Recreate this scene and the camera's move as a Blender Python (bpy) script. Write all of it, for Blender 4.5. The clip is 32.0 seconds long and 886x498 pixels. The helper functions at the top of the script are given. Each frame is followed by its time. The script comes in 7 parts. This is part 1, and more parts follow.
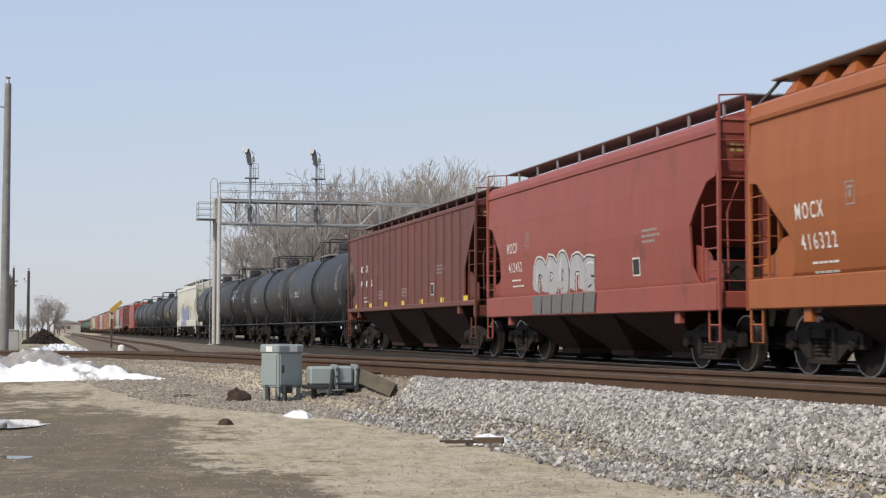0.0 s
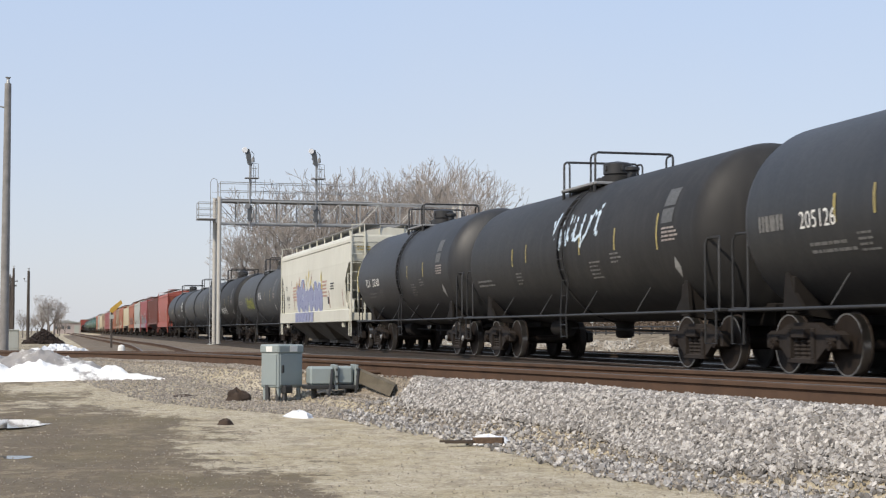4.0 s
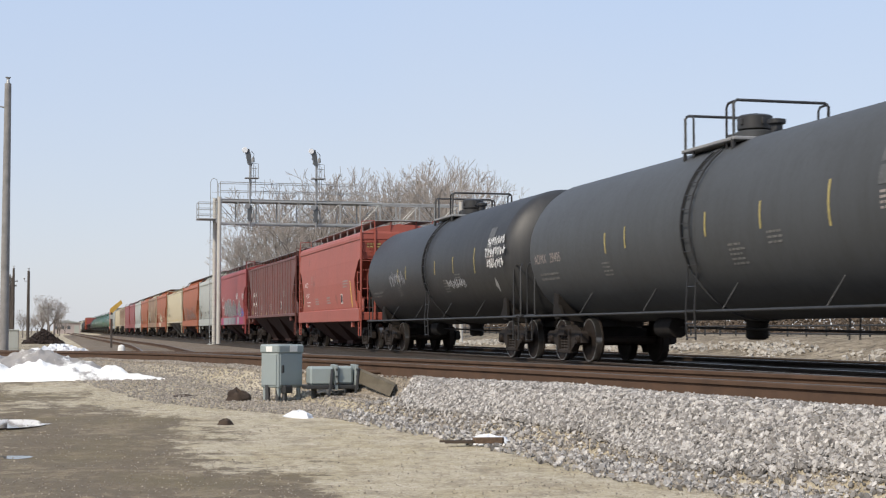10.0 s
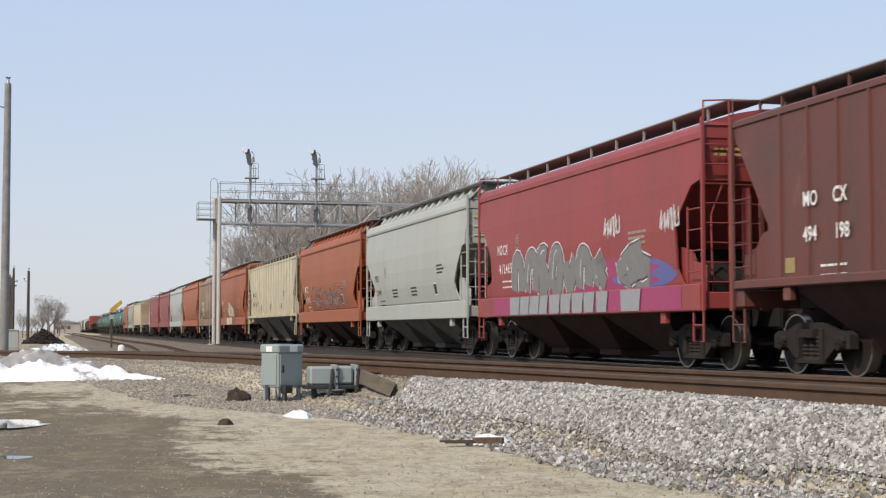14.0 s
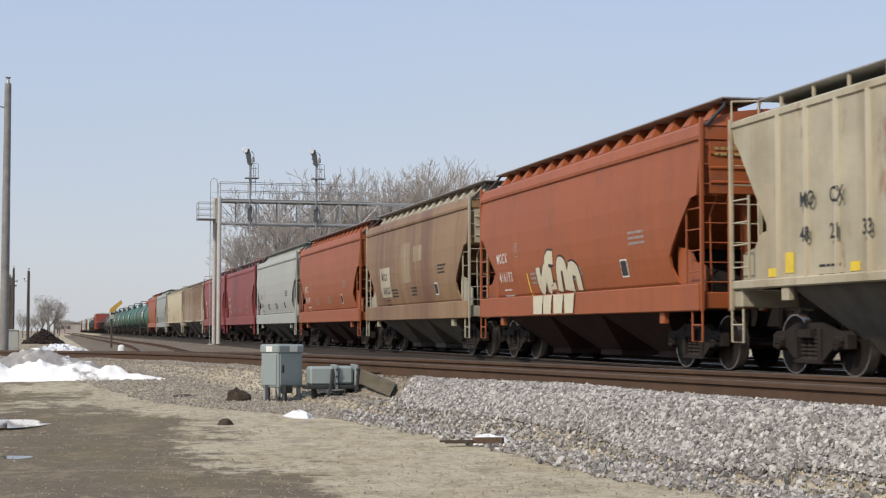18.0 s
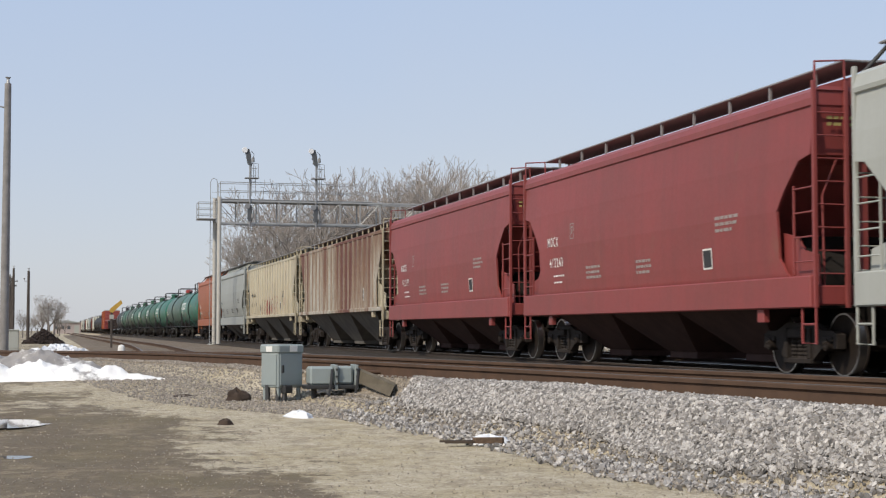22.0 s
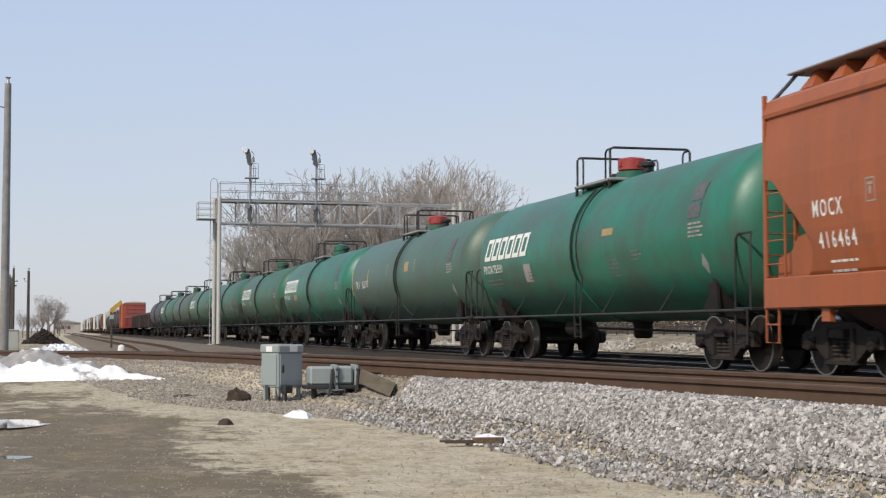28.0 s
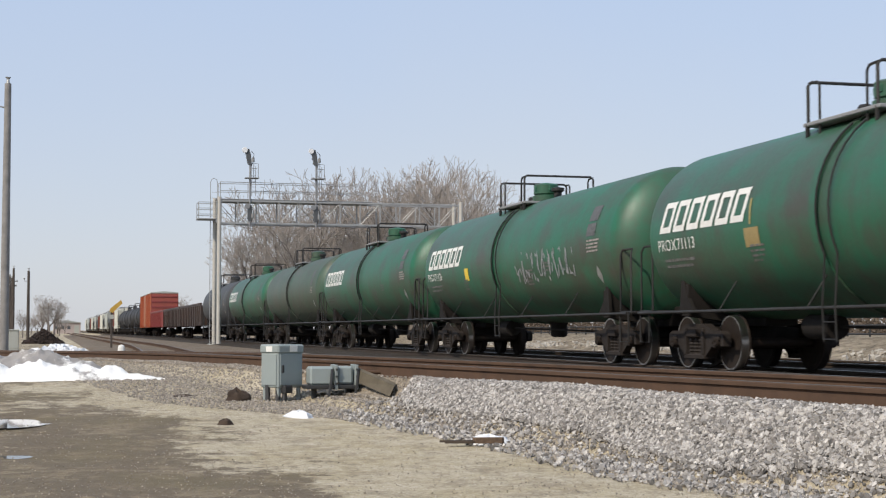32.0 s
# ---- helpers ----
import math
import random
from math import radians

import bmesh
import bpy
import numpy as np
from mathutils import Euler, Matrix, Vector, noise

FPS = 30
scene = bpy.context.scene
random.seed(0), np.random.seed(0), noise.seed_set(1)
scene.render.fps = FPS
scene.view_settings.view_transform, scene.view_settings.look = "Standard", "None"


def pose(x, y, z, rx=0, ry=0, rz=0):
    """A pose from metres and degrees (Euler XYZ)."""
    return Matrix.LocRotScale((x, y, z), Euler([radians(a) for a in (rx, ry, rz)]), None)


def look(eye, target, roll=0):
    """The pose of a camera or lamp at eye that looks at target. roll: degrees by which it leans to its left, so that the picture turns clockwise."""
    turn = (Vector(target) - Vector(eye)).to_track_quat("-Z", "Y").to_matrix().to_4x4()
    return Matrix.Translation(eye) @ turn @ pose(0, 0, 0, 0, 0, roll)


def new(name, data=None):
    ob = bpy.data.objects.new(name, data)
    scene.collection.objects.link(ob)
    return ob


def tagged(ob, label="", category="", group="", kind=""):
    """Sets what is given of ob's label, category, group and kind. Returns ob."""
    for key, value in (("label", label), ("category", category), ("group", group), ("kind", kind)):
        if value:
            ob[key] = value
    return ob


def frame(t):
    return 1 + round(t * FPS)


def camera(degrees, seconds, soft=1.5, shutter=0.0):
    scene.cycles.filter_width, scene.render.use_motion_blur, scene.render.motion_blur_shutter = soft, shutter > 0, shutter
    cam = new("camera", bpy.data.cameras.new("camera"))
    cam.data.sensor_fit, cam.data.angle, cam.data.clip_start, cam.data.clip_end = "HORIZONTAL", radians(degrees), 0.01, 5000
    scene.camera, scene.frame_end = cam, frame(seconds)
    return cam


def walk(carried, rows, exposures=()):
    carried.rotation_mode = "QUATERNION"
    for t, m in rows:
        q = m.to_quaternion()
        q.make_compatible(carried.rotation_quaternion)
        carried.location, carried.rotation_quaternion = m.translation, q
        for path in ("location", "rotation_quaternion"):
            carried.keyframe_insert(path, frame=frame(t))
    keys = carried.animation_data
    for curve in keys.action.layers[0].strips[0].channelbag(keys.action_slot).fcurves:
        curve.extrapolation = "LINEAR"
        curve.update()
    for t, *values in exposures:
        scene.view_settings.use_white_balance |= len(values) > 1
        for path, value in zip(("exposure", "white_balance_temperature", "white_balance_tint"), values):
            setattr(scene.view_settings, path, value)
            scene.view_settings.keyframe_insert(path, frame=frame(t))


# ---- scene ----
# One train passes a still camera beside a junction. X runs along the main track, in the way the train goes; Y away from the camera.
RH = 0.535           # head of the main rails
RHN = 0.79           # head of the near rails
EYE = 1.2
TRACK_Y = 11.88      # middle of the main track
SPEED = 15.3         # metres a second
FOOT = 2.648         # X at which a side of the train would stand abreast of the vanishing of its line

cam = camera(32.62, 32.0, soft=1.2, shutter=0.12)
CAM_POSE = pose(0, 0, EYE, 93.076, 0, 90 - 14.418)
walk(cam, [(0.0, CAM_POSE), (32.0, CAM_POSE)], exposures=[(0.0, 0.04), (2.0, 0.15), (6.0, 0.17), (7.0, 0.08), (9.0, 0.18), (13.0, 0.17), (17.0, 0.02), (19.0, -0.01), (23.0, 0.02), (29.0, 0.08), (32.0, 0.09)])

# ---- light ----
SUN_TO = Vector((0.42, -0.62, 0.66)).normalized()
sun_data = bpy.data.lights.new("sun", "SUN")
sun_data.energy, sun_data.angle, sun_data.color = 3.3, radians(0.6), (1.0, 0.90, 0.76)
sun = new("sun", sun_data)
sun.matrix_world = look((0, 0, 60), tuple(Vector((0, 0, 60)) - SUN_TO))
world = bpy.data.worlds.new("sky")
scene.world = world
world.use_nodes = True
wn = world.node_tree
sky = wn.nodes.new("ShaderNodeTexSky")
sky.sky_type, sky.sun_disc = "NISHITA", False
sky.sun_elevation = math.asin(SUN_TO.z)
sky.sun_rotation = math.atan2(SUN_TO.x, SUN_TO.y)
sky.air_density, sky.dust_density, sky.ozone_density = 1.0, 1.0, 1.5
wn.nodes["Background"].inputs[1].default_value = 0.12
wn.links.new(sky.outputs[0], wn.nodes["Background"].inputs[0])
# thin high haze that whitens the whole sky, paler towards the horizon
aim = wn.nodes.new("ShaderNodeTexCoord")
split = wn.nodes.new("ShaderNodeSeparateXYZ")
rise = wn.nodes.new("ShaderNodeMapRange")
tone = wn.nodes.new("ShaderNodeMix")
haze = wn.nodes.new("ShaderNodeBackground")
both = wn.nodes.new("ShaderNodeMixShader")
wisp = wn.nodes.new("ShaderNodeTexNoise")
wisp.inputs["Scale"].default_value, wisp.inputs["Detail"].default_value = 3.0, 4.0
lift = wn.nodes.new("ShaderNodeMath")
lift.operation, lift.inputs[1].default_value = "MULTIPLY_ADD", 0.16
wn.links.new(aim.outputs["Generated"], split.inputs[0])
wn.links.new(aim.outputs["Generated"], wisp.inputs["Vector"])
wn.links.new(wisp.outputs["Fac"], lift.inputs[0])
wn.links.new(split.outputs[2], lift.inputs[2])
wn.links.new(lift.outputs[0], rise.inputs[0])
rise.inputs[1].default_value, rise.inputs[2].default_value = 0.06, 0.36
tone.data_type = "RGBA"
tone.inputs[6].default_value, tone.inputs[7].default_value = (0.635, 0.645, 0.685, 1), (0.49, 0.61, 0.83, 1)
wn.links.new(rise.outputs[0], tone.inputs[0])
wn.links.new(tone.outputs[2], haze.inputs[0])
haze.inputs[1].default_value = 1.0
both.inputs[0].default_value = 0.8
wn.links.new(wn.nodes["Background"].outputs[0], both.inputs[1])
wn.links.new(haze.outputs[0], both.inputs[2])
wn.links.new(both.outputs[0], wn.nodes["World Output"].inputs[0])


# ---- materials ----
class Shader:
    """A small node-tree writer."""

    def __init__(self, name, rough=0.6, metal=0.0):
        self.mat = bpy.data.materials.new(name)
        self.mat.use_nodes = True
        self.nt = self.mat.node_tree
        self.bsdf = self.nt.nodes["Principled BSDF"]
        self.bsdf.inputs["Roughness"].default_value = rough
        self.bsdf.inputs["Metallic"].default_value = metal
        self.co = self.nt.nodes.new("ShaderNodeTexCoord")

    def plug(self, sock, v):
        if isinstance(v, bpy.types.NodeSocket):
            self.nt.links.new(v, sock)
        elif isinstance(v, tuple) and len(v) == 3 and sock.type == "RGBA":
            sock.default_value = (*v, 1)
        else:
            sock.default_value = v

    def coords(self, kind="Object", scale=(1, 1, 1)):
        m = self.nt.nodes.new("ShaderNodeMapping")
        m.inputs["Scale"].default_value = scale
        self.nt.links.new(self.co.outputs[kind], m.inputs["Vector"])
        return m.outputs[0]

    def noise(self, scale, detail=4, rough=0.6, stretch=(1, 1, 1), kind="Object", shift=0.0):
        n = self.nt.nodes.new("ShaderNodeTexNoise")
        n.inputs["Scale"].default_value = scale
        n.inputs["Detail"].default_value = detail
        n.inputs["Roughness"].default_value = rough
        v = self.coords(kind, stretch)
        if shift:
            v.node.inputs["Location"].default_value = (shift, shift * 0.7, shift * 0.3)
        self.nt.links.new(v, n.inputs["Vector"])
        return n.outputs["Fac"]

    def ramp(self, fac, a, b):
        n = self.nt.nodes.new("ShaderNodeMapRange")
        self.plug(n.inputs[0], fac)
        n.inputs[1].default_value, n.inputs[2].default_value = a, b
        return n.outputs[0]

    def mix(self, fac, a, b, mode="MIX"):
        n = self.nt.nodes.new("ShaderNodeMix")
        n.data_type, n.blend_type = "RGBA", mode
        self.plug(n.inputs[0], fac)
        self.plug(n.inputs[6], a)
        self.plug(n.inputs[7], b)
        return n.outputs[2]

    def math(self, op, a, b=0.0):
        n = self.nt.nodes.new("ShaderNodeMath")
        n.operation = op
        self.plug(n.inputs[0], a)
        self.plug(n.inputs[1], b)
        return n.outputs[0]

    def random(self):
        return self.nt.nodes.new("ShaderNodeObjectInfo").outputs["Random"]

    def island(self):
        return self.nt.nodes.new("ShaderNodeNewGeometry").outputs["Random Per Island"]

    def done(self, colour, rough=None, bump=None, strength=0.3, distance=0.02):
        self.plug(self.bsdf.inputs["Base Color"], colour)
        if rough is not None:
            self.plug(self.bsdf.inputs["Roughness"], rough)
        if bump is not None:
            n = self.nt.nodes.new("ShaderNodeBump")
            n.inputs["Strength"].default_value, n.inputs["Distance"].default_value = strength, distance
            self.plug(n.inputs["Height"], bump)
            self.nt.links.new(n.outputs[0], self.bsdf.inputs["Normal"])
        return self.mat


def paint(name, colour, second, streak=0.45, rough=0.5, spots=None, grain=0.1, edge=(0.45, 0.72), freq=2.2, grime=0.0):
    """Weathered freight-car paint: soft fading, vertical streaks and fine grime."""
    s = Shader(name, rough)
    seed = (sum(ord(ch) for ch in name) % 97) * 1.7
    fade = s.ramp(s.noise(0.55, 3, 0.55, shift=seed), 0.35, 0.7)
    run = s.ramp(s.noise(freq, 5, 0.6, (1.6, 1.6, 0.09), shift=seed), *edge)
    c = s.mix(s.math("MULTIPLY", run, streak), colour, second)
    c = s.mix(s.math("MULTIPLY", fade, 0.35), c, second)
    if spots:
        c = s.mix(s.ramp(s.noise(1.3, 6, 0.7, (1, 1, 0.6), shift=seed + 9), 0.6, 0.72), c, spots)
    if grime:
        c = s.mix(s.math("MULTIPLY", s.ramp(s.noise(0.7, 6, 0.65, (1, 1, 1.3), shift=seed + 4), 0.4, 0.68), grime), c, (0.06, 0.052, 0.038))
    if rough >= 0.55:
        s.bsdf.inputs["Specular IOR Level"].default_value = 0.25
    fine = s.noise(14, 4, 0.7, shift=seed)
    c = s.mix(s.math("MULTIPLY", fine, grain), c, (0.03, 0.025, 0.02))
    return s.done(c, s.math("ADD", s.math("MULTIPLY", fine, 0.16), rough - 0.06), s.noise(1.4, 2, 0.5, shift=seed), 0.08, 0.03)


def plain(name, colour, rough=0.6, metal=0.0, vary=0.25, scale=6.0, dark=None):
    s = Shader(name, rough, metal)
    n = s.noise(scale, 5, 0.65)
    c = s.mix(s.math("MULTIPLY", s.ramp(n, 0.35, 0.7), vary), colour, dark or tuple(v * 0.4 for v in colour))
    if rough >= 0.7:
        s.bsdf.inputs["Specular IOR Level"].default_value = 0.15
    return s.done(c, None, s.noise(scale * 6, 2), 0.15, 0.01)


def rust_run():
    """Old cream paint, panel by panel more or less gone to rust that runs down in streaks."""
    s = Shader("rust-run cream paint", 0.75)
    sep = s.nt.nodes.new("ShaderNodeSeparateXYZ")
    s.nt.links.new(s.co.outputs["Object"], sep.inputs[0])
    x, z = sep.outputs[0], sep.outputs[2]
    pick = s.nt.nodes.new("ShaderNodeTexWhiteNoise")
    pick.noise_dimensions = "1D"
    s.nt.links.new(s.math("FLOOR", s.math("MULTIPLY", s.math("ADD", x, 20.0), 1.44)), pick.inputs["W"])
    panel = s.math("ADD", s.math("MULTIPLY", pick.outputs["Value"], 0.3), s.noise(0.3, 2, 0.5, (1, 1, 0.02), shift=3))
    thin = s.noise(3.4, 6, 0.7, (2.2, 2.2, 0.12), shift=8)
    hair = s.noise(9.0, 4, 0.7, (2.5, 2.5, 0.06), shift=2)
    patchy = s.noise(2.0, 6, 0.75, (1, 1, 0.5), shift=5)
    fall = s.math("MULTIPLY", s.ramp(z, 1.4, 3.9), 0.12)
    c = s.mix(s.ramp(patchy, 0.42, 0.64), (0.5, 0.475, 0.41), (0.33, 0.29, 0.22))
    c = s.mix(s.math("MULTIPLY", s.ramp(pick.outputs["Value"], 0.82, 0.86), 0.7), c, (0.3, 0.32, 0.33))
    wet = s.math("ADD", s.math("ADD", s.math("MULTIPLY", panel, 0.62), s.math("MULTIPLY", thin, 0.42)), fall)
    c = s.mix(s.ramp(wet, 0.55, 0.68), c, (0.25, 0.165, 0.1))
    c = s.mix(s.ramp(wet, 0.64, 0.74), c, (0.13, 0.045, 0.032))
    c = s.mix(s.math("MULTIPLY", s.ramp(hair, 0.55, 0.64), 0.6), c, (0.14, 0.075, 0.05))
    c = s.mix(s.math("MULTIPLY", s.ramp(s.noise(1.1, 6, 0.75, (1.2, 1.2, 0.3), shift=21), 0.5, 0.62), 0.4), c, (0.18, 0.1, 0.06))
    c = s.mix(s.ramp(s.noise(9, 5, 0.7, (1, 1, 0.3)), 0.6, 0.7), c, (0.09, 0.06, 0.045))
    return s.done(c, None, thin, 0.15, 0.02)


RUST = (0.13, 0.055, 0.03)
M = {}
M["orange"] = paint("orange car paint", (0.35, 0.092, 0.026), (0.22, 0.066, 0.024), 0.45, spots=(0.2, 0.07, 0.04))
M["amber"] = paint("amber car paint", (0.37, 0.112, 0.03), (0.24, 0.07, 0.025), 0.4)
M["pink"] = paint("faded red car paint", (0.32, 0.077, 0.055), (0.22, 0.06, 0.045), 0.4, spots=(0.2, 0.06, 0.04))
M["coral"] = paint("coral red car paint", (0.36, 0.088, 0.06), (0.25, 0.07, 0.05), 0.3, spots=(0.19, 0.055, 0.035))
M["magenta"] = paint("rose red car paint", (0.3, 0.05, 0.046), (0.19, 0.045, 0.04), 0.4)
M["red"] = paint("deep red car paint", (0.28, 0.052, 0.048), (0.18, 0.042, 0.037), 0.45, spots=(0.24, 0.07, 0.05), grime=0.18)
M["brown"] = paint("oxide brown car paint", (0.16, 0.046, 0.03), (0.085, 0.034, 0.026), 0.6)
M["maroon"] = paint("maroon car paint", (0.155, 0.042, 0.031), (0.105, 0.038, 0.03), 0.7, freq=1.1, spots=(0.2, 0.085, 0.055), grime=0.4)
M["cream"] = paint("cream car paint", (0.53, 0.475, 0.345), (0.34, 0.26, 0.15), 0.65, spots=(0.24, 0.13, 0.07), freq=1.2, grime=0.3)
M["rusty"] = rust_run()
# rust specks over a cream kept pale to paint the ribs' lit edges
M["rib_highlight"] = paint("rust-specked cream rib paint", (0.52, 0.48, 0.4), (0.24, 0.14, 0.09), 0.85, freq=3.0, grime=0.3)
# the cream of the side, lightened to paint the sun's highlight on its ribs
M["rib_sunlit"] = paint("sun-bleached cream rib paint", (0.62, 0.575, 0.45), (0.42, 0.34, 0.22), 0.6, freq=1.6)
M["tan"] = paint("stained tan paint", (0.29, 0.18, 0.088), (0.17, 0.08, 0.045), 0.9, edge=(0.42, 0.62), freq=0.7)
M["white"] = paint("ivory car paint", (0.66, 0.645, 0.55), (0.5, 0.48, 0.4), 0.3)
M["grey"] = paint("pale grey car paint", (0.42, 0.43, 0.39), (0.33, 0.33, 0.29), 0.35)
M["steel"] = paint("mid grey car paint", (0.34, 0.355, 0.33), (0.26, 0.265, 0.24), 0.35)
M["black"] = paint("black tank paint", (0.02, 0.02, 0.021), (0.043, 0.042, 0.041), 0.6, 0.5)
M["slate"] = paint("slate grey tank paint", (0.07, 0.074, 0.078), (0.047, 0.047, 0.046), 0.5, 0.55)
M["fade_tan"] = paint("faded beige paint", (0.36, 0.28, 0.18), (0.28, 0.18, 0.09), 0.9, edge=(0.4, 0.6))
M["fade_cream"] = paint("faded cream paint", (0.42, 0.39, 0.3), (0.32, 0.27, 0.19), 0.5)
M["char"] = paint("charcoal tank paint", (0.023, 0.0225, 0.0225), (0.048, 0.045, 0.042), 0.6, 0.55)
M["green"] = paint("bright green tank paint", (0.008, 0.175, 0.108), (0.03, 0.095, 0.062), 0.6, 0.42, grime=0.7)
M["forest"] = paint("dark green tank paint", (0.012, 0.13, 0.066), (0.04, 0.078, 0.046), 0.7, 0.45, grime=0.85)
M["olive"] = paint("dirty green tank paint", (0.035, 0.1, 0.06), (0.1, 0.088, 0.065), 0.9, 0.5, grime=0.7)
M["teal"] = paint("grey green tank paint", (0.05, 0.135, 0.098), (0.085, 0.1, 0.075), 0.7, 0.45, grime=0.4)
M["gondola"] = paint("black gondola paint", (0.03, 0.026, 0.024), RUST, 0.4)
M["boxcar"] = paint("boxcar orange paint", (0.4, 0.1, 0.035), (0.25, 0.06, 0.03), 0.4)
M["truck"] = plain("grimy cast steel", (0.036, 0.029, 0.025), 0.75, 0.0, 0.7, 5, (0.014, 0.012, 0.011))
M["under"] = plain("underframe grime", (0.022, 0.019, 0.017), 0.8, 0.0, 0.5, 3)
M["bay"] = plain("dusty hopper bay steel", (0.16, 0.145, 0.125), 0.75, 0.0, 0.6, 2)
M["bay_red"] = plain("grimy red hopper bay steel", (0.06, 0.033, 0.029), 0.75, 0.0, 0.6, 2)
M["tread"] = plain("polished wheel tread", (0.45, 0.43, 0.41), 0.3, 1.0, 0.1, 9)
M["wheel"] = plain("rusty wheel plate", (0.028, 0.021, 0.017), 0.7, 0.0, 0.5, 7)
M["grate"] = plain("grey walkway grating", (0.3, 0.3, 0.3), 0.7, 0.2, 0.3, 20)
M["ink_white"] = plain("white lettering", (0.75, 0.74, 0.7), 0.6, 0.0, 0.25, 8, (0.4, 0.36, 0.3))
M["ink_faint"] = plain("faded lettering", (0.34, 0.3, 0.28), 0.7, 0.0, 0.4, 9, (0.2, 0.15, 0.12))
M["ink_dim"] = plain("worn lettering", (0.2, 0.195, 0.185), 0.7, 0.0, 0.6, 12, (0.06, 0.055, 0.05))
M["ink_black"] = plain("black lettering", (0.03, 0.03, 0.03), 0.6)
M["stripe_yellow"] = plain("worn yellow stripe", (0.42, 0.34, 0.11), 0.6, 0.0, 0.6, 7, (0.16, 0.13, 0.07))
M["notice"] = plain("dirty white notice", (0.11, 0.11, 0.105), 0.6, 0.0, 0.9, 16, (0.05, 0.05, 0.05))
M["yellow"] = plain("yellow reflective patch", (0.8, 0.58, 0.04), 0.45, 0.0, 0.3, 9, (0.3, 0.2, 0.03))
M["amber_patch"] = plain("amber patch", (0.34, 0.25, 0.1), 0.5, 0.0, 0.3, 9)
M["dome_red"] = plain("red dome paint", (0.32, 0.04, 0.035), 0.5, 0.0, 0.4, 5)
M["snow"] = plain("old snow", (0.74, 0.75, 0.77), 0.6, 0.0, 0.4, 3, (0.62, 0.62, 0.62))
M["rail_side"] = plain("rusty rail web", (0.108, 0.066, 0.044), 0.85, 0.0, 0.6, 3, (0.055, 0.037, 0.028))
M["rail_head"] = plain("worn rail head", (0.4, 0.38, 0.36), 0.35, 0.9, 0.3, 4)
M["column"] = plain("pale weathered steel", (0.5, 0.475, 0.43), 0.6, 0.0, 0.5, 2, (0.36, 0.34, 0.3))
M["galv"] = plain("galvanised steel", (0.42, 0.42, 0.41), 0.5, 0.5, 0.35, 2)
M["tie"] = plain("weathered sleeper wood", (0.09, 0.07, 0.055), 0.9, 0.0, 0.6, 5)


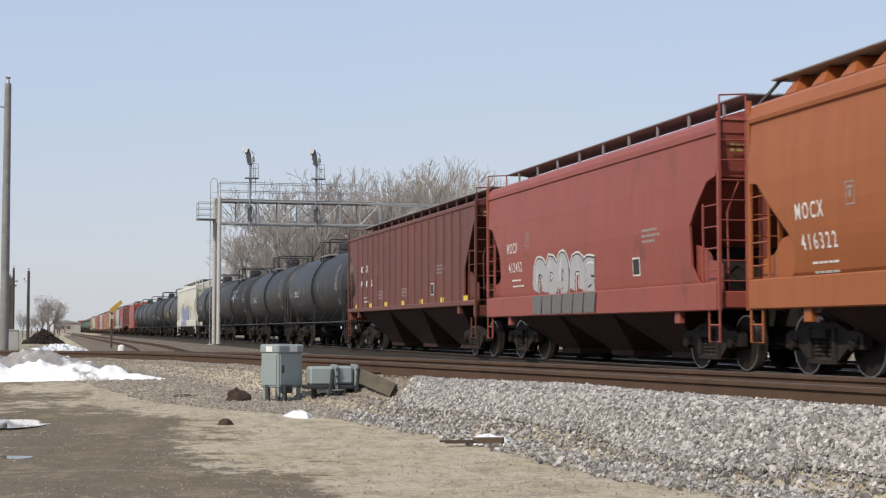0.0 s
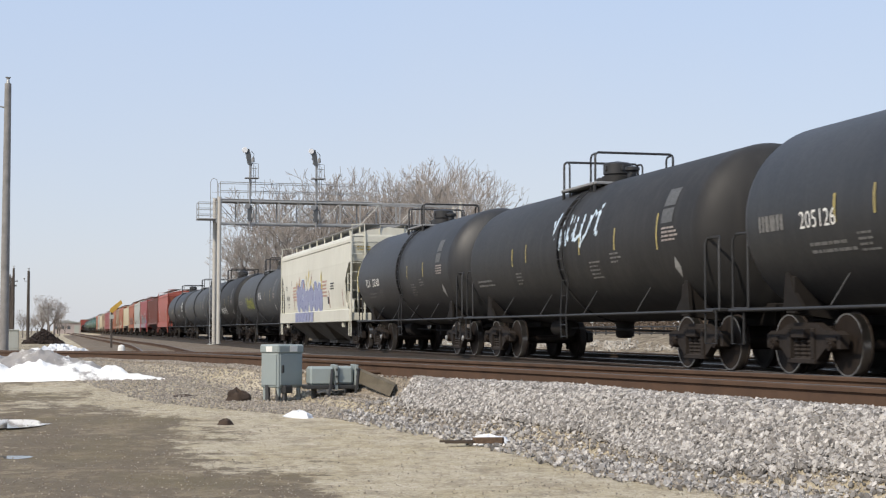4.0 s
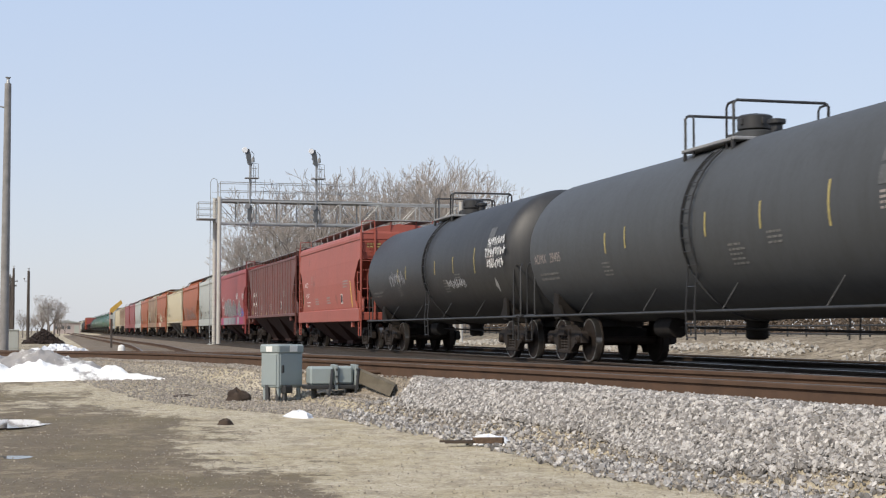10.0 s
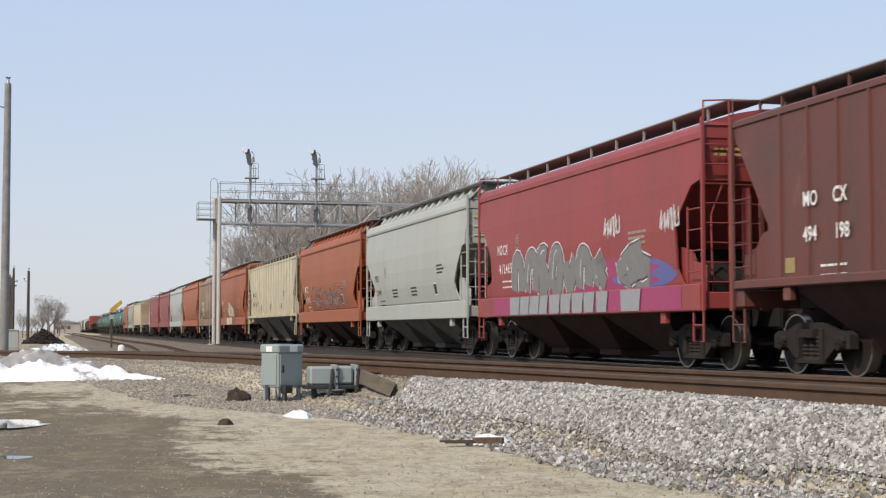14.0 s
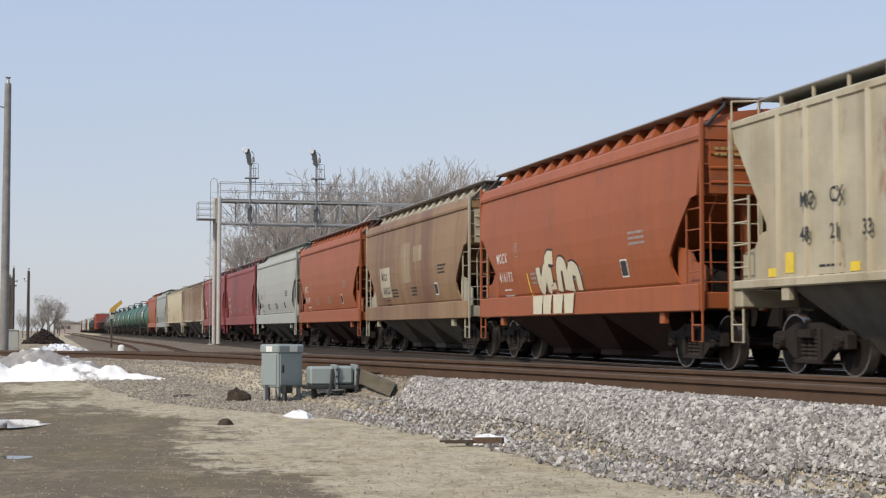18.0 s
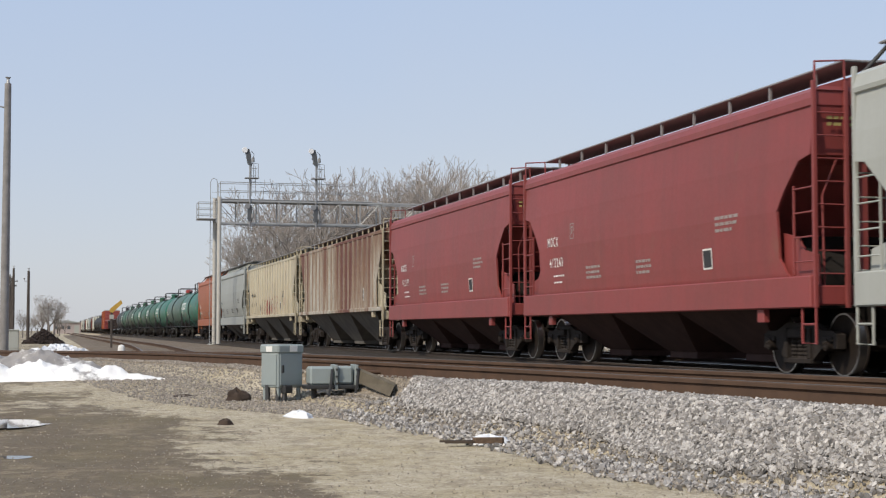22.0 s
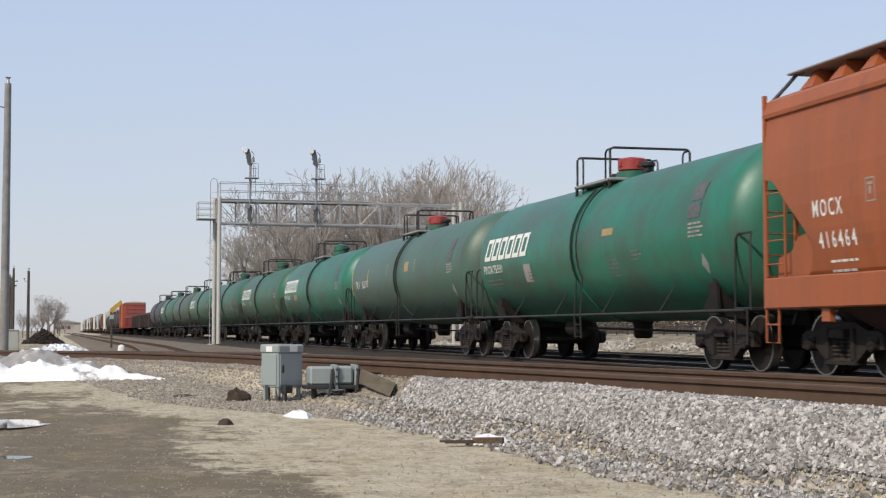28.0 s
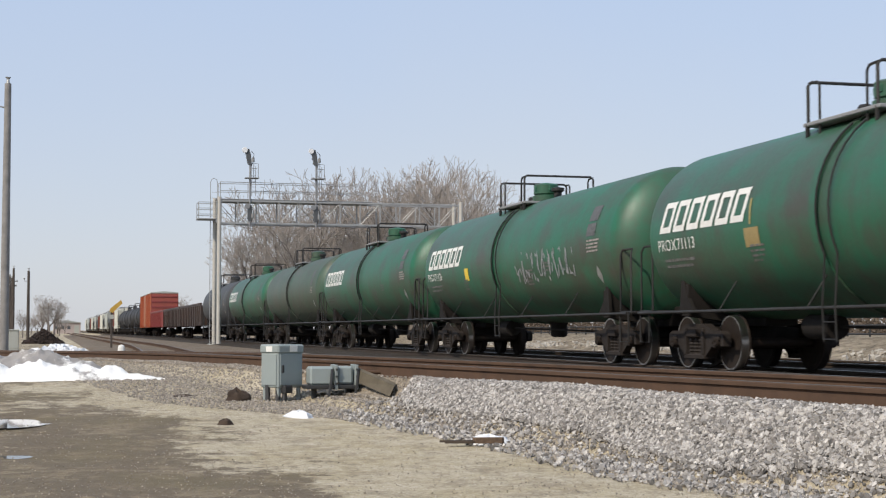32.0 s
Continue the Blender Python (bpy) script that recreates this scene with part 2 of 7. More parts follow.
# ---- mesh writing ----
class Geo:
    """Collects plain geometry and hands it over as one mesh."""

    def __init__(self):
        self.v, self.f = [], []

    def add(self, verts, faces):
        n = len(self.v)
        self.v += [tuple(p) for p in verts]
        self.f += [tuple(i + n for i in f) for f in faces]
        return self

    def box(self, x0, x1, y0, y1, z0, z1, c=0.012):
        """A box with chamfered edges."""
        lo, hi = Vector((x0, y0, z0)), Vector((x1, y1, z1))
        c = min(c, *((hi - lo) * 0.3))
        verts, index = [], {}
        for sx in (0, 1):
            for sy in (0, 1):
                for sz in (0, 1):
                    p = [(lo, hi)[s][k] for k, s in enumerate((sx, sy, sz))]
                    for ax in range(3):
                        q = [p[k] + (0 if k == ax else (c if (sx, sy, sz)[k] == 0 else -c)) for k in range(3)]
                        index[sx, sy, sz, ax] = len(verts)
                        verts.append(q)
        faces = []
        for ax in range(3):
            b, d = (ax + 1) % 3, (ax + 2) % 3
            for s in (0, 1):
                ring = []
                for (i, j) in ((0, 0), (1, 0), (1, 1), (0, 1)):
                    key = [0, 0, 0]
                    key[ax], key[b], key[d] = s, i, j
                    ring.append(index[(*key, ax)])
                faces.append(ring if s else ring[::-1])
            for i in (0, 1):
                for j in (0, 1):
                    k0, k1 = [0, 0, 0], [0, 0, 0]
                    k0[ax], k1[ax] = 0, 1
                    k0[b] = k1[b] = i
                    k0[d] = k1[d] = j
                    q = [index[(*k0, b)], index[(*k1, b)], index[(*k1, d)], index[(*k0, d)]]
                    faces.append(q if i == j else q[::-1])
        for sx in (0, 1):
            for sy in (0, 1):
                for sz in (0, 1):
                    t = [index[sx, sy, sz, a] for a in range(3)]
                    faces.append(t if (sx + sy + sz) % 2 else t[::-1])
        return self.add(verts, faces)

    def prism(self, outline, axis, a, b):
        """An outline in the other two axes, pushed along axis from a to b."""
        n = len(outline)
        put = {"x": lambda u, w, t: (t, u, w), "y": lambda u, w, t: (u, t, w), "z": lambda u, w, t: (u, w, t)}[axis]
        verts = [put(u, w, a) for u, w in outline] + [put(u, w, b) for u, w in outline]
        faces = [list(range(n))[::-1], list(range(n, 2 * n))]
        faces += [(i, (i + 1) % n, n + (i + 1) % n, n + i) for i in range(n)]
        return self.add(verts, faces)

    def tube(self, points, r, n=8, caps=True, radii=None):
        """A round bar through points."""
        pts = [Vector(p) for p in points]
        rings = []
        up = None
        for i, p in enumerate(pts):
            d = (pts[min(i + 1, len(pts) - 1)] - pts[max(i - 1, 0)]).normalized()
            if up is None or abs(up.dot(d)) > 0.98:
                up = Vector((0, 0, 1)) if abs(d.z) < 0.9 else Vector((1, 0, 0))
            a = d.cross(up).normalized()
            b = a.cross(d)
            up = b
            rr = radii[i] if radii else r
            rings.append([p + (a * math.cos(k * math.tau / n) + b * math.sin(k * math.tau / n)) * rr for k in range(n)])
        verts = [q for ring in rings for q in ring]
        faces = []
        for i in range(len(pts) - 1):
            for k in range(n):
                k2 = (k + 1) % n
                faces.append((i * n + k, (i + 1) * n + k, (i + 1) * n + k2, i * n + k2))
        if caps:
            faces += [list(range(n)), [len(verts) - n + k for k in range(n)][::-1]]
        return self.add(verts, faces)

    def turn(self, profile, axis="x", n=32, centre=(0, 0, 0), caps=True):
        """A profile of (along, radius) turned about an axis through centre."""
        c = Vector(centre)
        verts = []
        for along, r in profile:
            for k in range(n):
                u, w = r * math.cos(k * math.tau / n), r * math.sin(k * math.tau / n)
                verts.append(c + Vector({"x": (along, u, w), "y": (w, along, u), "z": (u, w, along)}[axis]))
        faces = []
        for i in range(len(profile) - 1):
            for k in range(n):
                k2 = (k + 1) % n
                faces.append((i * n + k, i * n + k2, (i + 1) * n + k2, (i + 1) * n + k))
        m = (len(profile) - 1) * n
        if caps:
            faces += [list(range(n))[::-1], [m + k for k in range(n)]]
        return self.add(verts, faces)

    def loft(self, slices, caps=True):
        n = len(slices[0])
        verts = [p for s in slices for p in s]
        faces = []
        for i in range(len(slices) - 1):
            for k in range(n):
                k2 = (k + 1) % n
                faces.append((i * n + k, i * n + k2, (i + 1) * n + k2, (i + 1) * n + k))
        if caps:
            m = (len(slices) - 1) * n
            faces += [list(range(n))[::-1], [m + k for k in range(n)]]
        return self.add(verts, faces)

    def mesh(self, name, smooth=None):
        me = bpy.data.meshes.new(name)
        me.from_pydata(self.v, [], self.f)
        if smooth is not None:
            me.shade_smooth()
            me.set_sharp_from_angle(angle=radians(smooth))
        me.update()
        return me


MESHES = {}


def shared(key, name, build, mat, smooth=None):
    """One mesh for all alike parts; build() gives its Geo the first time."""
    if key not in MESHES:
        MESHES[key] = build().mesh(name, smooth)
    full = (key, mat.name)
    if full not in MESHES:
        me = MESHES[key].copy() if MESHES[key].materials else MESHES[key]
        me.materials.clear()
        me.materials.append(mat)
        MESHES[full] = me
    return MESHES[full]


def part(name, geo, mat, parent=None, label="", smooth=None, at=None):
    """One mesh object under a thing or a part. geo: a Geo or a finished mesh."""
    me = geo.mesh(name, smooth) if isinstance(geo, Geo) else geo
    if isinstance(geo, Geo):
        me.materials.append(mat)
    ob = new(name, me)
    if parent is not None:
        ob.parent = parent
    if at is not None:
        ob.matrix_basis = at if isinstance(at, Matrix) else Matrix.Translation(at)
    if label:
        tagged(ob, label)
    return ob


def thing(name, label, category, group="", kind="", at=None):
    ob = new(name)
    ob.empty_display_size = 0.3
    if at is not None:
        ob.matrix_basis = at if isinstance(at, Matrix) else Matrix.Translation(at)
    return tagged(ob, label, category, group, kind)


# ---- freight cars; each stands on the rail head at its middle, its front towards +x ----
WHEEL_R, AXLE = 0.457, 0.889


def wheelset_geo():
    g = Geo()
    for s in (-1, 1):
        y = s * 0.755
        prof = [(-0.07, 0.17), (-0.06, 0.36), (-0.07, 0.40), (-0.07, 0.455), (0.055, 0.457), (0.062, 0.482), (0.085, 0.48), (0.085, 0.4),
                (0.05, 0.36), (0.04, 0.17)]
        g.turn([(y - s * a, r) for a, r in prof] if s > 0 else [(y + a, r) for a, r in prof], "y", 28)
        g.turn([(y + s * 0.08, 0.1), (y + s * 0.30, 0.1), (y + s * 0.37, 0.085)], "y", 14)
        for k in range(3):
            a = k * math.tau / 3
            g.box(math.cos(a) * 0.045 - 0.02, math.cos(a) * 0.045 + 0.02, y + s * 0.372 - 0.012, y + s * 0.372 + 0.012,
                  math.sin(a) * 0.045 - 0.02, math.sin(a) * 0.045 + 0.02)
    g.turn([(-0.7, 0.085), (0.7, 0.085)], "y", 12)
    return g


def tread_geo(s):
    return Geo().turn([(s * 0.755 - 0.0735, 0.436), (s * 0.755 - 0.0735, 0.4585), (s * 0.755 + 0.06, 0.4595), (s * 0.755 + 0.06, 0.444), (s * 0.755 - 0.0735, 0.436)], "y", 36, caps=False)


def side_frame_geo():
    """Cast frame: a bowed top chord, a lower chord, pedestals over the bearings and a spring opening."""
    g = Geo()
    outline = [(-1.14, 0.40), (-1.14, 0.60), (-1.0, 0.66), (-0.72, 0.66), (-0.38, 0.78), (0.38, 0.78), (0.72, 0.66), (1.0, 0.66), (1.14, 0.60),
               (1.14, 0.40), (1.03, 0.40), (1.03, 0.52), (0.75, 0.52), (0.73, 0.42), (0.42, 0.22), (0.3, 0.2), (0.3, 0.28), (0.34, 0.62),
               (0.26, 0.68), (-0.26, 0.68), (-0.34, 0.62), (-0.3, 0.28), (-0.3, 0.2), (-0.42, 0.22), (-0.73, 0.42), (-0.75, 0.52),
               (-1.03, 0.52), (-1.03, 0.40)]
    g.prism(outline, "y", -0.07, 0.07)
    g.box(-0.42, 0.42, -0.1, 0.1, 0.17, 0.25)
    for s in (-1, 1):
        g.box(s * 0.889 - 0.14, s * 0.889 + 0.14, -0.1, 0.1, 0.5, 0.58)
        g.box(s * 0.36 - 0.05, s * 0.36 + 0.05, -0.11, 0.11, 0.24, 0.7)
    for dx in (-0.2, 0, 0.2):
        g.turn([(0.25 + k * 0.03, 0.07 if k % 2 else 0.09) for k in range(12)], "z", 10, (dx, 0, 0))
    return g


def bolster_geo():
    g = Geo()
    g.prism([(-1.15, 0.56), (-1.15, 0.68), (-0.5, 0.74), (0.5, 0.74), (1.15, 0.68), (1.15, 0.56), (0.4, 0.46), (-0.4, 0.46)], "x", -0.2, 0.2)
    g.turn([(0.74, 0.2), (0.84, 0.2)], "z", 16)
    g.box(-0.72, 0.72, -0.06, 0.06, 0.4, 0.5)
    for s in (-1, 1):
        g.box(s * 0.4 - 0.04, s * 0.4 + 0.04, -0.85, 0.85, 0.34, 0.46)
    return g


WHEELS = []
DETAIL = [True]      # off for the cars that stay far back


def truck(car, x):
    """A two-axle truck with its frames, springs and wheelsets."""
    b = part("truck", shared("bolster", "truck", bolster_geo, M["truck"]), None, car, "grimy cast steel truck", at=(x, 0, 0))
    for s in (-1, 1):
        part("side_frame", shared("side_frame", "side_frame", side_frame_geo, M["truck"]), None, b, at=(0, s * 1.0, 0))
        w = part("wheelset", shared("wheelset", "wheelset", wheelset_geo, M["wheel"], 40), None, b, at=(s * AXLE, 0, WHEEL_R))
        WHEELS.append((w, s))
        if DETAIL[0]:
            part("wheel_tread", shared("tread", "wheel_tread", lambda: tread_geo(-1), M["tread"], 40), None, b, "polished wheel tread", at=(s * AXLE, 0, WHEEL_R))
    return b


def coupler_geo(s):
    g = Geo()
    g.box(-0.75, -0.32, -0.2, 0.2, 0.68, 1.02)
    g.box(-0.34, -0.08, -0.08, 0.08, 0.8, 0.95)
    g.prism([(-0.12, -0.16), (0.04, -0.16), (0.06, -0.02), (0.0, 0.05), (0.05, 0.14), (-0.04, 0.18), (-0.14, 0.1)], "z", 0.73, 0.99)
    if s < 0:
        g.v = [(-x, -y, z) for x, y, z in g.v]
    return g


def running_gear(car, L, inset):
    for s in (-1, 1):
        truck(car, s * (L / 2 - inset))
        part("coupler", shared(("coupler", s), "coupler", lambda s=s: coupler_geo(s), M["truck"]), None, car, at=(s * L / 2, 0, 0))


def hose(car, L):
    for s in (-1, 1):
        part("air_hose", shared(("hose", s), "air_hose", lambda s=s: Geo().tube(
            [(s * (-0.35), 0.3, 0.75), (s * (-0.18), 0.32, 0.62), (s * (-0.05), 0.2, 0.45), (0, 0.05, 0.4)], 0.022, 6), M["ink_black"], 60), None, car, at=(s * L / 2, 0, 0))


def ladder(car, foot, top, along, width, rungs, mat, r=0.022, first=0.15, joined=False):
    """Two stiles from foot to top, spread along a direction, with each rung a piece of its own."""
    foot, top, along = Vector(foot), Vector(top), Vector(along)
    g = Geo()
    for s in (0, 1):
        a, b = foot + along * width * s, top + along * width * s
        if abs(along.y) > 0.5:
            g.box(a.x - 0.03, a.x + 0.03, a.y - r * 1.4, a.y + r * 1.4, a.z, b.z, 0.006)
        else:
            g.box(a.x - r, a.x + r, a.y - 0.02, a.y + 0.02, a.z, b.z, 0.006)
    if joined:
        for k in range(rungs):
            p = foot.lerp(top, first + (1 - first - 0.04) * k / (rungs - 1))
            g.tube([p, p + along * width], 0.016, 6)
        return part("ladder", g, mat, car)
    ob = part("ladder", g, mat, car)
    key = ("rung", tuple(along), round(width, 3), mat.name)
    me = shared(key, "rung", lambda: Geo().tube([(0, 0, 0), tuple(along * width)], 0.013, 6), mat)
    for k in range(rungs):
        f = first + (1 - first - 0.04) * k / (rungs - 1)
        part("rung", me, None, ob, at=foot.lerp(top, f))
    return ob


def place_text(s, size, mat, name, car, warp, bold=0.0, space=1.0):
    """Lettering in the built-in font, laid on a surface by warp(u, v)."""
    cu = bpy.data.curves.new(name, "FONT")
    cu.body, cu.size, cu.fill_mode, cu.offset = s, size, "FRONT", bold
    cu.resolution_u, cu.space_character = 3, space
    tmp = bpy.data.objects.new(name, cu)
    me = bpy.data.meshes.new_from_object(tmp)
    bpy.data.objects.remove(tmp)
    me.name = name
    for v in me.vertices:
        v.co = warp(v.co.x, v.co.y)
    me.materials.clear()
    me.materials.append(mat)
    ob = new(name, me)
    ob.parent = car
    return ob


def patch(name, u0, u1, v0, v1, mat, car, warp, nu=1, nv=4, label=""):
    """A thin painted plate lying on a surface."""
    verts = [warp(u0 + (u1 - u0) * i / nu, v0 + (v1 - v0) * j / nv) for j in range(nv + 1) for i in range(nu + 1)]
    faces = [(j * (nu + 1) + i, j * (nu + 1) + i + 1, (j + 1) * (nu + 1) + i + 1, (j + 1) * (nu + 1) + i) for j in range(nv) for i in range(nu)]
    return part(name, Geo().add(verts, faces), mat, car, label)


def bars(name, u, v, w, rows, mat, car, warp, h=0.05, gap=0.045, rng=random):
    """Lines of writing too small to read, as plain bars of one mesh."""
    g = Geo()
    for r in range(rows):
        x, y0 = u, v - r * (h + gap)
        while x < u + w * (0.75 + 0.25 * rng.random()):
            d = 0.06 + 0.14 * rng.random()
            g.add([warp(x, y0), warp(x + d, y0), warp(x + d, y0 + h), warp(x, y0 + h)], [(0, 1, 2, 3)])
            x += d + 0.03
    return part(name, g, mat, car)


def ribbon(points, width, warp, lift):
    """A flat stroke through points, as verts and faces."""
    pts = [Vector(p) for p in points]
    verts, faces = [], []
    for i, p in enumerate(pts):
        d = pts[min(i + 1, len(pts) - 1)] - pts[max(i - 1, 0)]
        n = Vector((-d.y, d.x)).normalized() * width / 2
        verts += [warp(p.x + n.x, p.y + n.y, lift), warp(p.x - n.x, p.y - n.y, lift)]
    for i in range(len(pts) - 1):
        faces.append((2 * i, 2 * i + 1, 2 * i + 3, 2 * i + 2))
    return verts, faces


STROKES = [[(1, 0.85), (0.5, 1), (0, 0.8), (0.1, 0.55), (0.9, 0.45), (1, 0.2), (0.5, 0), (0, 0.15)], [(0, 0), (0.05, 0.9), (0.5, 1), (0.95, 0.8), (1, 0)],
           [(1, 0.95), (0.1, 1), (0, 0.55), (0.7, 0.5), (0, 0.4), (0.1, 0), (1, 0.05)], [(0, 1), (0.2, 0.4), (0.45, 0), (0.75, 0.5), (1, 1)],
           [(0, 0), (0.05, 1), (0.8, 0.95), (1, 0.5), (0.8, 0.05), (0.1, 0)], [(0, 1), (0.1, 0), (0.15, 0.5), (0.9, 1), (0.4, 0.5), (1, 0)]]


def rounded(points, times=2):
    """The points with their corners cut twice."""
    for _ in range(times):
        out = [points[0]]
        for a, b in zip(points, points[1:]):
            out += [tuple(p * 0.75 + q * 0.25 for p, q in zip(a, b)), tuple(p * 0.25 + q * 0.75 for p, q in zip(a, b))]
        points = out + [points[-1]]
    return points


def scrawl(car, u0, u1, v0, v1, fill, line, warp, seed, letters=5, halo=None, accents=(), weight=0.035, fat=0.34):
    """Spray-can painting: fat leaning rounded strokes with outlines and loose flames; no word can be read in it."""
    rng = random.Random(seed)
    step = (u1 - u0) / letters
    order = [rng.randrange(len(STROKES)) for _ in range(letters)]
    for k in range(letters):
        wide, tall = step * rng.uniform(0.6, 0.8), (v1 - v0) * rng.uniform(0.72, 1.0)
        lean, x0, w = rng.uniform(0.08, 0.3), u0 + k * step + step * 0.12, step * fat
        tall -= w * 0.6
        pts = [(x0 + p * wide + lean * q * tall, v0 + w * 0.3 + q * tall + 0.04 * rng.uniform(-1, 1)) for p, q in STROKES[order[k]]]
        pts = rounded(pts, 1 + (k + seed) % 2)
        lift = 0.006 + (k % 2) * 0.001
        for name, mat, extra, up in (("graffiti_halo", halo, 4.2 * weight, 0.0), ("graffiti_line", line, 1.8 * weight, 0.003), ("graffiti_fill", fill, 0.0, 0.006)):
            if mat and not fill:
                sides = [[], []]
                for i, p in enumerate(pts):
                    d = Vector(pts[min(i + 1, len(pts) - 1)]) - Vector(pts[max(i - 1, 0)])
                    n = Vector((-d.y, d.x)).normalized() * w / 2
                    sides[0].append((p[0] + n.x, p[1] + n.y))
                    sides[1].append((p[0] - n.x, p[1] - n.y))
                part(name, Geo().add(*ribbon(sides[0] + sides[1][::-1] + sides[0][:1], weight, warp, lift + up)), mat, car)
            elif mat:
                part(name, Geo().add(*ribbon(pts, w + extra, warp, lift + up)), mat, car)
        if halo and fill:
            spark = [(x + w * 0.22, y + w * 0.2) for x, y in pts[2:len(pts) // 3]]
            if len(spark) > 1:
                part("graffiti_line", Geo().add(*ribbon(spark, weight, warp, lift + 0.009)), halo, car)
    for mat in accents:
        for _ in range(letters):
            x, y = rng.uniform(u0, u1), rng.uniform(v0 + 0.6 * (v1 - v0), v1)
            h = rng.uniform(0.14, 0.34)
            tri = [(x, y), (x + h * 0.4, y + 0.05), (x + h * 0.25, y + h * 1.3), (x - 0.06, y + h * 0.6)]
            part("graffiti_accent", Geo().add([warp(*p, 0.021) for p in tri], [(0, 1, 2, 3)]), mat, car)


def sill_strip(car, u0, u1, fill, line, seed, blocks=5):
    """The foot of a painting, carried on down over the side sill in leaning blocks."""
    rng = random.Random(seed)
    step = (u1 - u0) / blocks
    for k in range(blocks):
        a, b = u0 + k * step, u0 + (k + rng.uniform(0.75, 0.97)) * step
        quad = [(a, 1.02), (b, 1.02), (b + 0.08, 1.42), (a - 0.03, 1.42)]
        part("graffiti_fill", Geo().add([sill_warp(*p, 0.012) for p in quad], [(0, 1, 2, 3)]), fill, car)
        part("graffiti_line", Geo().add(*ribbon([(b, 1.03), (b + 0.03, 1.2), (b + 0.09, 1.42)], 0.035, sill_warp, 0.018)), line, car)


def cloud(car, u0, u1, v0, v1, mat, warp, seed):
    """A soft-edged patch of sprayed background colour."""
    rng = random.Random(seed)
    n, c = 28, ((u0 + u1) / 2, (v0 + v1) / 2)
    ring = [(c[0] + (u1 - u0) / 2 * math.cos(t) * (1 + 0.12 * rng.uniform(-1, 1)), c[1] + (v1 - v0) / 2 * math.sin(t) * (1 + 0.15 * rng.uniform(-1, 1))) for t in [k * math.tau / n for k in range(n)]]
    part("graffiti_cloud", Geo().add([warp(*c, 0.004)] + [warp(*p, 0.004) for p in ring], [(0, k + 1, (k + 1) % n + 1) for k in range(n)]), mat, car)


def tag(car, u, v, w, h, mat, warp, seed, n=7, weight=0.03):
    """A thin looping spray tag that reads as no word."""
    rng = random.Random(seed)
    for k in range(n):
        x = u + w * k / n
        pts = [(x + w / n * (0.1 + 0.9 * f + 0.25 * math.sin(7 * f + k)), v + h * (0.5 + 0.5 * math.sin(f * 9 + rng.uniform(0, 6)) * rng.uniform(0.5, 1))) for f in [i / 10 for i in range(11)]]
        part("graffiti_stroke", Geo().add(*ribbon(pts, weight, warp, 0.008 + 0.001 * k)), mat, car, "thin sprayed graffiti stroke")


# widths and end set-backs of hopper bodies: height, half width, set-back of the side's edge, set-back of the slope sheet behind it
BODY = {
    "flat": [(1.38, 1.47, 0.74, 2.6), (1.5, 1.49, 0.90, 2.45), (1.72, 1.51, 1.08, 2.25), (2.42, 1.55, 1.08, 1.55), (2.7, 1.55, 0.84, 1.25), (3.1, 1.54, 0.4, 0.8),
             (3.16, 1.54, 0.06, 0.10), (3.84, 1.50, 0.0, 0.0), (3.86, 1.53, -0.02, -0.02), (3.96, 1.53, -0.02, -0.02), (4.06, 1.49, -0.02, -0.02), (4.13, 1.40, 0, 0), (4.29, 0.85, 0, 0),
             (4.37, 0.4, 0, 0), (4.38, 0.1, 0, 0)],
    "round": [(1.38, 1.36, 0.92, 2.5), (1.5, 1.42, 1.16, 2.35), (1.75, 1.48, 1.34, 2.1), (1.95, 1.52, 1.34, 1.9), (2.1, 1.54, 1.2, 1.75), (2.45, 1.57, 0.80, 1.35), (2.88, 1.58, 0.3, 0.8),
              (2.91, 1.58, 0.06, 0.1), (3.3, 1.56, 0.02, 0.02), (3.82, 1.51, 0.0, 0.0), (3.84, 1.55, -0.03, -0.03), (3.9, 1.56, -0.03, -0.03), (4.08, 1.50, -0.03, -0.03), (4.14, 1.42, 0, 0),
              (4.32, 0.9, 0, 0), (4.38, 0.4, 0, 0), (4.39, 0.1, 0, 0)],
    "rib": [(1.38, 1.50, 1.08, 2.4), (1.56, 1.50, 1.14, 2.2), (2.25, 1.50, 1.14, 1.5), (3.56, 1.50, 0.14, 0.45), (3.6, 1.5, 0.05, 0.06), (3.84, 1.50, 0, 0), (3.86, 1.53, 0, 0), (3.94, 1.53, 0, 0),
            (3.97, 1.46, 0, 0), (4.18, 0.85, 0, 0), (4.25, 0.4, 0, 0), (4.26, 0.1, 0, 0)],
}


def hopper_body(kind, B):
    slices = []
    for z, w, e, d in BODY[kind]:
        x, xs, t = B / 2 - e, B / 2 - max(d, e), min(0.04, w * 0.3)
        slices.append([(x, -w, z), (x, -w + t, z), (xs, -w + t, z), (xs, w - t, z), (x, w - t, z), (x, w, z),
                       (-x, w, z), (-x, w - t, z), (-xs, w - t, z), (-xs, -w + t, z), (-x, -w + t, z), (-x, -w, z)])
    return Geo().loft(slices)


def hopper_warp(kind):
    table = [(z, w) for z, w, _, _ in BODY[kind]]

    def warp(u, v, lift=0.006):
        w = np.interp(v, [t[0] for t in table], [t[1] for t in table])
        return (u, -(float(w) + lift), v)
    return warp


def sill_warp(u, v, lift=0.006):
    """The outer face of a hopper's side sill."""
    return (u, -(1.58 + lift), v)


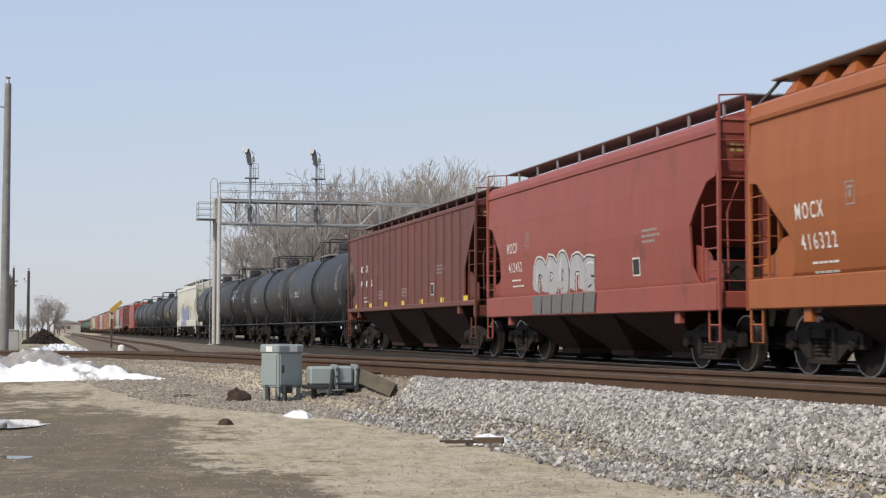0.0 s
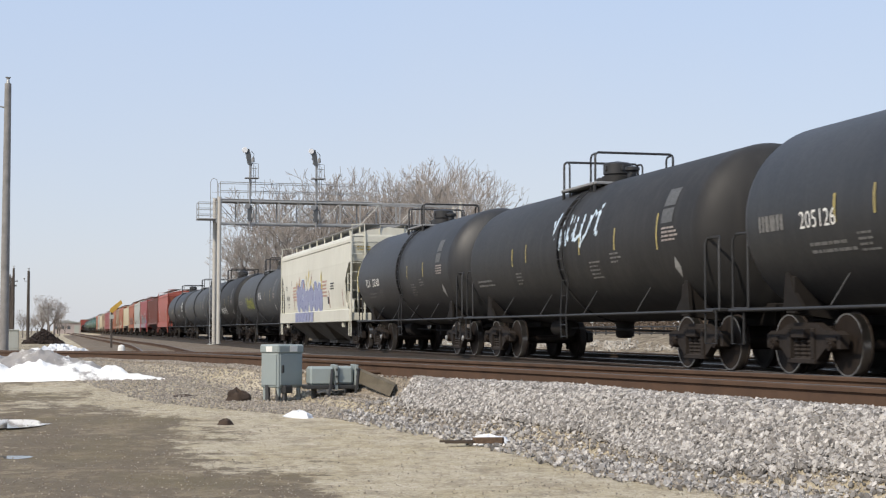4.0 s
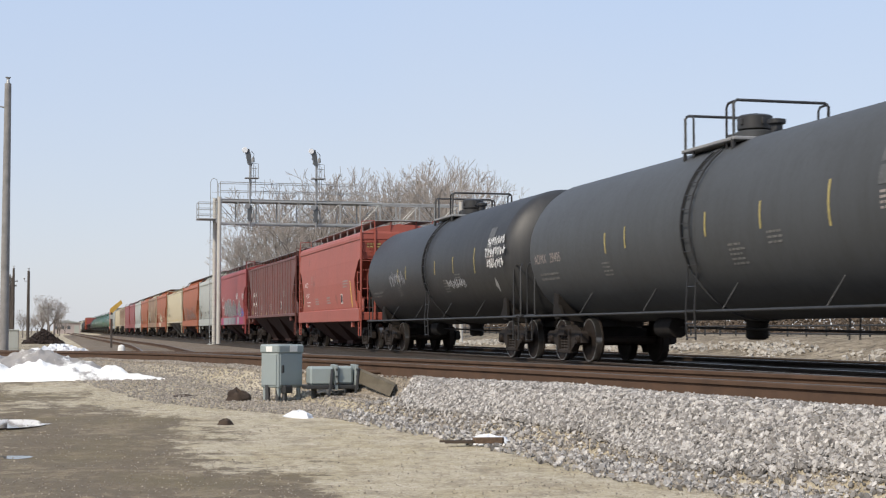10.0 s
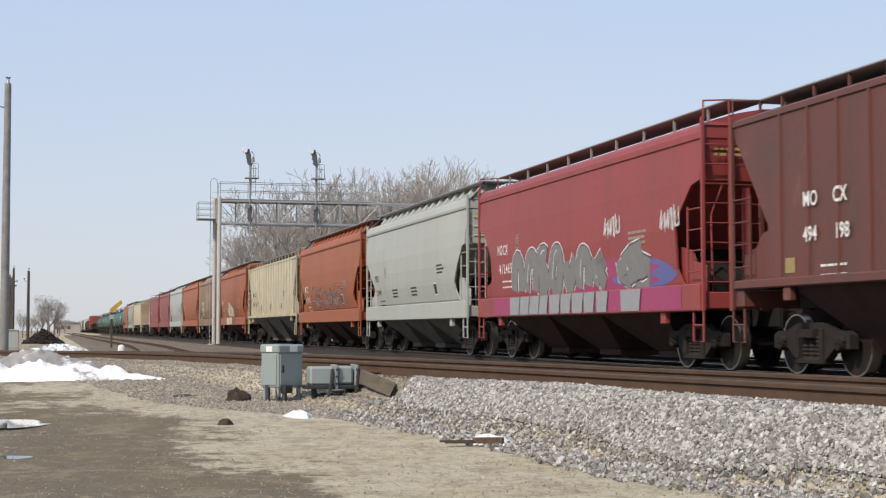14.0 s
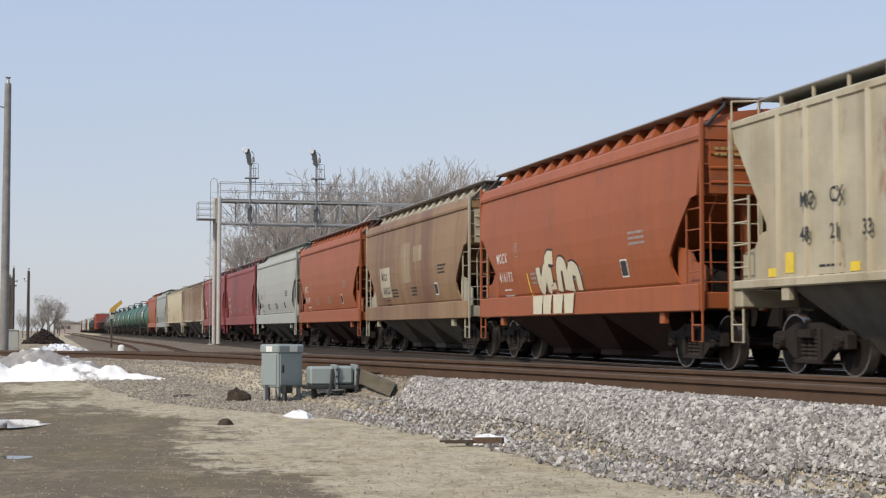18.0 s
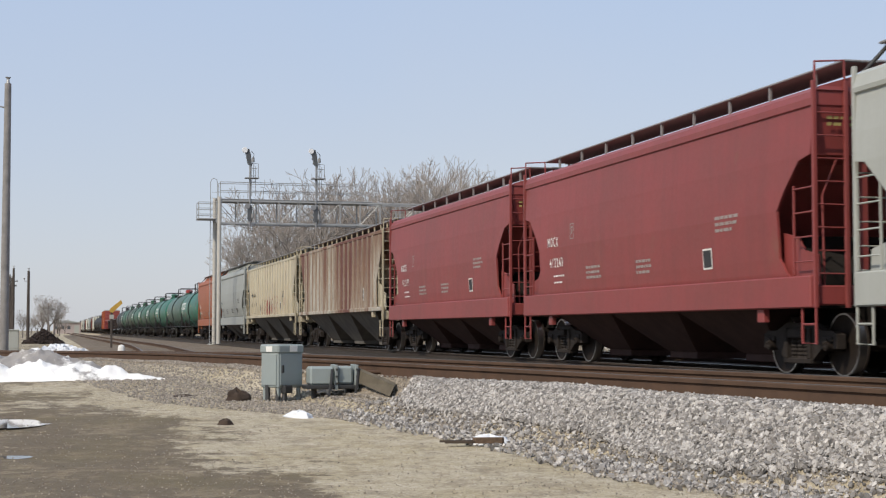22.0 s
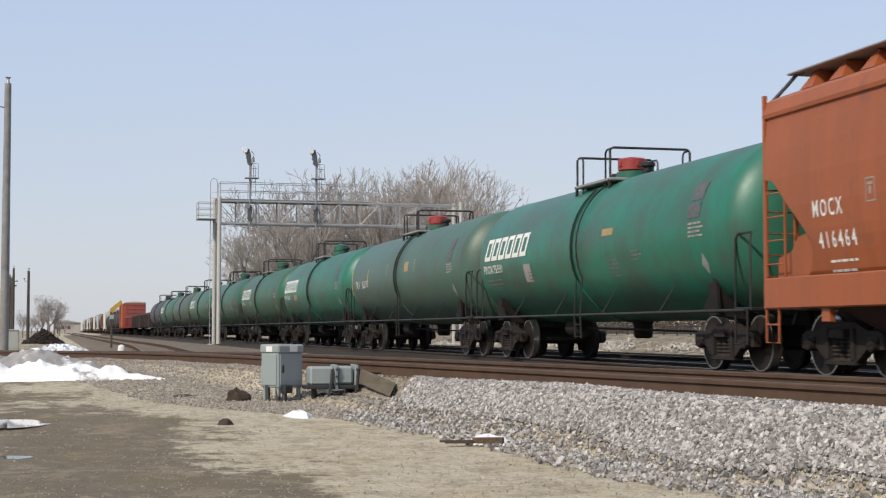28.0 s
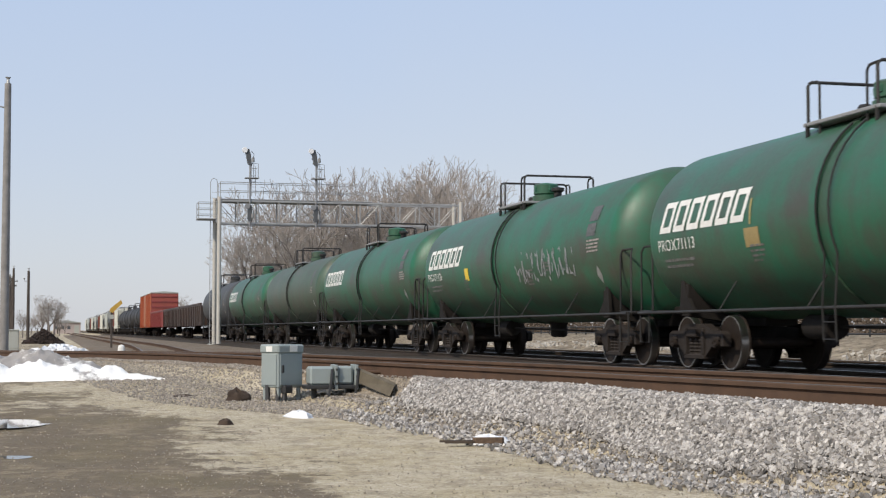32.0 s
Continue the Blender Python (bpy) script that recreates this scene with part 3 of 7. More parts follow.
def bay_geo(length, top):
    """One hopper bay: four sloping sheets, a flanged rim and the outlet gate."""
    g = Geo()
    a, b = length / 2, 1.42
    c = a * 0.4
    g.loft([[(-c, -0.62, 0.28), (c, -0.62, 0.28), (c, 0.62, 0.28), (-c, 0.62, 0.28)], [(-a, -b, top), (a, -b, top), (a, b, top), (-a, b, top)]])
    g.box(-c * 0.95, c * 0.95, -0.6, 0.6, 0.15, 0.28)
    for s in (-1, 1):
        g.box(-0.06, 0.06, s * 0.52 - 0.08, s * 0.52 + 0.08, 0.14, 0.3)
    return g


def hopper(kind, L, mat, label, name="covered_hopper", trim=None, panels=17, relief=0.06):
    car = thing(name, label, "freight car", "cars of the passing train")
    B = L - 1.2
    trim = trim or M[mat]
    paintm = M[mat]
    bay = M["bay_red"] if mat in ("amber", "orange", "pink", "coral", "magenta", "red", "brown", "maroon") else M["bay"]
    part("body", shared(("body", kind, round(B, 2)), "body", lambda: hopper_body(kind, B), paintm), None, car)
    running_gear(car, L, 1.95 if kind != "rib" else 2.2)
    hose(car, L)
    # side sills, centre sill and bays
    lo, hi = (1.3, 1.44) if kind == "rib" else (0.98, 1.44)
    for s in (-1, 1):
        y = s * (1.5 if kind == "rib" else 1.53)
        part("side_sill", shared(("sill", kind, round(B, 2), s), "side_sill", lambda: Geo().box(-B / 2 + 0.02, B / 2 - 0.02, y - 0.05, y + 0.05, lo, hi, 0.02), paintm), None, car)
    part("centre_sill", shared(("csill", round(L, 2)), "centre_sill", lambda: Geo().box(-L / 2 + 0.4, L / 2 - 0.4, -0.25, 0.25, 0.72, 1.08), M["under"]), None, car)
    n = 3
    span = B - 2 * (1.9 if kind != "rib" else 1.7)
    for k in range(n):
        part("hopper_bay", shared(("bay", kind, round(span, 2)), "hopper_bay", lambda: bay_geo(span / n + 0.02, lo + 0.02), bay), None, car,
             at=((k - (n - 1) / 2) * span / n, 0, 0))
    # ends: sill, posts, bolster web and the reservoir
    for s in (-1, 1):
        x = s * B / 2
        g = Geo().box(min(x, x - s * 0.28), max(x, x - s * 0.28), -1.5, 1.5, 1.02, 1.3, 0.02)
        part("end_sill", g, trim, car)
        for q in (-0.62, 0.62):
            part("end_post", Geo().box(x - s * 0.22 - 0.05, x - s * 0.22 + 0.05, q - 0.06, q + 0.06, 1.28, 3.1), trim, car)
        part("bolster_web", Geo().prism([(x - s * 2.1, 1.0), (x - s * 1.0, 1.0), (x - s * 0.9, 1.5), (x - s * 1.6, 2.1), (x - s * 2.1, 1.9)], "y", -0.9, 0.9), M["under"], car)
        if DETAIL[0]:
            # shear plates inside the end openings, jacking pads under the sill and a cross brace
            for q in (-1, 1):
                y0, y1 = sorted((q * 1.36, q * 1.39))
                e = -0.12 if kind == "rib" else 0.0
                outline = [(x - s * 1.25, 1.3), (x - s * 1.25, 2.12 - e), (x - s * 0.72, 2.02 - e), (x - s * 0.52, 1.82 - e), (x - s * 0.12, 1.74 - e), (x - s * 0.08, 1.3)]
                part("shear_plate", Geo().prism(outline, "y", y0, y1), trim, car)
                part("jacking_pad", Geo().box(x - s * 1.72 - 0.11, x - s * 1.72 + 0.11, q * 1.46 - 0.05, q * 1.46 + 0.05, lo - 0.2, lo, 0.01), trim, car)
            part("end_brace", Geo().tube([(x - s * 0.12, -1.4, 1.28), (x - s * 0.2, 0.0, 0.95)], 0.05, 6), trim, car)
            part("retainer_pipe", Geo().tube([(x - s * 0.3, -1.2, 1.3), (x - s * 0.3, -1.22, 2.6), (x - s * 0.1, -1.1, 3.1)], 0.018, 6), trim, car)
            if kind == "round":
                x0, x1 = sorted((x + s * 0.032, x + s * 0.05))
                sheet = part("end_sheet", Geo().box(x0, x1, -1.38, 1.38, 2.93, 3.8, 0.006), trim, car)
                for k in range(3):
                    part("sheet_rib", shared(("sheet_rib", s), "sheet_rib", lambda: Geo().prism([(s * 0.0, -0.03), (s * 0.025, -0.012), (s * 0.025, 0.012), (s * 0.0, 0.03)], "y", -1.36, 1.36), trim), None, sheet, at=(x + s * 0.05, 0, 3.12 + k * 0.24))
            if s > 0:
                bars("warning_notice", 0.1, 3.66, 0.55, 2, M["stripe_yellow"], car, lambda a, b, x=x: (x + (0.08 if kind == "round" else 0.012), -1.4 + a, b), 0.045, 0.05, random.Random(7))
        g = Geo().turn([(-0.45, 0.05), (-0.42, 0.19), (0.3, 0.19), (0.33, 0.05)], "y", 14, (x - s * 0.55, 0.2, 1.52))
        part("air_reservoir", g, M["under"], car, smooth=40)
    # ladders on the near and far corners of each end, one on the end and a shorter one on the side
    for s in (-1, 1):
        for q in (-1, 1):
            x, y = s * (B / 2 + 0.035), q * 1.52
            ladder(car, (x, y, 0.98), (x, y, 4.2 if kind != "rib" else 4.0), (0, -q, 0), 0.5, 9, trim, joined=q > 0 or not DETAIL[0])
            ladder(car, (x - s * 0.62, y, 1.45), (x - s * 0.62, y, 2.75), (s, 0, 0), 0.58, 4, trim, 0.011, joined=q > 0 or not DETAIL[0])
            g = Geo().tube([(x - s * 0.4, y, 1.0), (x - s * 0.4, y, 0.48), (x, y, 0.48), (x, y, 1.0)], 0.022, 6)
            g.tube([(x - s * 0.4, y, 0.75), (x, y, 0.75)], 0.018, 6)
            part("stirrup_step", g, trim, car)
    # roof walkways with their legs or brackets, and the trough hatch between them
    deck = {"flat": 4.47, "round": 4.51, "rib": 4.29}[kind]
    out = 1.14 if kind == "round" else 1.04
    for s in (-1, 1):
        g = Geo().box(-B / 2 - 0.05, B / 2 + 0.05, -out if s < 0 else 0.36, -0.36 if s < 0 else out, deck + 0.015, deck + 0.05)
        part("roof_walkway", g, M["grate"], car)
        m = {"flat": 9, "round": 15, "rib": 16}[kind] if DETAIL[0] else 0
        if s > 0:
            m = m // 3
        for k in range(m):
            x = (-0.5 + (k + 0.5) / m) * (B - 0.3)
            if kind == "round":
                g = shared(("bracket", s), "walkway_bracket", lambda: Geo().loft([[(-0.19, s * 1.16, 4.24), (0.19, s * 1.16, 4.24), (0.14, s * 0.6, 4.32), (-0.14, s * 0.6, 4.32)],
                           [(-0.05, s * 0.98, deck), (0.05, s * 0.98, deck), (0.05, s * 0.6, deck), (-0.05, s * 0.6, deck)]]), trim)
            else:
                z0 = 4.16 if kind == "flat" else 4.05
                g = shared(("leg", kind, s), "walkway_leg", lambda: Geo().box(-0.018, 0.018, s * 0.99 - 0.025, s * 0.99 + 0.025, z0, deck + 0.02, 0.006), M["grate"] if kind == "flat" and mat != "white" else trim)
            part("walkway_bracket" if kind == "round" else "walkway_leg", g, None, car, at=(x, 0, 0))
    part("hatch", shared(("hatch", round(B, 2), kind), "hatch", lambda: Geo().prism([(-0.28, BODY[kind][-1][0] - 0.05), (-0.28, deck - 0.08), (0, deck - 0.02), (0.28, deck - 0.08), (0.28, BODY[kind][-1][0] - 0.05)],
         "x", -B / 2 + 0.6, B / 2 - 0.6), trim), None, car)
    for s in (-1, 1):
        g = Geo()
        x = s * (B / 2 + 0.02)
        g.box(x - 0.22, x + 0.06, -0.5, 0.5, deck + 0.02, deck + 0.06)
        part("end_walkway", g, M["grate"], car)
        if DETAIL[0] and kind != "rib":
            for q in (-0.45, 0.45):
                part("platform_gusset", Geo().prism([(x, deck), (x, deck - 0.34), (x - s * 0.24, deck - 0.34), (x + s * 0.06, deck)][::-1], "y", q - 0.02, q + 0.02), trim, car)
        for q in (-1, 1):
            if kind == "round":
                g = Geo().tube([(x - s * 0.3, q * 1.02, deck + 0.03), (x - s * 0.08, q * 1.04, deck + 0.01), (x + s * 0.03, q * 1.1, deck - 0.1), (x + s * 0.03, q * 1.44, 4.06)], 0.03, 8)
                part("walkway_end_pipe", g, M["cab_dark"], car, smooth=60)
                continue
            g = Geo().tube([(x + s * 0.015, q * 1.5, 4.0), (x + s * 0.015, q * 1.5, deck), (x + s * 0.015, q * 1.04, deck + 0.03), (x + s * 0.015, q * 1.02, 4.0)], 0.02, 6)
            part("roof_grab", g, trim, car)
    if kind == "rib":
        for s in (-1, 1):
            for k in range(panels):
                x = (-0.5 + (k + 0.5) / panels) * (B - 2.3)
                # ribs of the rusty and cream cars carry their sun highlight in the paint
                part("side_rib", shared(("rib", s, relief), "side_rib", lambda: Geo().prism([(-0.03, s * 1.5), (-0.022, s * (1.5 + relief)), (0.022, s * (1.5 + relief)), (0.03, s * 1.5)], "z", 1.4, 3.86), {"rusty": M["rib_highlight"], "cream": M["rib_sunlit"]}.get(mat, paintm)), None, car, at=(x, 0, 0))
    part("brake_wheel", Geo().turn([(B / 2 * -1 - 0.03, 0.2), (B / 2 * -1 - 0.03, 0.27), (B / 2 * -1 - 0.07, 0.27), (B / 2 * -1 - 0.07, 0.2)], "x", 18, (0, 0.55, 2.3)), trim, car)
    return car


def hopper_marks(car, kind, L, mark, number, ink, size=0.32, seed=1, top=2.55, placard=True, panel=True, shift=0.0):
    """Reporting marks at the rear end of the side, small data lines and the two small placards."""
    B, warp, rng = L - 1.2, hopper_warp(kind), random.Random(seed)
    u = -B / 2 + 1.35 + shift
    if kind == "flat":
        u, top = u + 0.2, top + 0.2
    relief = 0.06 if ink is M["ink_black"] else 0.036
    if kind == "rib":
        u = -B / 2 + 2.3
        for k, pair in enumerate(mark):
            place_text(pair, size, ink, "lettering", car, lambda x, y, k=k: warp(u + x * 0.9 + k * 0.86, top - 0.12 + y, relief), 0.006)
        for k, pair in enumerate(number):
            place_text(pair, size, ink, "lettering", car, lambda x, y, k=k: warp(u + x * 0.9 + k * (0.86 if len(number) > 2 else 0.9), top - 0.62 + y, relief), 0.006)
        top -= 0.05
    else:
        place_text(mark, size, ink, "lettering", car, lambda x, y: warp(u + 0.14 + x * 0.74, top - 0.3 + y * 1.04, 0.008), 0.004, 1.32)
        place_text(number, size, ink, "lettering", car, lambda x, y: warp(u + 0.24 + x * 0.8, top - 0.74 + y, 0.008), 0.004, 1.4)
    bars("small_print", u + 0.45, top - 0.95, 0.7, 2, ink, car, warp, 0.035, 0.1, rng)
    for k, f in enumerate((0.3, 0.5, 0.76)):
        bars("small_print", -B / 2 + B * f, 1.9 + 0.18 * (k == 2) * 3, 0.8, 3, M["ink_faint"] if ink is not M["ink_black"] else M["ink_black"], car, warp, 0.05, 0.05, rng)
    if placard:
        patch("placard", B * 0.22, B * 0.22 + 0.36, 1.66, 2.0, M["ink_white"], car, lambda x, y: warp(x, y, 0.006), 1, 1)
        patch("placard", B * 0.22 + 0.03, B * 0.22 + 0.33, 1.69, 1.97, M["ink_black"], car, lambda x, y: warp(x, y, 0.010), 1, 1)
    if panel:
        g = Geo()
        x0, z0 = u + (2.55 if kind == "rib" else 1.6), top - 0.2
        for a, b, c, d in ((0, 0.24, 0, 0.02), (0, 0.24, 0.3, 0.32), (0, 0.02, 0.02, 0.3), (0.22, 0.24, 0.02, 0.3), (0.09, 0.15, 0.1, 0.2), (0.05, 0.19, 0.22, 0.26)):
            g.add([warp(x0 + a, z0 + c, 0.007), warp(x0 + b, z0 + c, 0.007), warp(x0 + b, z0 + d, 0.007), warp(x0 + a, z0 + d, 0.007)], [(0, 1, 2, 3)])
        part("data_box", g, M["ink_faint"], car)


def reflectors(car, kind, L, zs, n, w=0.28, h=0.13):
    warp, B = hopper_warp(kind), L - 1.2
    for k in range(n):
        x = -B / 2 + 1.2 + (B - 2.4) * k / (n - 1)
        patch("reflector", x, x + w, zs, zs + h, M["yellow"], car, lambda a, b: warp(a, b, 0.01), 1, 1, "yellow reflective patch")


def tank_z(R):
    """Height of the shell's middle line: all shells hang at one height over the rail."""
    return 0.85 + R


def tank_warp(R):
    def warp(u, v, lift=0.006):
        a = (v - tank_z(R)) / R
        return (u, -(R + lift) * math.cos(a), tank_z(R) + (R + lift) * math.sin(a))
    return warp


def shell_geo(R, S):
    d = R * 0.44
    prof = [(-S / 2, 0.02)]
    for k in range(1, 9):
        a = k / 8 * math.pi / 2
        prof.append((-S / 2 + d * (1 - math.cos(a)), R * math.sin(a)))
    return Geo().turn(prof + [(-x, r) for x, r in prof[::-1]], "x", 56, (0, 0, tank_z(R)))


def band_geo(R, w=0.22):
    return Geo().turn([(-w / 2, R), (-w / 2, R + 0.03), (w / 2, R + 0.03), (w / 2, R)], "x", 48, (0, 0, tank_z(R)))


def saddle_geo(R, s):
    """Bolster web, its sloping gusset and the stub sill at one end of a tank."""
    g = Geo()
    for q in (-1, 1):
        y0, y1 = sorted((q * 1.26, q * 1.20))
        g.prism([(0.22 * s, 1.0), (-0.4 * s, 1.0), (-0.12 * s, 1.24), (0.02 * s, 1.55), (0.14 * s, 1.55)], "y", y0, y1)
    g.prism([(-1.25, 0.92), (-1.25, 1.45), (-1.0, 1.6), (1.0, 1.6), (1.25, 1.45), (1.25, 0.92), (0.4, 0.8), (-0.4, 0.8)], "x", -0.14, 0.14)
    return g


def tank_car(L, mat, label, R=1.51, dome="black", fittings="black", bands=1, stripes=(), sign=None, mark=None, number=None, seed=1, plates=(), shift=-0.4, slide=0.0):
    car = thing("tank_car", label, "freight car", "cars of the passing train")
    S = L - 0.8
    fit, warp = M[fittings], tank_warp(R)
    top = tank_z(R) + R
    part("tank_shell", shared(("shell", R, round(S, 2)), "tank_shell", lambda: shell_geo(R, S), M[mat], 35), None, car)
    running_gear(car, L, 1.95)
    hose(car, L)
    for k in range(bands):
        part("shell_band", shared(("band", R), "shell_band", lambda: band_geo(R), M[mat] if bands == 1 else fit, 40), None, car, at=(shift + ((k - (bands - 1) / 2) * 0.7 if bands > 1 else 0.3), 0, 0))
    for s in (-1, 1):
        part("saddle", shared(("saddle", R, s), "saddle", lambda: saddle_geo(R, s), M["under"]), None, car, at=(s * (L / 2 - 1.95), 0, 0))
        x0, x1 = sorted((s * (L / 2 - 0.42), s * (L / 2 - 3.1)))
        part("stub_sill", Geo().box(x0, x1, -0.3, 0.3, 0.74, 1.12), M["under"], car)
        x = s * (L / 2 - 0.5)
        part("end_platform", Geo().box(x - 0.28, x + 0.28, -1.4, 1.4, 0.97, 1.03), fit, car)
        # grab loops at each corner and one across the end
        for q in (-1, 1):
            g = Geo().tube([(x - s * 0.3, q * 1.38, 1.0), (x - s * 0.3, q * 1.38, 2.1), (x - s * 0.28, q * 1.34, 2.2), (x + s * 0.2, q * 1.34, 2.2), (x + s * 0.24, q * 1.38, 2.1), (x + s * 0.24, q * 1.38, 1.0)], 0.02, 6)
            part("end_handrail", g, fit, car, smooth=60)
            g = Geo().tube([(x - s * 0.22, q * 1.42, 1.0), (x - s * 0.22, q * 1.42, 0.45), (x + s * 0.2, q * 1.42, 0.45), (x + s * 0.2, q * 1.42, 1.0)], 0.02, 6)
            part("stirrup_step", g, fit, car)
    # long rails along both sides, with struts to the shell
    for q in (-1, 1):
        part("side_rail", shared(("srail", round(L, 2), q), "side_rail", lambda: Geo().tube([(-L / 2 + 0.3, q * 1.46, 0.98), (L / 2 - 0.3, q * 1.46, 0.98)], 0.028, 8), fit, 60), None, car)
        n = 4 if q < 0 and DETAIL[0] else 0
        for k in range(n):
            x = (-0.5 + (k + 0.5) / n) * (L - 4.6)
            part("rail_strut", shared(("strut", q), "rail_strut", lambda: Geo().tube([(0, q * 1.46, 0.98), (0.12, q * 1.2, 1.46)], 0.013, 6), fit), None, car, at=(x, 0, 0))
    # dome, its platform, railing and the curved ladders to it
    dm = M[dome]
    d = part("dome", shared(("dome", 1), "dome", lambda: Geo().turn([(0, 0.27), (0.22, 0.27), (0.24, 0.31), (0.46, 0.31), (0.49, 0.26), (0.52, 0.08)], "z", 22), dm, 40), None, car, at=(shift, 0, top - 0.05))
    part("dome_base", shared(("dome_base", 1), "dome_base", lambda: Geo().turn([(-0.06, 0.34), (0.19, 0.34), (0.21, 0.29)], "z", 22), M[mat], 40), None, car, at=(shift, 0, top - 0.05))
    for k in range(5 if DETAIL[0] else 0):
        a = k * math.tau / 5
        part("dome_bolt", shared("dome_bolt", "dome_bolt", lambda: Geo().box(-0.03, 0.03, -0.03, 0.03, 0.3, 0.42), dm), None, d, at=(0.31 * math.cos(a), 0.31 * math.sin(a), 0))
    part("valve", Geo().turn([(0, 0.1), (0.22, 0.1), (0.25, 0.16), (0.32, 0.16), (0.34, 0.06)], "z", 12, (shift + 0.62, 0.1, top - 0.03)), fit, car, smooth=40)
    part("valve", Geo().turn([(0, 0.12), (0.16, 0.12), (0.2, 0.08)], "z", 12, (shift - 0.6, -0.15, top - 0.03)), fit, car, smooth=40)
    zr = top + 0.54
    for s in (-1, 1):
        x = shift + s
        g = Geo().tube([(x, -0.88, top - 0.3), (x, -0.88, zr - 0.06), (x, -0.82, zr), (x, 0.82, zr), (x, 0.88, zr - 0.06), (x, 0.88, top - 0.3)], 0.026, 8)
        part("railing", g, fit, car, smooth=50)
        for q in (-1, 1):
            g = Geo().tube([(x, q * 0.86, zr - 0.02), (x - s * 0.25, q * 0.86, zr - 0.03), (x - s * 0.32, q * 0.86, zr - 0.1), (x - s * 0.32, q * 0.86, top - 0.3)], 0.022, 6)
            part("railing_post", g, fit, car, smooth=50)
    for q in (-1, 1):
        y0, y1 = sorted((q * 0.5, q * 0.92))
        part("walkway", Geo().box(shift - 1.1, shift + 1.1, y0, y1, top - 0.14, top - 0.08), M["grate"], car)
        for x in (shift - 1.0, shift + 1.0):
            part("walkway_stay", Geo().tube([(x, q * 0.9, top - 0.1), (x, q * 0.9, tank_z(R) + math.sqrt(R * R - 0.82))], 0.03, 6), fit, car)
        # ladder that hugs the shell beside the band, hanging free below the rail
        x0 = shift + 0.46
        arc = [(q * (R + 0.06) * math.cos(a), tank_z(R) + (R + 0.06) * math.sin(a)) for a in [radians(-24 + 76 * i / 9) for i in range(10)]]
        pts = [(q * (R - 0.05), 0.5), (q * (R - 0.03), 1.0), (q * (R - 0.06), 1.4)] + arc
        g = Geo()
        for x in (x0, x0 + 0.36):
            g.tube([(x, y, z) for y, z in pts], 0.018, 6)
        lad = part("side_ladder", g, fit, car, smooth=60)
        for y, z in ([(q * (R - 0.04), 0.54), (q * (R - 0.03), 0.78)] + (pts[1:-1] if dome == "black" else []) if q < 0 and DETAIL[0] else []):
            part("rung", shared("tankrung", "rung", lambda: Geo().tube([(0, 0, 0), (0.36, 0, 0)], 0.011, 6), fit), None, lad, at=(x0, y, z))
    # bottom outlet and brake rigging
    part("bottom_outlet", Geo().turn([(0.5, 0.14), (0.54, 0.2), (0.78, 0.2), (1.0, 0.3)], "z", 14), M["under"], car, smooth=40)
    part("brake_cylinder", Geo().turn([(-3.4, 0.06), (-3.38, 0.2), (-2.6, 0.2), (-2.58, 0.06)], "x", 14, (0, -0.35, 0.72)), M["under"], car, smooth=40)
    part("brake_rod", Geo().tube([(-2.6, -0.3, 0.72), (L / 2 - 3.2, -0.2, 0.62)], 0.025, 6), M["under"], car)
    rng = random.Random(seed)
    for k, f in enumerate(stripes):
        x, v0, v1, m = f
        patch("stripe", x, x + 0.06, v0, v1, M[m], car, lambda a, b: warp(a, b, 0.007), 1, 5, "upright reflective stripe")
    u = -S / 2 + 0.95 + slide
    for x, v, w, h, m in plates:
        patch("paint_patch", x, x + w, v, v + h, M[m], car, lambda a, b: warp(a, b, 0.006), 1, 4)
    if sign:
        block_sign(car, u + 0.12, 2.36, 0.54, M["ink_white"], warp)
    if mark or number:
        big = not sign
        if not mark and number.isdigit():
            bars("small_print", u + 0.1, 2.14, 0.9, 1, M["ink_dim"], car, warp, 0.24, 0.05, rng)
            u += 1.38
        words = " ".join(t for t in (mark, number) if t).split(" ")
        size = 0.36 if big else 0.28
        colour = M["ink_faint"] if mat == "slate" else M["ink_white"]
        for k, word in enumerate(words):
            place_text(word, size * (0.8 if mat == "slate" else 1), colour, "lettering", car, lambda x, y, k=k: warp(u + k * size * 2.95 + x * (0.98 if big else 1.08), (2.12 if big else 2.05) + y, 0.007), 0.0)
    bars("small_print", u + 0.2, 1.85, 1.3, 2, M["ink_dim"], car, warp, 0.05, 0.06, rng)
    bars("small_print", S * 0.12, 2.0, 0.5, 5, M["ink_dim"], car, warp, 0.035, 0.045, rng)
    bars("small_print", S * 0.2, 2.12, 0.45, 3, M["ink_dim"], car, warp, 0.035, 0.045, rng)
    bars("small_print", -S * 0.21, 1.95, 0.4, 4, M["ink_dim"], car, warp, 0.035, 0.045, rng)
    if DETAIL[0]:
        for v in (2.55, 2.86):
            patch("notice", S / 2 - 2.0, S / 2 - 1.5, v, v + 0.26 if v < 2.8 else v + 0.34, M["notice"], car, lambda a, b: warp(a, b, 0.007), 1, 3)
        bars("small_print", S / 2 - 1.95, 2.44, 0.6, 4, M["ink_faint"], car, warp, 0.035, 0.035, rng)
        x, v = S / 2 - 1.5, 1.75
        part("placard", Geo().add([warp(x - 0.13, v), warp(x, v - 0.2), warp(x + 0.13, v), warp(x, v + 0.2)], [(0, 1, 2, 3)]), M["galv"], car, "grey diamond placard")
    return car


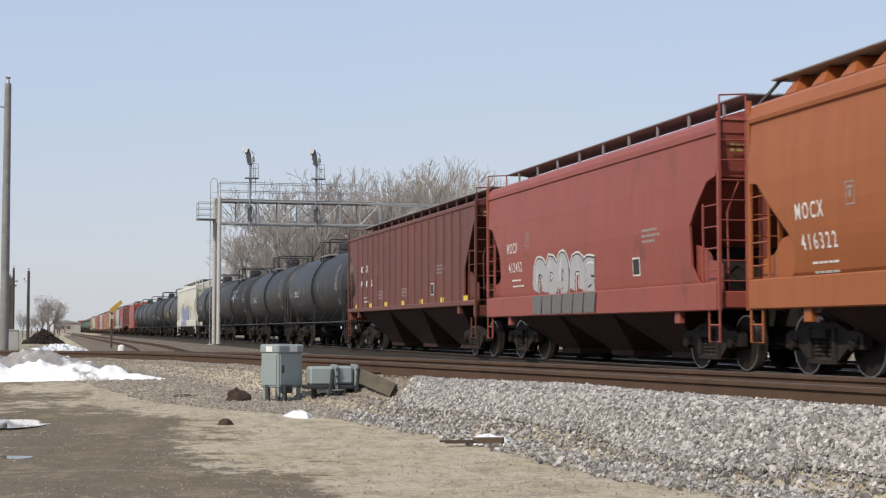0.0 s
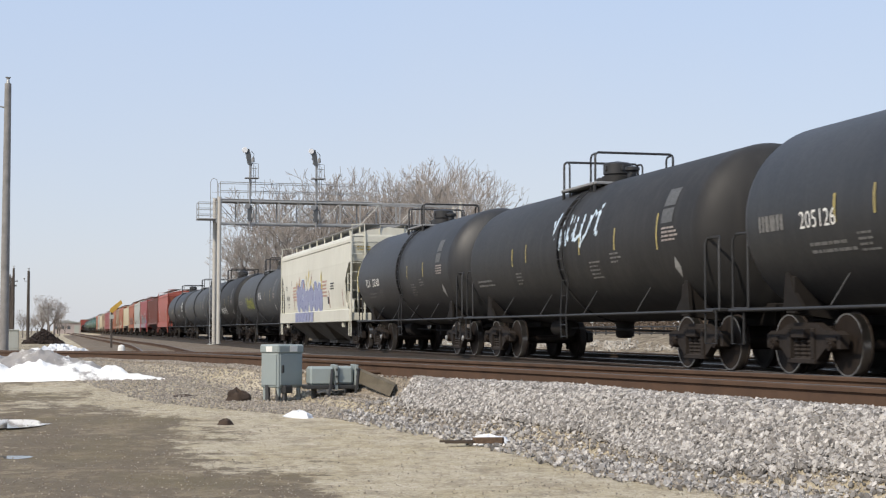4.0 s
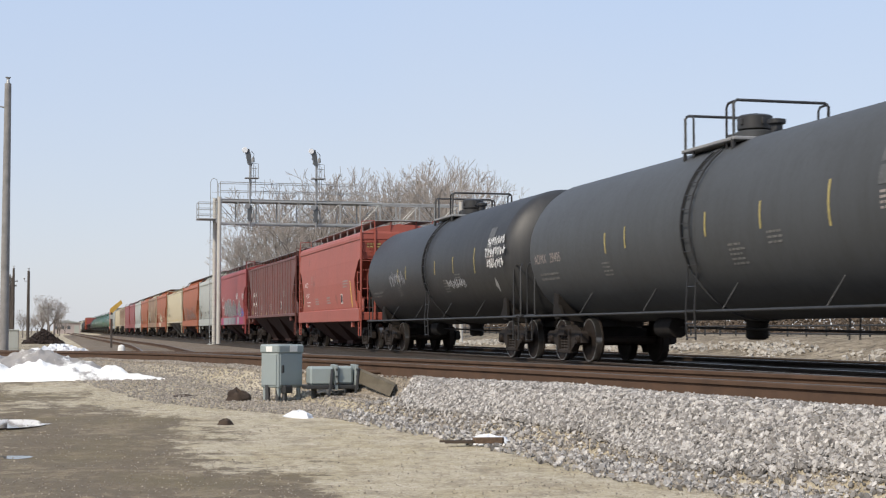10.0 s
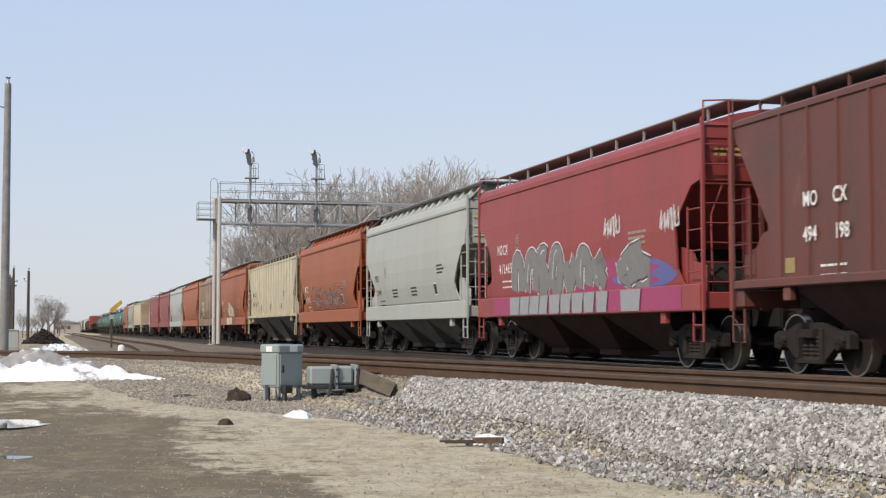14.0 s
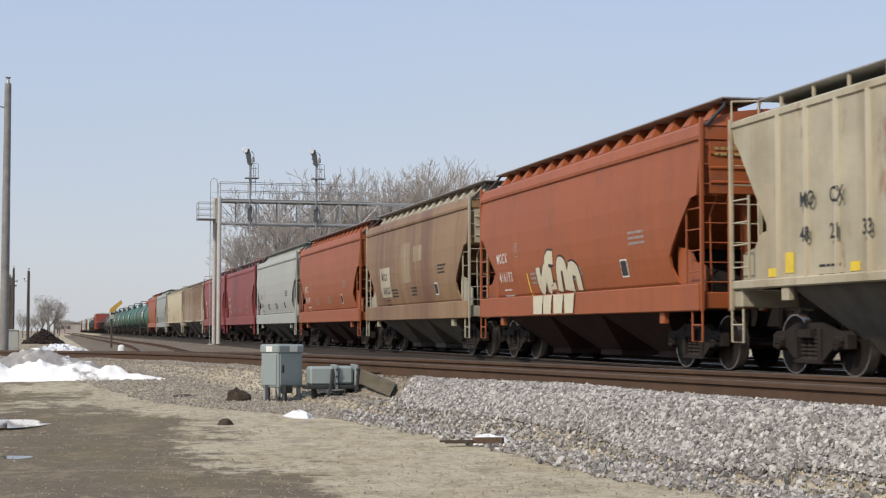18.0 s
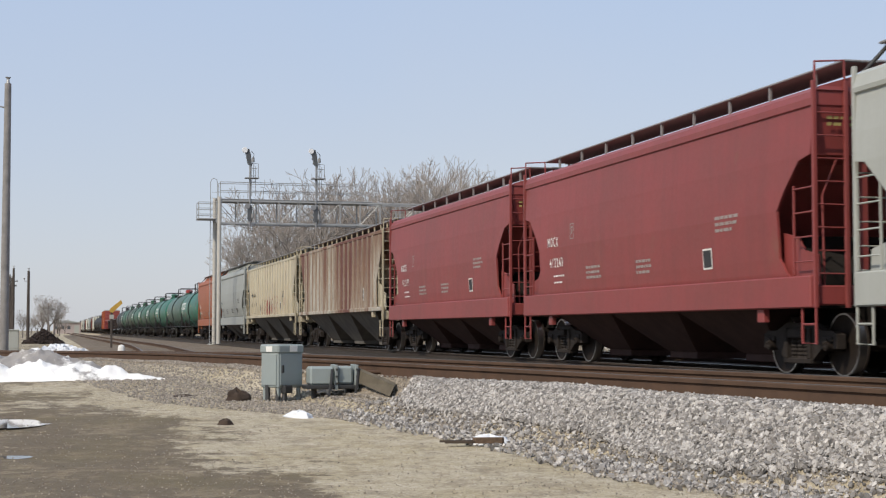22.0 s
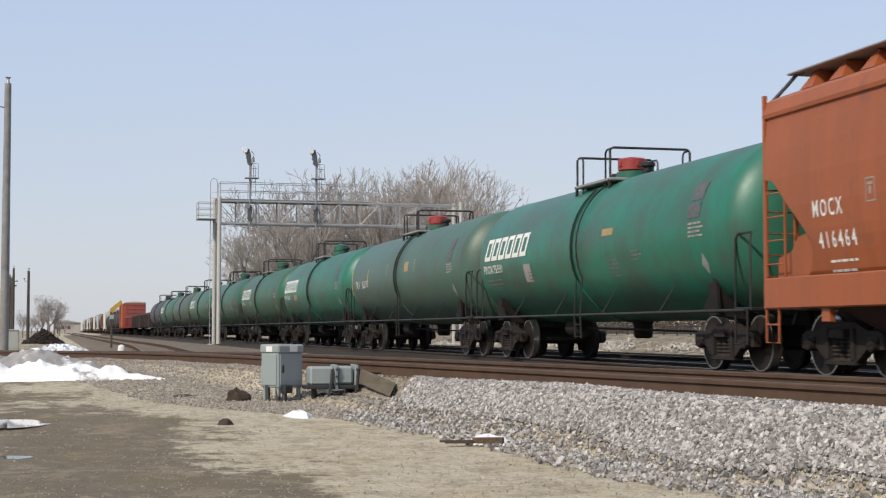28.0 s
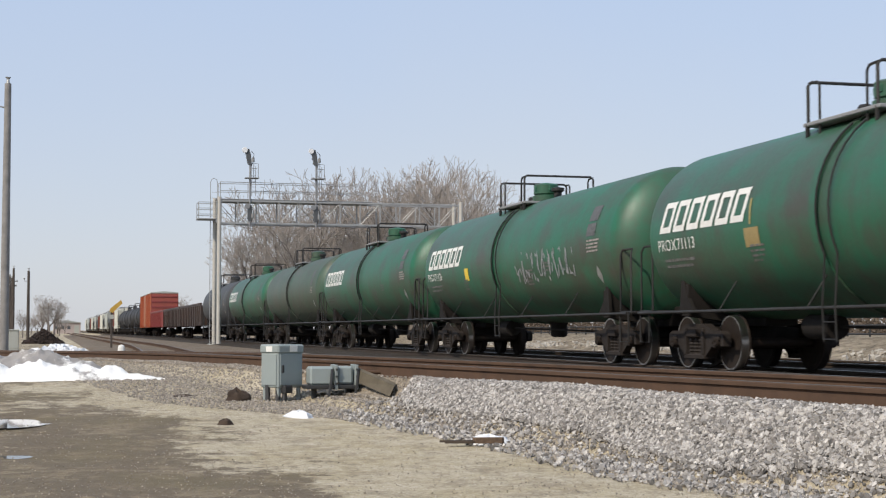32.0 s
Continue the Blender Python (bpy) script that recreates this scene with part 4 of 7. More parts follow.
def block_sign(car, u, v, h, mat, warp):
    """A company sign as six plain slanted frames in its colour, not lettered."""
    w, t = h * 0.88, h * 0.19
    for k in range(6):
        g = Geo()
        x0 = u + k * (w + h * 0.18)
        for a, b, c, d in ((0, w, h - t, h), (0, w, 0, t), (0, t * 1.1, t, h - t), (w - t * 1.1, w, t, h - t)):
            q = [(x0 + p + 0.3 * z, v + z) for p, z in ((a, c), (b, c), (b, d), (a, d))]
            g.add([warp(*p, 0.008) for p in q], [(0, 1, 2, 3)])
        part("company_sign", g, mat, car)


def gondola(L, mat, label):
    car = thing("gondola_car", label, "freight car", "cars of the passing train")
    B = L - 0.8
    running_gear(car, L, 2.0)
    part("floor", Geo().box(-B / 2, B / 2, -1.45, 1.45, 1.05, 1.18), M["under"], car)
    for s in (-1, 1):
        part("side_wall", Geo().box(-B / 2, B / 2, s * 1.5 - 0.04, s * 1.5 + 0.04, 1.0, 2.55, 0.02), M[mat], car)
        part("end_wall", Geo().box(s * B / 2 - 0.05, s * B / 2 + 0.05, -1.46, 1.46, 1.0, 2.5, 0.02), M[mat], car)
        for k in range(12):
            x = (-0.5 + (k + 0.5) / 12) * B
            part("side_post", shared(("gpost", s), "side_post", lambda: Geo().box(-0.07, 0.07, s * 1.54, s * 1.62, 1.02, 2.45), M[mat]), None, car, at=(x, 0, 0))
        part("top_rail", Geo().box(-B / 2, B / 2, s * 1.5 - 0.09, s * 1.5 + 0.09, 2.55, 2.66), M[mat], car)
    return car


def boxcar(L, label):
    car = thing("box_car", label, "freight car", "cars of the passing train")
    B = L - 0.8
    running_gear(car, L, 2.3)
    part("body", Geo().box(-B / 2, B / 2, -1.46, 1.46, 0.98, 4.75, 0.04), M["pink"], car)
    for s in (-1, 1):
        part("side_sheet", Geo().box(-B / 2 + 0.01, B / 2 - 0.01, s * 1.48 - 0.02, s * 1.48 + 0.02, 1.0, 4.72, 0.01), M["boxcar"], car)
    part("roof", Geo().prism([(-1.54, 4.75), (-1.5, 4.86), (0, 4.98), (1.5, 4.86), (1.54, 4.75)], "x", -B / 2 - 0.02, B / 2 + 0.02), M["grey"], car)
    for s in (-1, 1):
        part("door", Geo().box(-1.6, 1.6, s * 1.5 - 0.06, s * 1.5 + 0.06, 1.1, 4.6, 0.02), M["amber"], car)
        for k in range(14):
            x = (-0.5 + (k + 0.5) / 14) * B
            if abs(x) > 1.9:
                part("side_post", shared(("bpost", s), "side_post", lambda: Geo().box(-0.05, 0.05, s * 1.5, s * 1.56, 1.0, 4.7), M["boxcar"]), None, car, at=(x, 0, 0))
        for k in range(6):
            part("end_rib", shared(("erib", round(B, 2), s), "end_rib", lambda: Geo().box(s * B / 2 - 0.05, s * B / 2 + 0.05, -1.45, 1.45, -0.12, 0.12, 0.04), M["red"]), None, car, at=(0, 0, 1.5 + k * 0.58))
    return car


# ---- the ground, the tracks and their ballast ----
def near_y(x):
    """Middle line of the near track, which bends away to the far left."""
    if x < -45:
        return near_y(-45) + 0.2806 * (x + 45)
    u = min(x, 30.0) + 20
    return 4.65 + 0.1926 * u - 0.00176 * u * u


def near_slope(x):
    return 0.1926 - 0.00352 * (max(-45.0, min(x, 30.0)) + 20)


def smooth01(t):
    t = min(1.0, max(0.0, t))
    return t * t * (3 - 2 * t)


def lot(x, y):
    """Height of the bare lot: it rises gently away from the camera."""
    return 0.1 + 0.4 * smooth01((math.hypot(x, y) - 10) / 20)


def near_head(x):
    return RHN - 0.24 * smooth01((-x - 24) / 32)


# shallow hollows in which melt water stands: x, y, radius, level
HOLLOWS = [(-17.1, -0.52, 0.42, 0.222), (-13.5, -0.28, 0.1, 0.135), (-13.6, -0.52, 0.09, 0.135)]


def shoulder(x):
    """How far the stone shoulder of the near track reaches from its middle."""
    return float(np.interp(x, (-17.6, -16.7, -14.3, -12.1, -10.3, -9.6, -8.6), (0.45, 0.85, 1.12, 1.45, 1.62, 1.42, 1.1)))


def ground_z(x, y):
    d = (near_y(x) - y) / math.sqrt(1 + near_slope(x) ** 2)      # from the near track towards the camera
    base = lot(x, y)
    main = RH - 0.2
    if y > 19:
        z = main - 0.1 * smooth01((y - 19) / 2) + 0.75 * smooth01((y - 22.5) / 4.5) - 0.6 * smooth01((y - 34) / 60)
        return z + 0.05 * noise.noise((x * 0.3, y * 0.3, 5))
    crown = near_head(x) - 0.185
    left = smooth01((-17.6 - x) / 1.4)
    if d >= 0:
        far = max(1.65, shoulder(x) + 0.2)
        f = smooth01((d - 1.0) / max(0.35, far - 1.0))
        f = max(f, 0.75 * smooth01((-16.7 - x) / 0.8) * smooth01((x + 22.0) / 1.2) * smooth01((d - 0.82) / 0.2))
        z = crown * (1 - f) + base * f
    else:
        f = smooth01((-d - 1.4) / 1.6)
        z = crown * (1 - f) + main * f
    if y > TRACK_Y - 2.4:
        z = max(z if y < TRACK_Y - 1.2 else main, main)
    z += 0.03 * noise.noise((x * 0.35, y * 0.35, 0)) + 0.012 * noise.noise((x * 1.7, y * 1.7, 3))
    for px, py, r, level in HOLLOWS:
        q = math.hypot((x - px) * 0.55, y - py) / r
        if q < 1.6:
            k = 1 - smooth01((q - 0.8) / 0.8)
            z = z * (1 - k) + (level - 0.03 * (1 - q * 0.6)) * k
    return z


def ground_material():
    """Pale grit with crisp, streaky islands of brown mud; a rougher tan bank beyond the tracks."""
    s = Shader("lot of grit and mud", 0.9)
    s.bsdf.inputs["Specular IOR Level"].default_value = 0.12
    sep = s.nt.nodes.new("ShaderNodeSeparateXYZ")
    s.nt.links.new(s.co.outputs["Object"], sep.inputs[0])
    px, py = sep.outputs[0], sep.outputs[1]
    big = s.noise(0.55, 3, 0.6, (1, 1, 0))
    rut = s.noise(1.1, 5, 0.65, (0.16, 1.3, 0), shift=6.0)
    mid = s.noise(2.3, 9, 0.8, (1, 0.8, 0), shift=3.0)
    clump = s.noise(6.5, 9, 0.8, (0.7, 1, 0), shift=9.0)
    fine = s.noise(30, 5, 0.8)
    speck = s.noise(70, 3, 0.7)
    grit = s.mix(s.ramp(fine, 0.32, 0.7), (0.33, 0.275, 0.19), (0.62, 0.545, 0.41))
    grit = s.mix(s.ramp(s.noise(1.1, 7, 0.7, (1, 1, 0), shift=7.0), 0.44, 0.6), grit, s.mix(0.6, grit, (0.4, 0.33, 0.2)))
    grit = s.mix(s.math("MULTIPLY", s.ramp(clump, 0.5, 0.6), 0.6), grit, (0.24, 0.2, 0.145))
    grit = s.mix(s.math("MULTIPLY", s.ramp(clump, 0.46, 0.34), 0.5), grit, (0.66, 0.6, 0.49))
    grit = s.mix(s.math("MULTIPLY", s.ramp(s.noise(3.2, 8, 0.75, (1, 0.6, 0)), 0.54, 0.6), 0.5), grit, (0.22, 0.18, 0.13))
    grit = s.mix(s.ramp(speck, 0.62, 0.68), grit, (0.7, 0.65, 0.56))
    grit = s.mix(s.ramp(s.noise(55, 3, 0.7, shift=2.0), 0.64, 0.7), grit, (0.13, 0.105, 0.08))
    bias = s.math("ADD", s.math("MULTIPLY", s.ramp(py, 2.4, 0.5), 0.2), s.math("MULTIPLY", s.math("MULTIPLY", s.ramp(px, -13.0, -10.0), s.ramp(py, 3.2, 1.6)), 0.1))
    bias = s.math("SUBTRACT", bias, s.math("MULTIPLY", s.ramp(px, -16.8, -19.5), 0.09))
    bias = s.math("SUBTRACT", bias, s.math("MULTIPLY", s.math("MULTIPLY", s.ramp(px, -10.9, -10.2), s.ramp(py, 1.3, 0.6)), 0.15))
    wet = s.math("ADD", bias, s.math("ADD", s.math("ADD", s.math("MULTIPLY", big, 0.3), s.math("MULTIPLY", rut, 0.15)), s.math("ADD", s.math("MULTIPLY", mid, 0.4), s.math("MULTIPLY", clump, 0.15))))
    w = s.ramp(wet, 0.592, 0.622)
    mud = s.mix(s.ramp(fine, 0.3, 0.8), (0.13, 0.1, 0.066), (0.22, 0.175, 0.12))
    mud = s.mix(s.math("MULTIPLY", s.ramp(clump, 0.52, 0.64), 0.5), mud, (0.085, 0.068, 0.048))
    mud = s.mix(s.math("MULTIPLY", s.ramp(s.noise(2.4, 9, 0.8, (0.8, 0.9, 0), shift=5.0), 0.5, 0.6), 0.7), mud, s.mix(fine, (0.2, 0.155, 0.085), (0.42, 0.35, 0.24)))
    mud = s.mix(s.ramp(big, 0.5, 0.62), mud, s.mix(0.5, mud, (0.17, 0.135, 0.075)))
    c = s.mix(w, grit, mud)
    bank = s.mix(s.ramp(s.noise(1.3, 8, 0.8), 0.4, 0.62), (0.15, 0.12, 0.085), (0.36, 0.3, 0.215))
    bank = s.mix(s.ramp(s.noise(3.0, 8, 0.8, shift=4.0), 0.52, 0.6), bank, (0.08, 0.065, 0.05))
    c = s.mix(s.ramp(py, 19.0, 20.5), c, bank)
    return s.done(c, s.math("SUBTRACT", 0.95, s.math("MULTIPLY", w, 0.25)), s.math("ADD", fine, s.math("MULTIPLY", speck, 0.5)), 0.55, 0.03)


def ballast_bed_material(name, low, high, stain):
    s = Shader(name, 0.95)
    s.bsdf.inputs["Specular IOR Level"].default_value = 0.08
    v = s.nt.nodes.new("ShaderNodeTexVoronoi")
    v.inputs["Scale"].default_value = 16
    s.nt.links.new(s.co.outputs["Object"], v.inputs["Vector"])
    c = s.mix(v.outputs["Color"], low, high)
    c = s.mix(s.ramp(s.noise(0.5, 3), 0.4, 0.7), c, stain)
    return s.done(c, None, v.outputs["Distance"], 0.8, 0.05)


def stone_material(name, low, high):
    s = Shader(name, 0.9)
    c = s.mix(s.island(), low, high)
    c = s.mix(s.ramp(s.noise(24, 3), 0.45, 0.75), c, (0.2, 0.18, 0.165))
    return s.done(c, None, s.noise(50, 2), 0.3, 0.01)


M["ground"], M["bed"] = ground_material(), ballast_bed_material("ballast bed", (0.17, 0.145, 0.115), (0.42, 0.36, 0.28), (0.24, 0.19, 0.13))
M["bed_far"] = ballast_bed_material("dirty brown ballast bed", (0.12, 0.1, 0.08), (0.29, 0.24, 0.185), (0.17, 0.13, 0.095))
M["bed_dark"] = ballast_bed_material("oily ballast bed", (0.032, 0.029, 0.026), (0.1, 0.088, 0.076), (0.05, 0.04, 0.033))
M["stone"] = stone_material("crushed grey stone", (0.11, 0.103, 0.094), (0.6, 0.565, 0.525))
M["fouling"] = ballast_bed_material("rusty dirt between rails", (0.05, 0.037, 0.028), (0.12, 0.09, 0.066), (0.07, 0.05, 0.036))
M["gravel"] = stone_material("dirty gravel", (0.17, 0.145, 0.118), (0.46, 0.41, 0.345))
M["pebble"] = stone_material("tan pebbles", (0.2, 0.165, 0.12), (0.5, 0.43, 0.33))


def grid_sheet(xs, ys, f):
    n = len(xs)
    faces = [(j * n + i, j * n + i + 1, (j + 1) * n + i + 1, (j + 1) * n + i) for j in range(len(ys) - 1) for i in range(n - 1)]
    return Geo().add([(x, y, f(x, y)) for y in ys for x in xs], faces)


def graded(spans):
    out = []
    for a, b, step in spans:
        n = max(1, round((b - a) / step))
        out += [a + (b - a) * i / n for i in range(n)]
    return out + [spans[-1][1]]


ground = part("ground", grid_sheet(graded([(-4000, -1000, 500), (-1000, -300, 100), (-300, -120, 15), (-120, -50, 2.5), (-50, -5, 0.2), (-5, 30, 3), (30, 300, 50), (300, 3000, 500)]),
                                   graded([(-3000, -300, 500), (-300, -60, 40), (-60, -8, 4), (-8, -1, 0.25), (-1, 10, 0.11), (10, 12, 0.25), (12, 40, 1.0), (40, 80, 8), (80, 400, 60), (400, 4000, 600)]), ground_z), M["ground"], smooth=60)
tagged(ground, "tan grit and brown mud lot beside the tracks", "ground", kind="structure")


def bed_sheet(a, b, x0, x1, step, n=8, over=0.035):
    """Ballast over the ground between two lines a(x), b(x)."""
    xs = graded([(x0, x1, step)])
    verts = []
    for x in xs:
        for k in range(n + 1):
            y = a(x) + (b(x) - a(x)) * k / n
            lift = over if 0 < k < n else -0.05
            verts.append((x, y, ground_z(x, y) + lift))
    m = n + 1
    return Geo().add(verts, [(i * m + k, (i + 1) * m + k, (i + 1) * m + k + 1, i * m + k + 1) for i in range(len(xs) - 1) for k in range(n)])


bed = part("ballast_bed", bed_sheet(lambda x: near_y(x) - max(1.25, shoulder(x) + 0.05), lambda x: near_y(x) + 2.6, -70, 10, 0.35, 30), M["bed"], smooth=60)
tagged(bed, "grey ballast bed of the near track", "ballast", kind="structure")
bed = part("ballast_bed", bed_sheet(lambda x: 1.2, lambda x: TRACK_Y - 2.6, -260, -42, 1.2, 14, 0.05), M["bed_far"], smooth=60)
tagged(bed, "dirty grey ballast round the branch track", "ballast", kind="structure")
bed = part("ballast_bed", bed_sheet(lambda x: max(TRACK_Y - 3.6, near_y(x) + 2.0), lambda x: TRACK_Y + 7.4, -300, 60, 0.8, 14, 0.09), M["bed_dark"], smooth=60)
tagged(bed, "dark ballast bed of the two main tracks", "ballast", kind="structure")


def scatter(name, label, count, place, size, mat, seed, category="stones"):
    """Many small broken stones as one body of stuff. place(rng): x, y, z."""
    rng = np.random.default_rng(seed)
    base = np.array([(x, y, z) for x in (-0.75, 0.75) for y in (-0.75, 0.75) for z in (-0.75, 0.75)])
    tris = [(0, 1, 3), (0, 3, 2), (4, 6, 7), (4, 7, 5), (0, 4, 5), (0, 5, 1), (2, 3, 7), (2, 7, 6), (0, 2, 6), (0, 6, 4), (1, 5, 7), (1, 7, 3)]
    spots = np.array([place(rng) for _ in range(count)])
    q = rng.normal(size=(count, 4))
    q /= np.linalg.norm(q, axis=1)[:, None]
    w, x, y, z = q.T
    rot = np.stack([1 - 2 * (y * y + z * z), 2 * (x * y - w * z), 2 * (x * z + w * y), 2 * (x * y + w * z), 1 - 2 * (x * x + z * z), 2 * (y * z - w * x),
                    2 * (x * z - w * y), 2 * (y * z + w * x), 1 - 2 * (x * x + y * y)], 1).reshape(count, 3, 3)
    shape = base[None] * (1 + rng.uniform(-0.5, 0.4, (count, 8, 3))) * rng.uniform(0.5, 1.05, (count, 1, 3))
    r = size[0] + (size[1] - size[0]) * rng.random(count) ** 1.6
    verts = np.einsum("nij,nkj->nki", rot, shape) * r[:, None, None] + spots[:, None, :]
    faces = (np.array(tris)[None] + (np.arange(count) * 8)[:, None, None]).reshape(-1, 3)
    me = bpy.data.meshes.new(name)
    me.vertices.add(count * 8)
    me.vertices.foreach_set("co", verts.reshape(-1))
    me.loops.add(len(faces) * 3)
    me.loops.foreach_set("vertex_index", faces.reshape(-1).astype(np.int32))
    me.polygons.add(len(faces))
    me.polygons.foreach_set("loop_start", np.arange(len(faces), dtype=np.int32) * 3)
    me.update(calc_edges=True)
    me.shade_flat()
    me.materials.append(mat)
    return tagged(new(name, me), label, category, kind="stuff")


def shoulder_spot(rng):
    x = -6.2 - 11.6 * rng.random() ** 1.1
    edge = max(0.62, shoulder(x) - 0.78) * (1 - 0.6 * smooth01((-16.6 - x) / 1.0))
    f = rng.random()
    f = f / 0.94 if f < 0.94 else 1 + 0.75 * rng.random() ** 1.9 / edge
    y = near_y(x) - 0.82 - edge * f
    return x, y, ground_z(x, y) + (0.04 if f < 1 else 0.02)


scatter("ballast_stones", "loose pale grey crushed stone on the ballast shoulder", 62000, shoulder_spot, (0.011, 0.032), M["stone"], 3)


def toe_spot(rng):
    x = -6.6 - 10.8 * rng.random()
    y = near_y(x) - shoulder(x) + 0.12 - 0.75 * rng.random() ** 1.9
    return x, y, ground_z(x, y) + 0.008


def crib_spot(rng):
    x = -9 - 30 * rng.random()
    y = near_y(x) + 2.4 * rng.random() - 0.6
    return x, y, ground_z(x, y) + 0.04


scatter("toe_gravel", "fine grey gravel strewn at the foot of the ballast", 14000, toe_spot, (0.005, 0.017), M["gravel"], 7)
scatter("crib_stones", "dull brown stone between the rails", 3000, crib_spot, (0.015, 0.03), M["fouling"], 4)
strip = part("track_dirt", bed_sheet(lambda x: near_y(x) - 0.72, lambda x: near_y(x) + 0.72, -60, 10, 0.35, 8, 0.055), M["fouling"], smooth=60)
tagged(strip, "rusty brown dirt between the near rails", "dirt", kind="structure")


def lot_spot(rng):
    r = 9.5 + 18 * rng.random() ** 1.5
    a = radians(-6 + 34 * rng.random())
    x, y = -r * math.cos(a), r * math.sin(a)
    return x, y, ground_z(x, y) + 0.004


scatter("pebbles", "scattered pebbles and grit on the lot", 9000, lot_spot, (0.003, 0.009), M["pebble"], 5)


def gravel_spot(rng):
    x = -14.5 - 22 * rng.random() ** 1.3
    y = near_y(x) - 0.84 - (0.9 + 1.8 * smooth01((-15 - x) / 5)) * rng.random() ** 1.15
    over = 0.036 if near_y(x) - y < max(1.2, shoulder(x)) else 0.006
    return x, y, ground_z(x, y) + over


scatter("dirty_gravel", "small dirty gravel beside the near track", 30000, gravel_spot, (0.006, 0.021), M["gravel"], 6)


def rail_profile():
    return [(-0.07, -0.178), (-0.07, -0.166), (-0.012, -0.15), (-0.010, -0.05), (-0.034, -0.036), (-0.036, -0.008), (-0.028, 0.0), (0.028, 0.0), (0.036, -0.008),
            (0.034, -0.036), (0.010, -0.05), (0.012, -0.15), (0.07, -0.166), (0.07, -0.178)]


def rail(points, parent, worn):
    """A rail along points on its head's middle line, with the worn running surface as a part."""
    pts = [Vector(p) for p in points]
    slices, tops = [], []
    for i, p in enumerate(pts):
        d = pts[min(i + 1, len(pts) - 1)] - pts[max(i - 1, 0)]
        n = Vector((-d.y, d.x, 0)).normalized()
        slices.append([p + n * u + Vector((0, 0, w)) for u, w in rail_profile()])
        tops.append([p + n * u + Vector((0, 0, w)) for u, w in ((-0.03, 0.0), (0.03, 0.0), (0.03, 0.003), (-0.03, 0.003))])
    r = part("rail", Geo().loft(slices), M["rail_side"] if worn == "rail_dull" else M["rail_dark"], parent)
    part("running_surface", Geo().loft(tops), M[worn], r)
    return r


M["rail_dull"] = plain("dull rail head", (0.12, 0.105, 0.09), 0.6, 0.3, 0.4, 4)
M["rail_dark"] = plain("oily rail web", (0.06, 0.045, 0.035), 0.7, 0.0, 0.4, 6)


def track(name, label, mid, worn, ties, plates=False):
    """Two rails on either side of a line of middle points, and sleepers at the given stations (x)."""
    tr = thing(name, label, "railway track", kind="structure")
    pts = [Vector(p) for p in mid]
    for s in (-1, 1):
        line = []
        for i, p in enumerate(pts):
            d = pts[min(i + 1, len(pts) - 1)] - pts[max(i - 1, 0)]
            line.append(p + Vector((-d.y, d.x, 0)).normalized() * s * 0.7535)
        rail(line, tr, worn)
    half = 0.99 if plates else 1.28
    me = shared(("tie", half), "tie", lambda: Geo().box(-0.115, 0.115, -half, half, -0.33, -0.18, 0.015), M["tie"])
    for k, x in enumerate(ties):
        i = max(j for j in range(len(pts) - 1) if pts[j].x <= x) if pts[0].x < pts[-1].x else 0
        a, b = pts[i], pts[i + 1]
        p = a.lerp(b, (x - a.x) / (b.x - a.x))
        part("tie", me, None, tr, at=Matrix.Translation(p) @ Matrix.Rotation(math.atan2(b.y - a.y, b.x - a.x) + 0.012 * math.sin(k * 7.3), 4, "Z"))
    return tr


track("main_track", "busy main track with worn rails under the train", [(x, TRACK_Y, RH) for x in (-1500, -300, -60, 200)], "rail_head", [-46 + 0.53 * k for k in range(70)])
track("second_track", "empty parallel main track behind the train", [(x, TRACK_Y + 4.3, RH) for x in (-1500, -300, -60, 200)], "rail_head", [-40 + 0.53 * k for k in range(50)])
near = track("near_track", "rusty connecting track on grey ballast", [(x, near_y(x), near_head(x)) for x in graded([(-75, -45, 6), (-45, 0, 1.5), (0, 60, 6)])], "rail_dull", [-36 + 0.53 * k for k in range(52) if not -20.6 < -36 + 0.53 * k < -17.0], True)
BRANCH = [(-24, 3.93), (-28, 3.36), (-33, 3.02), (-38, 3.0), (-45, 3.3), (-55, 3.75), (-68, 4.15), (-82, 4.3), (-122, 4.2), (-300, 4.2), (-900, 4.2)]
track("branch_track", "track curving off towards the main line", [(x, y, near_head(x) + (RH - near_head(x)) * smooth01((-x - 30) / 30)) for x, y in BRANCH[::-1]], "rail_dull", [-60 + 0.6 * k for k in range(55)])

# ---- junction box and switch machine beside the near track ----
M["cab"] = plain("grey green cabinet paint", (0.27, 0.31, 0.305), 0.55, 0.0, 0.3, 4, (0.22, 0.23, 0.21))
M["cab_dark"] = plain("dark fittings", (0.03, 0.03, 0.03), 0.6)
M["plank"] = plain("muddy grey plank", (0.14, 0.118, 0.085), 0.85, 0.0, 0.6, 3)
M["clod"] = plain("dark earth clod", (0.085, 0.062, 0.048), 0.95, 0.0, 0.6, 8)
M["heap"] = plain("dark heaped brush", (0.045, 0.034, 0.03), 0.95, 0.0, 0.6, 6)
M["old_snow"] = plain("dirty old snow", (0.46, 0.43, 0.38), 0.7, 0.0, 0.9, 2.5, (0.25, 0.21, 0.16))
M["pole"] = plain("weathered pole wood", (0.29, 0.275, 0.26), 0.9, 0.0, 0.55, 3)
M["pole_dark"] = plain("dark pole wood", (0.09, 0.075, 0.065), 0.9, 0.0, 0.5, 3)
M["bark"] = plain("grey bark", (0.2, 0.175, 0.155), 0.9, 0.0, 0.5, 2)
M["twig"] = plain("pale twigs", (0.36, 0.32, 0.285), 0.9, 0.0, 0.4, 1)
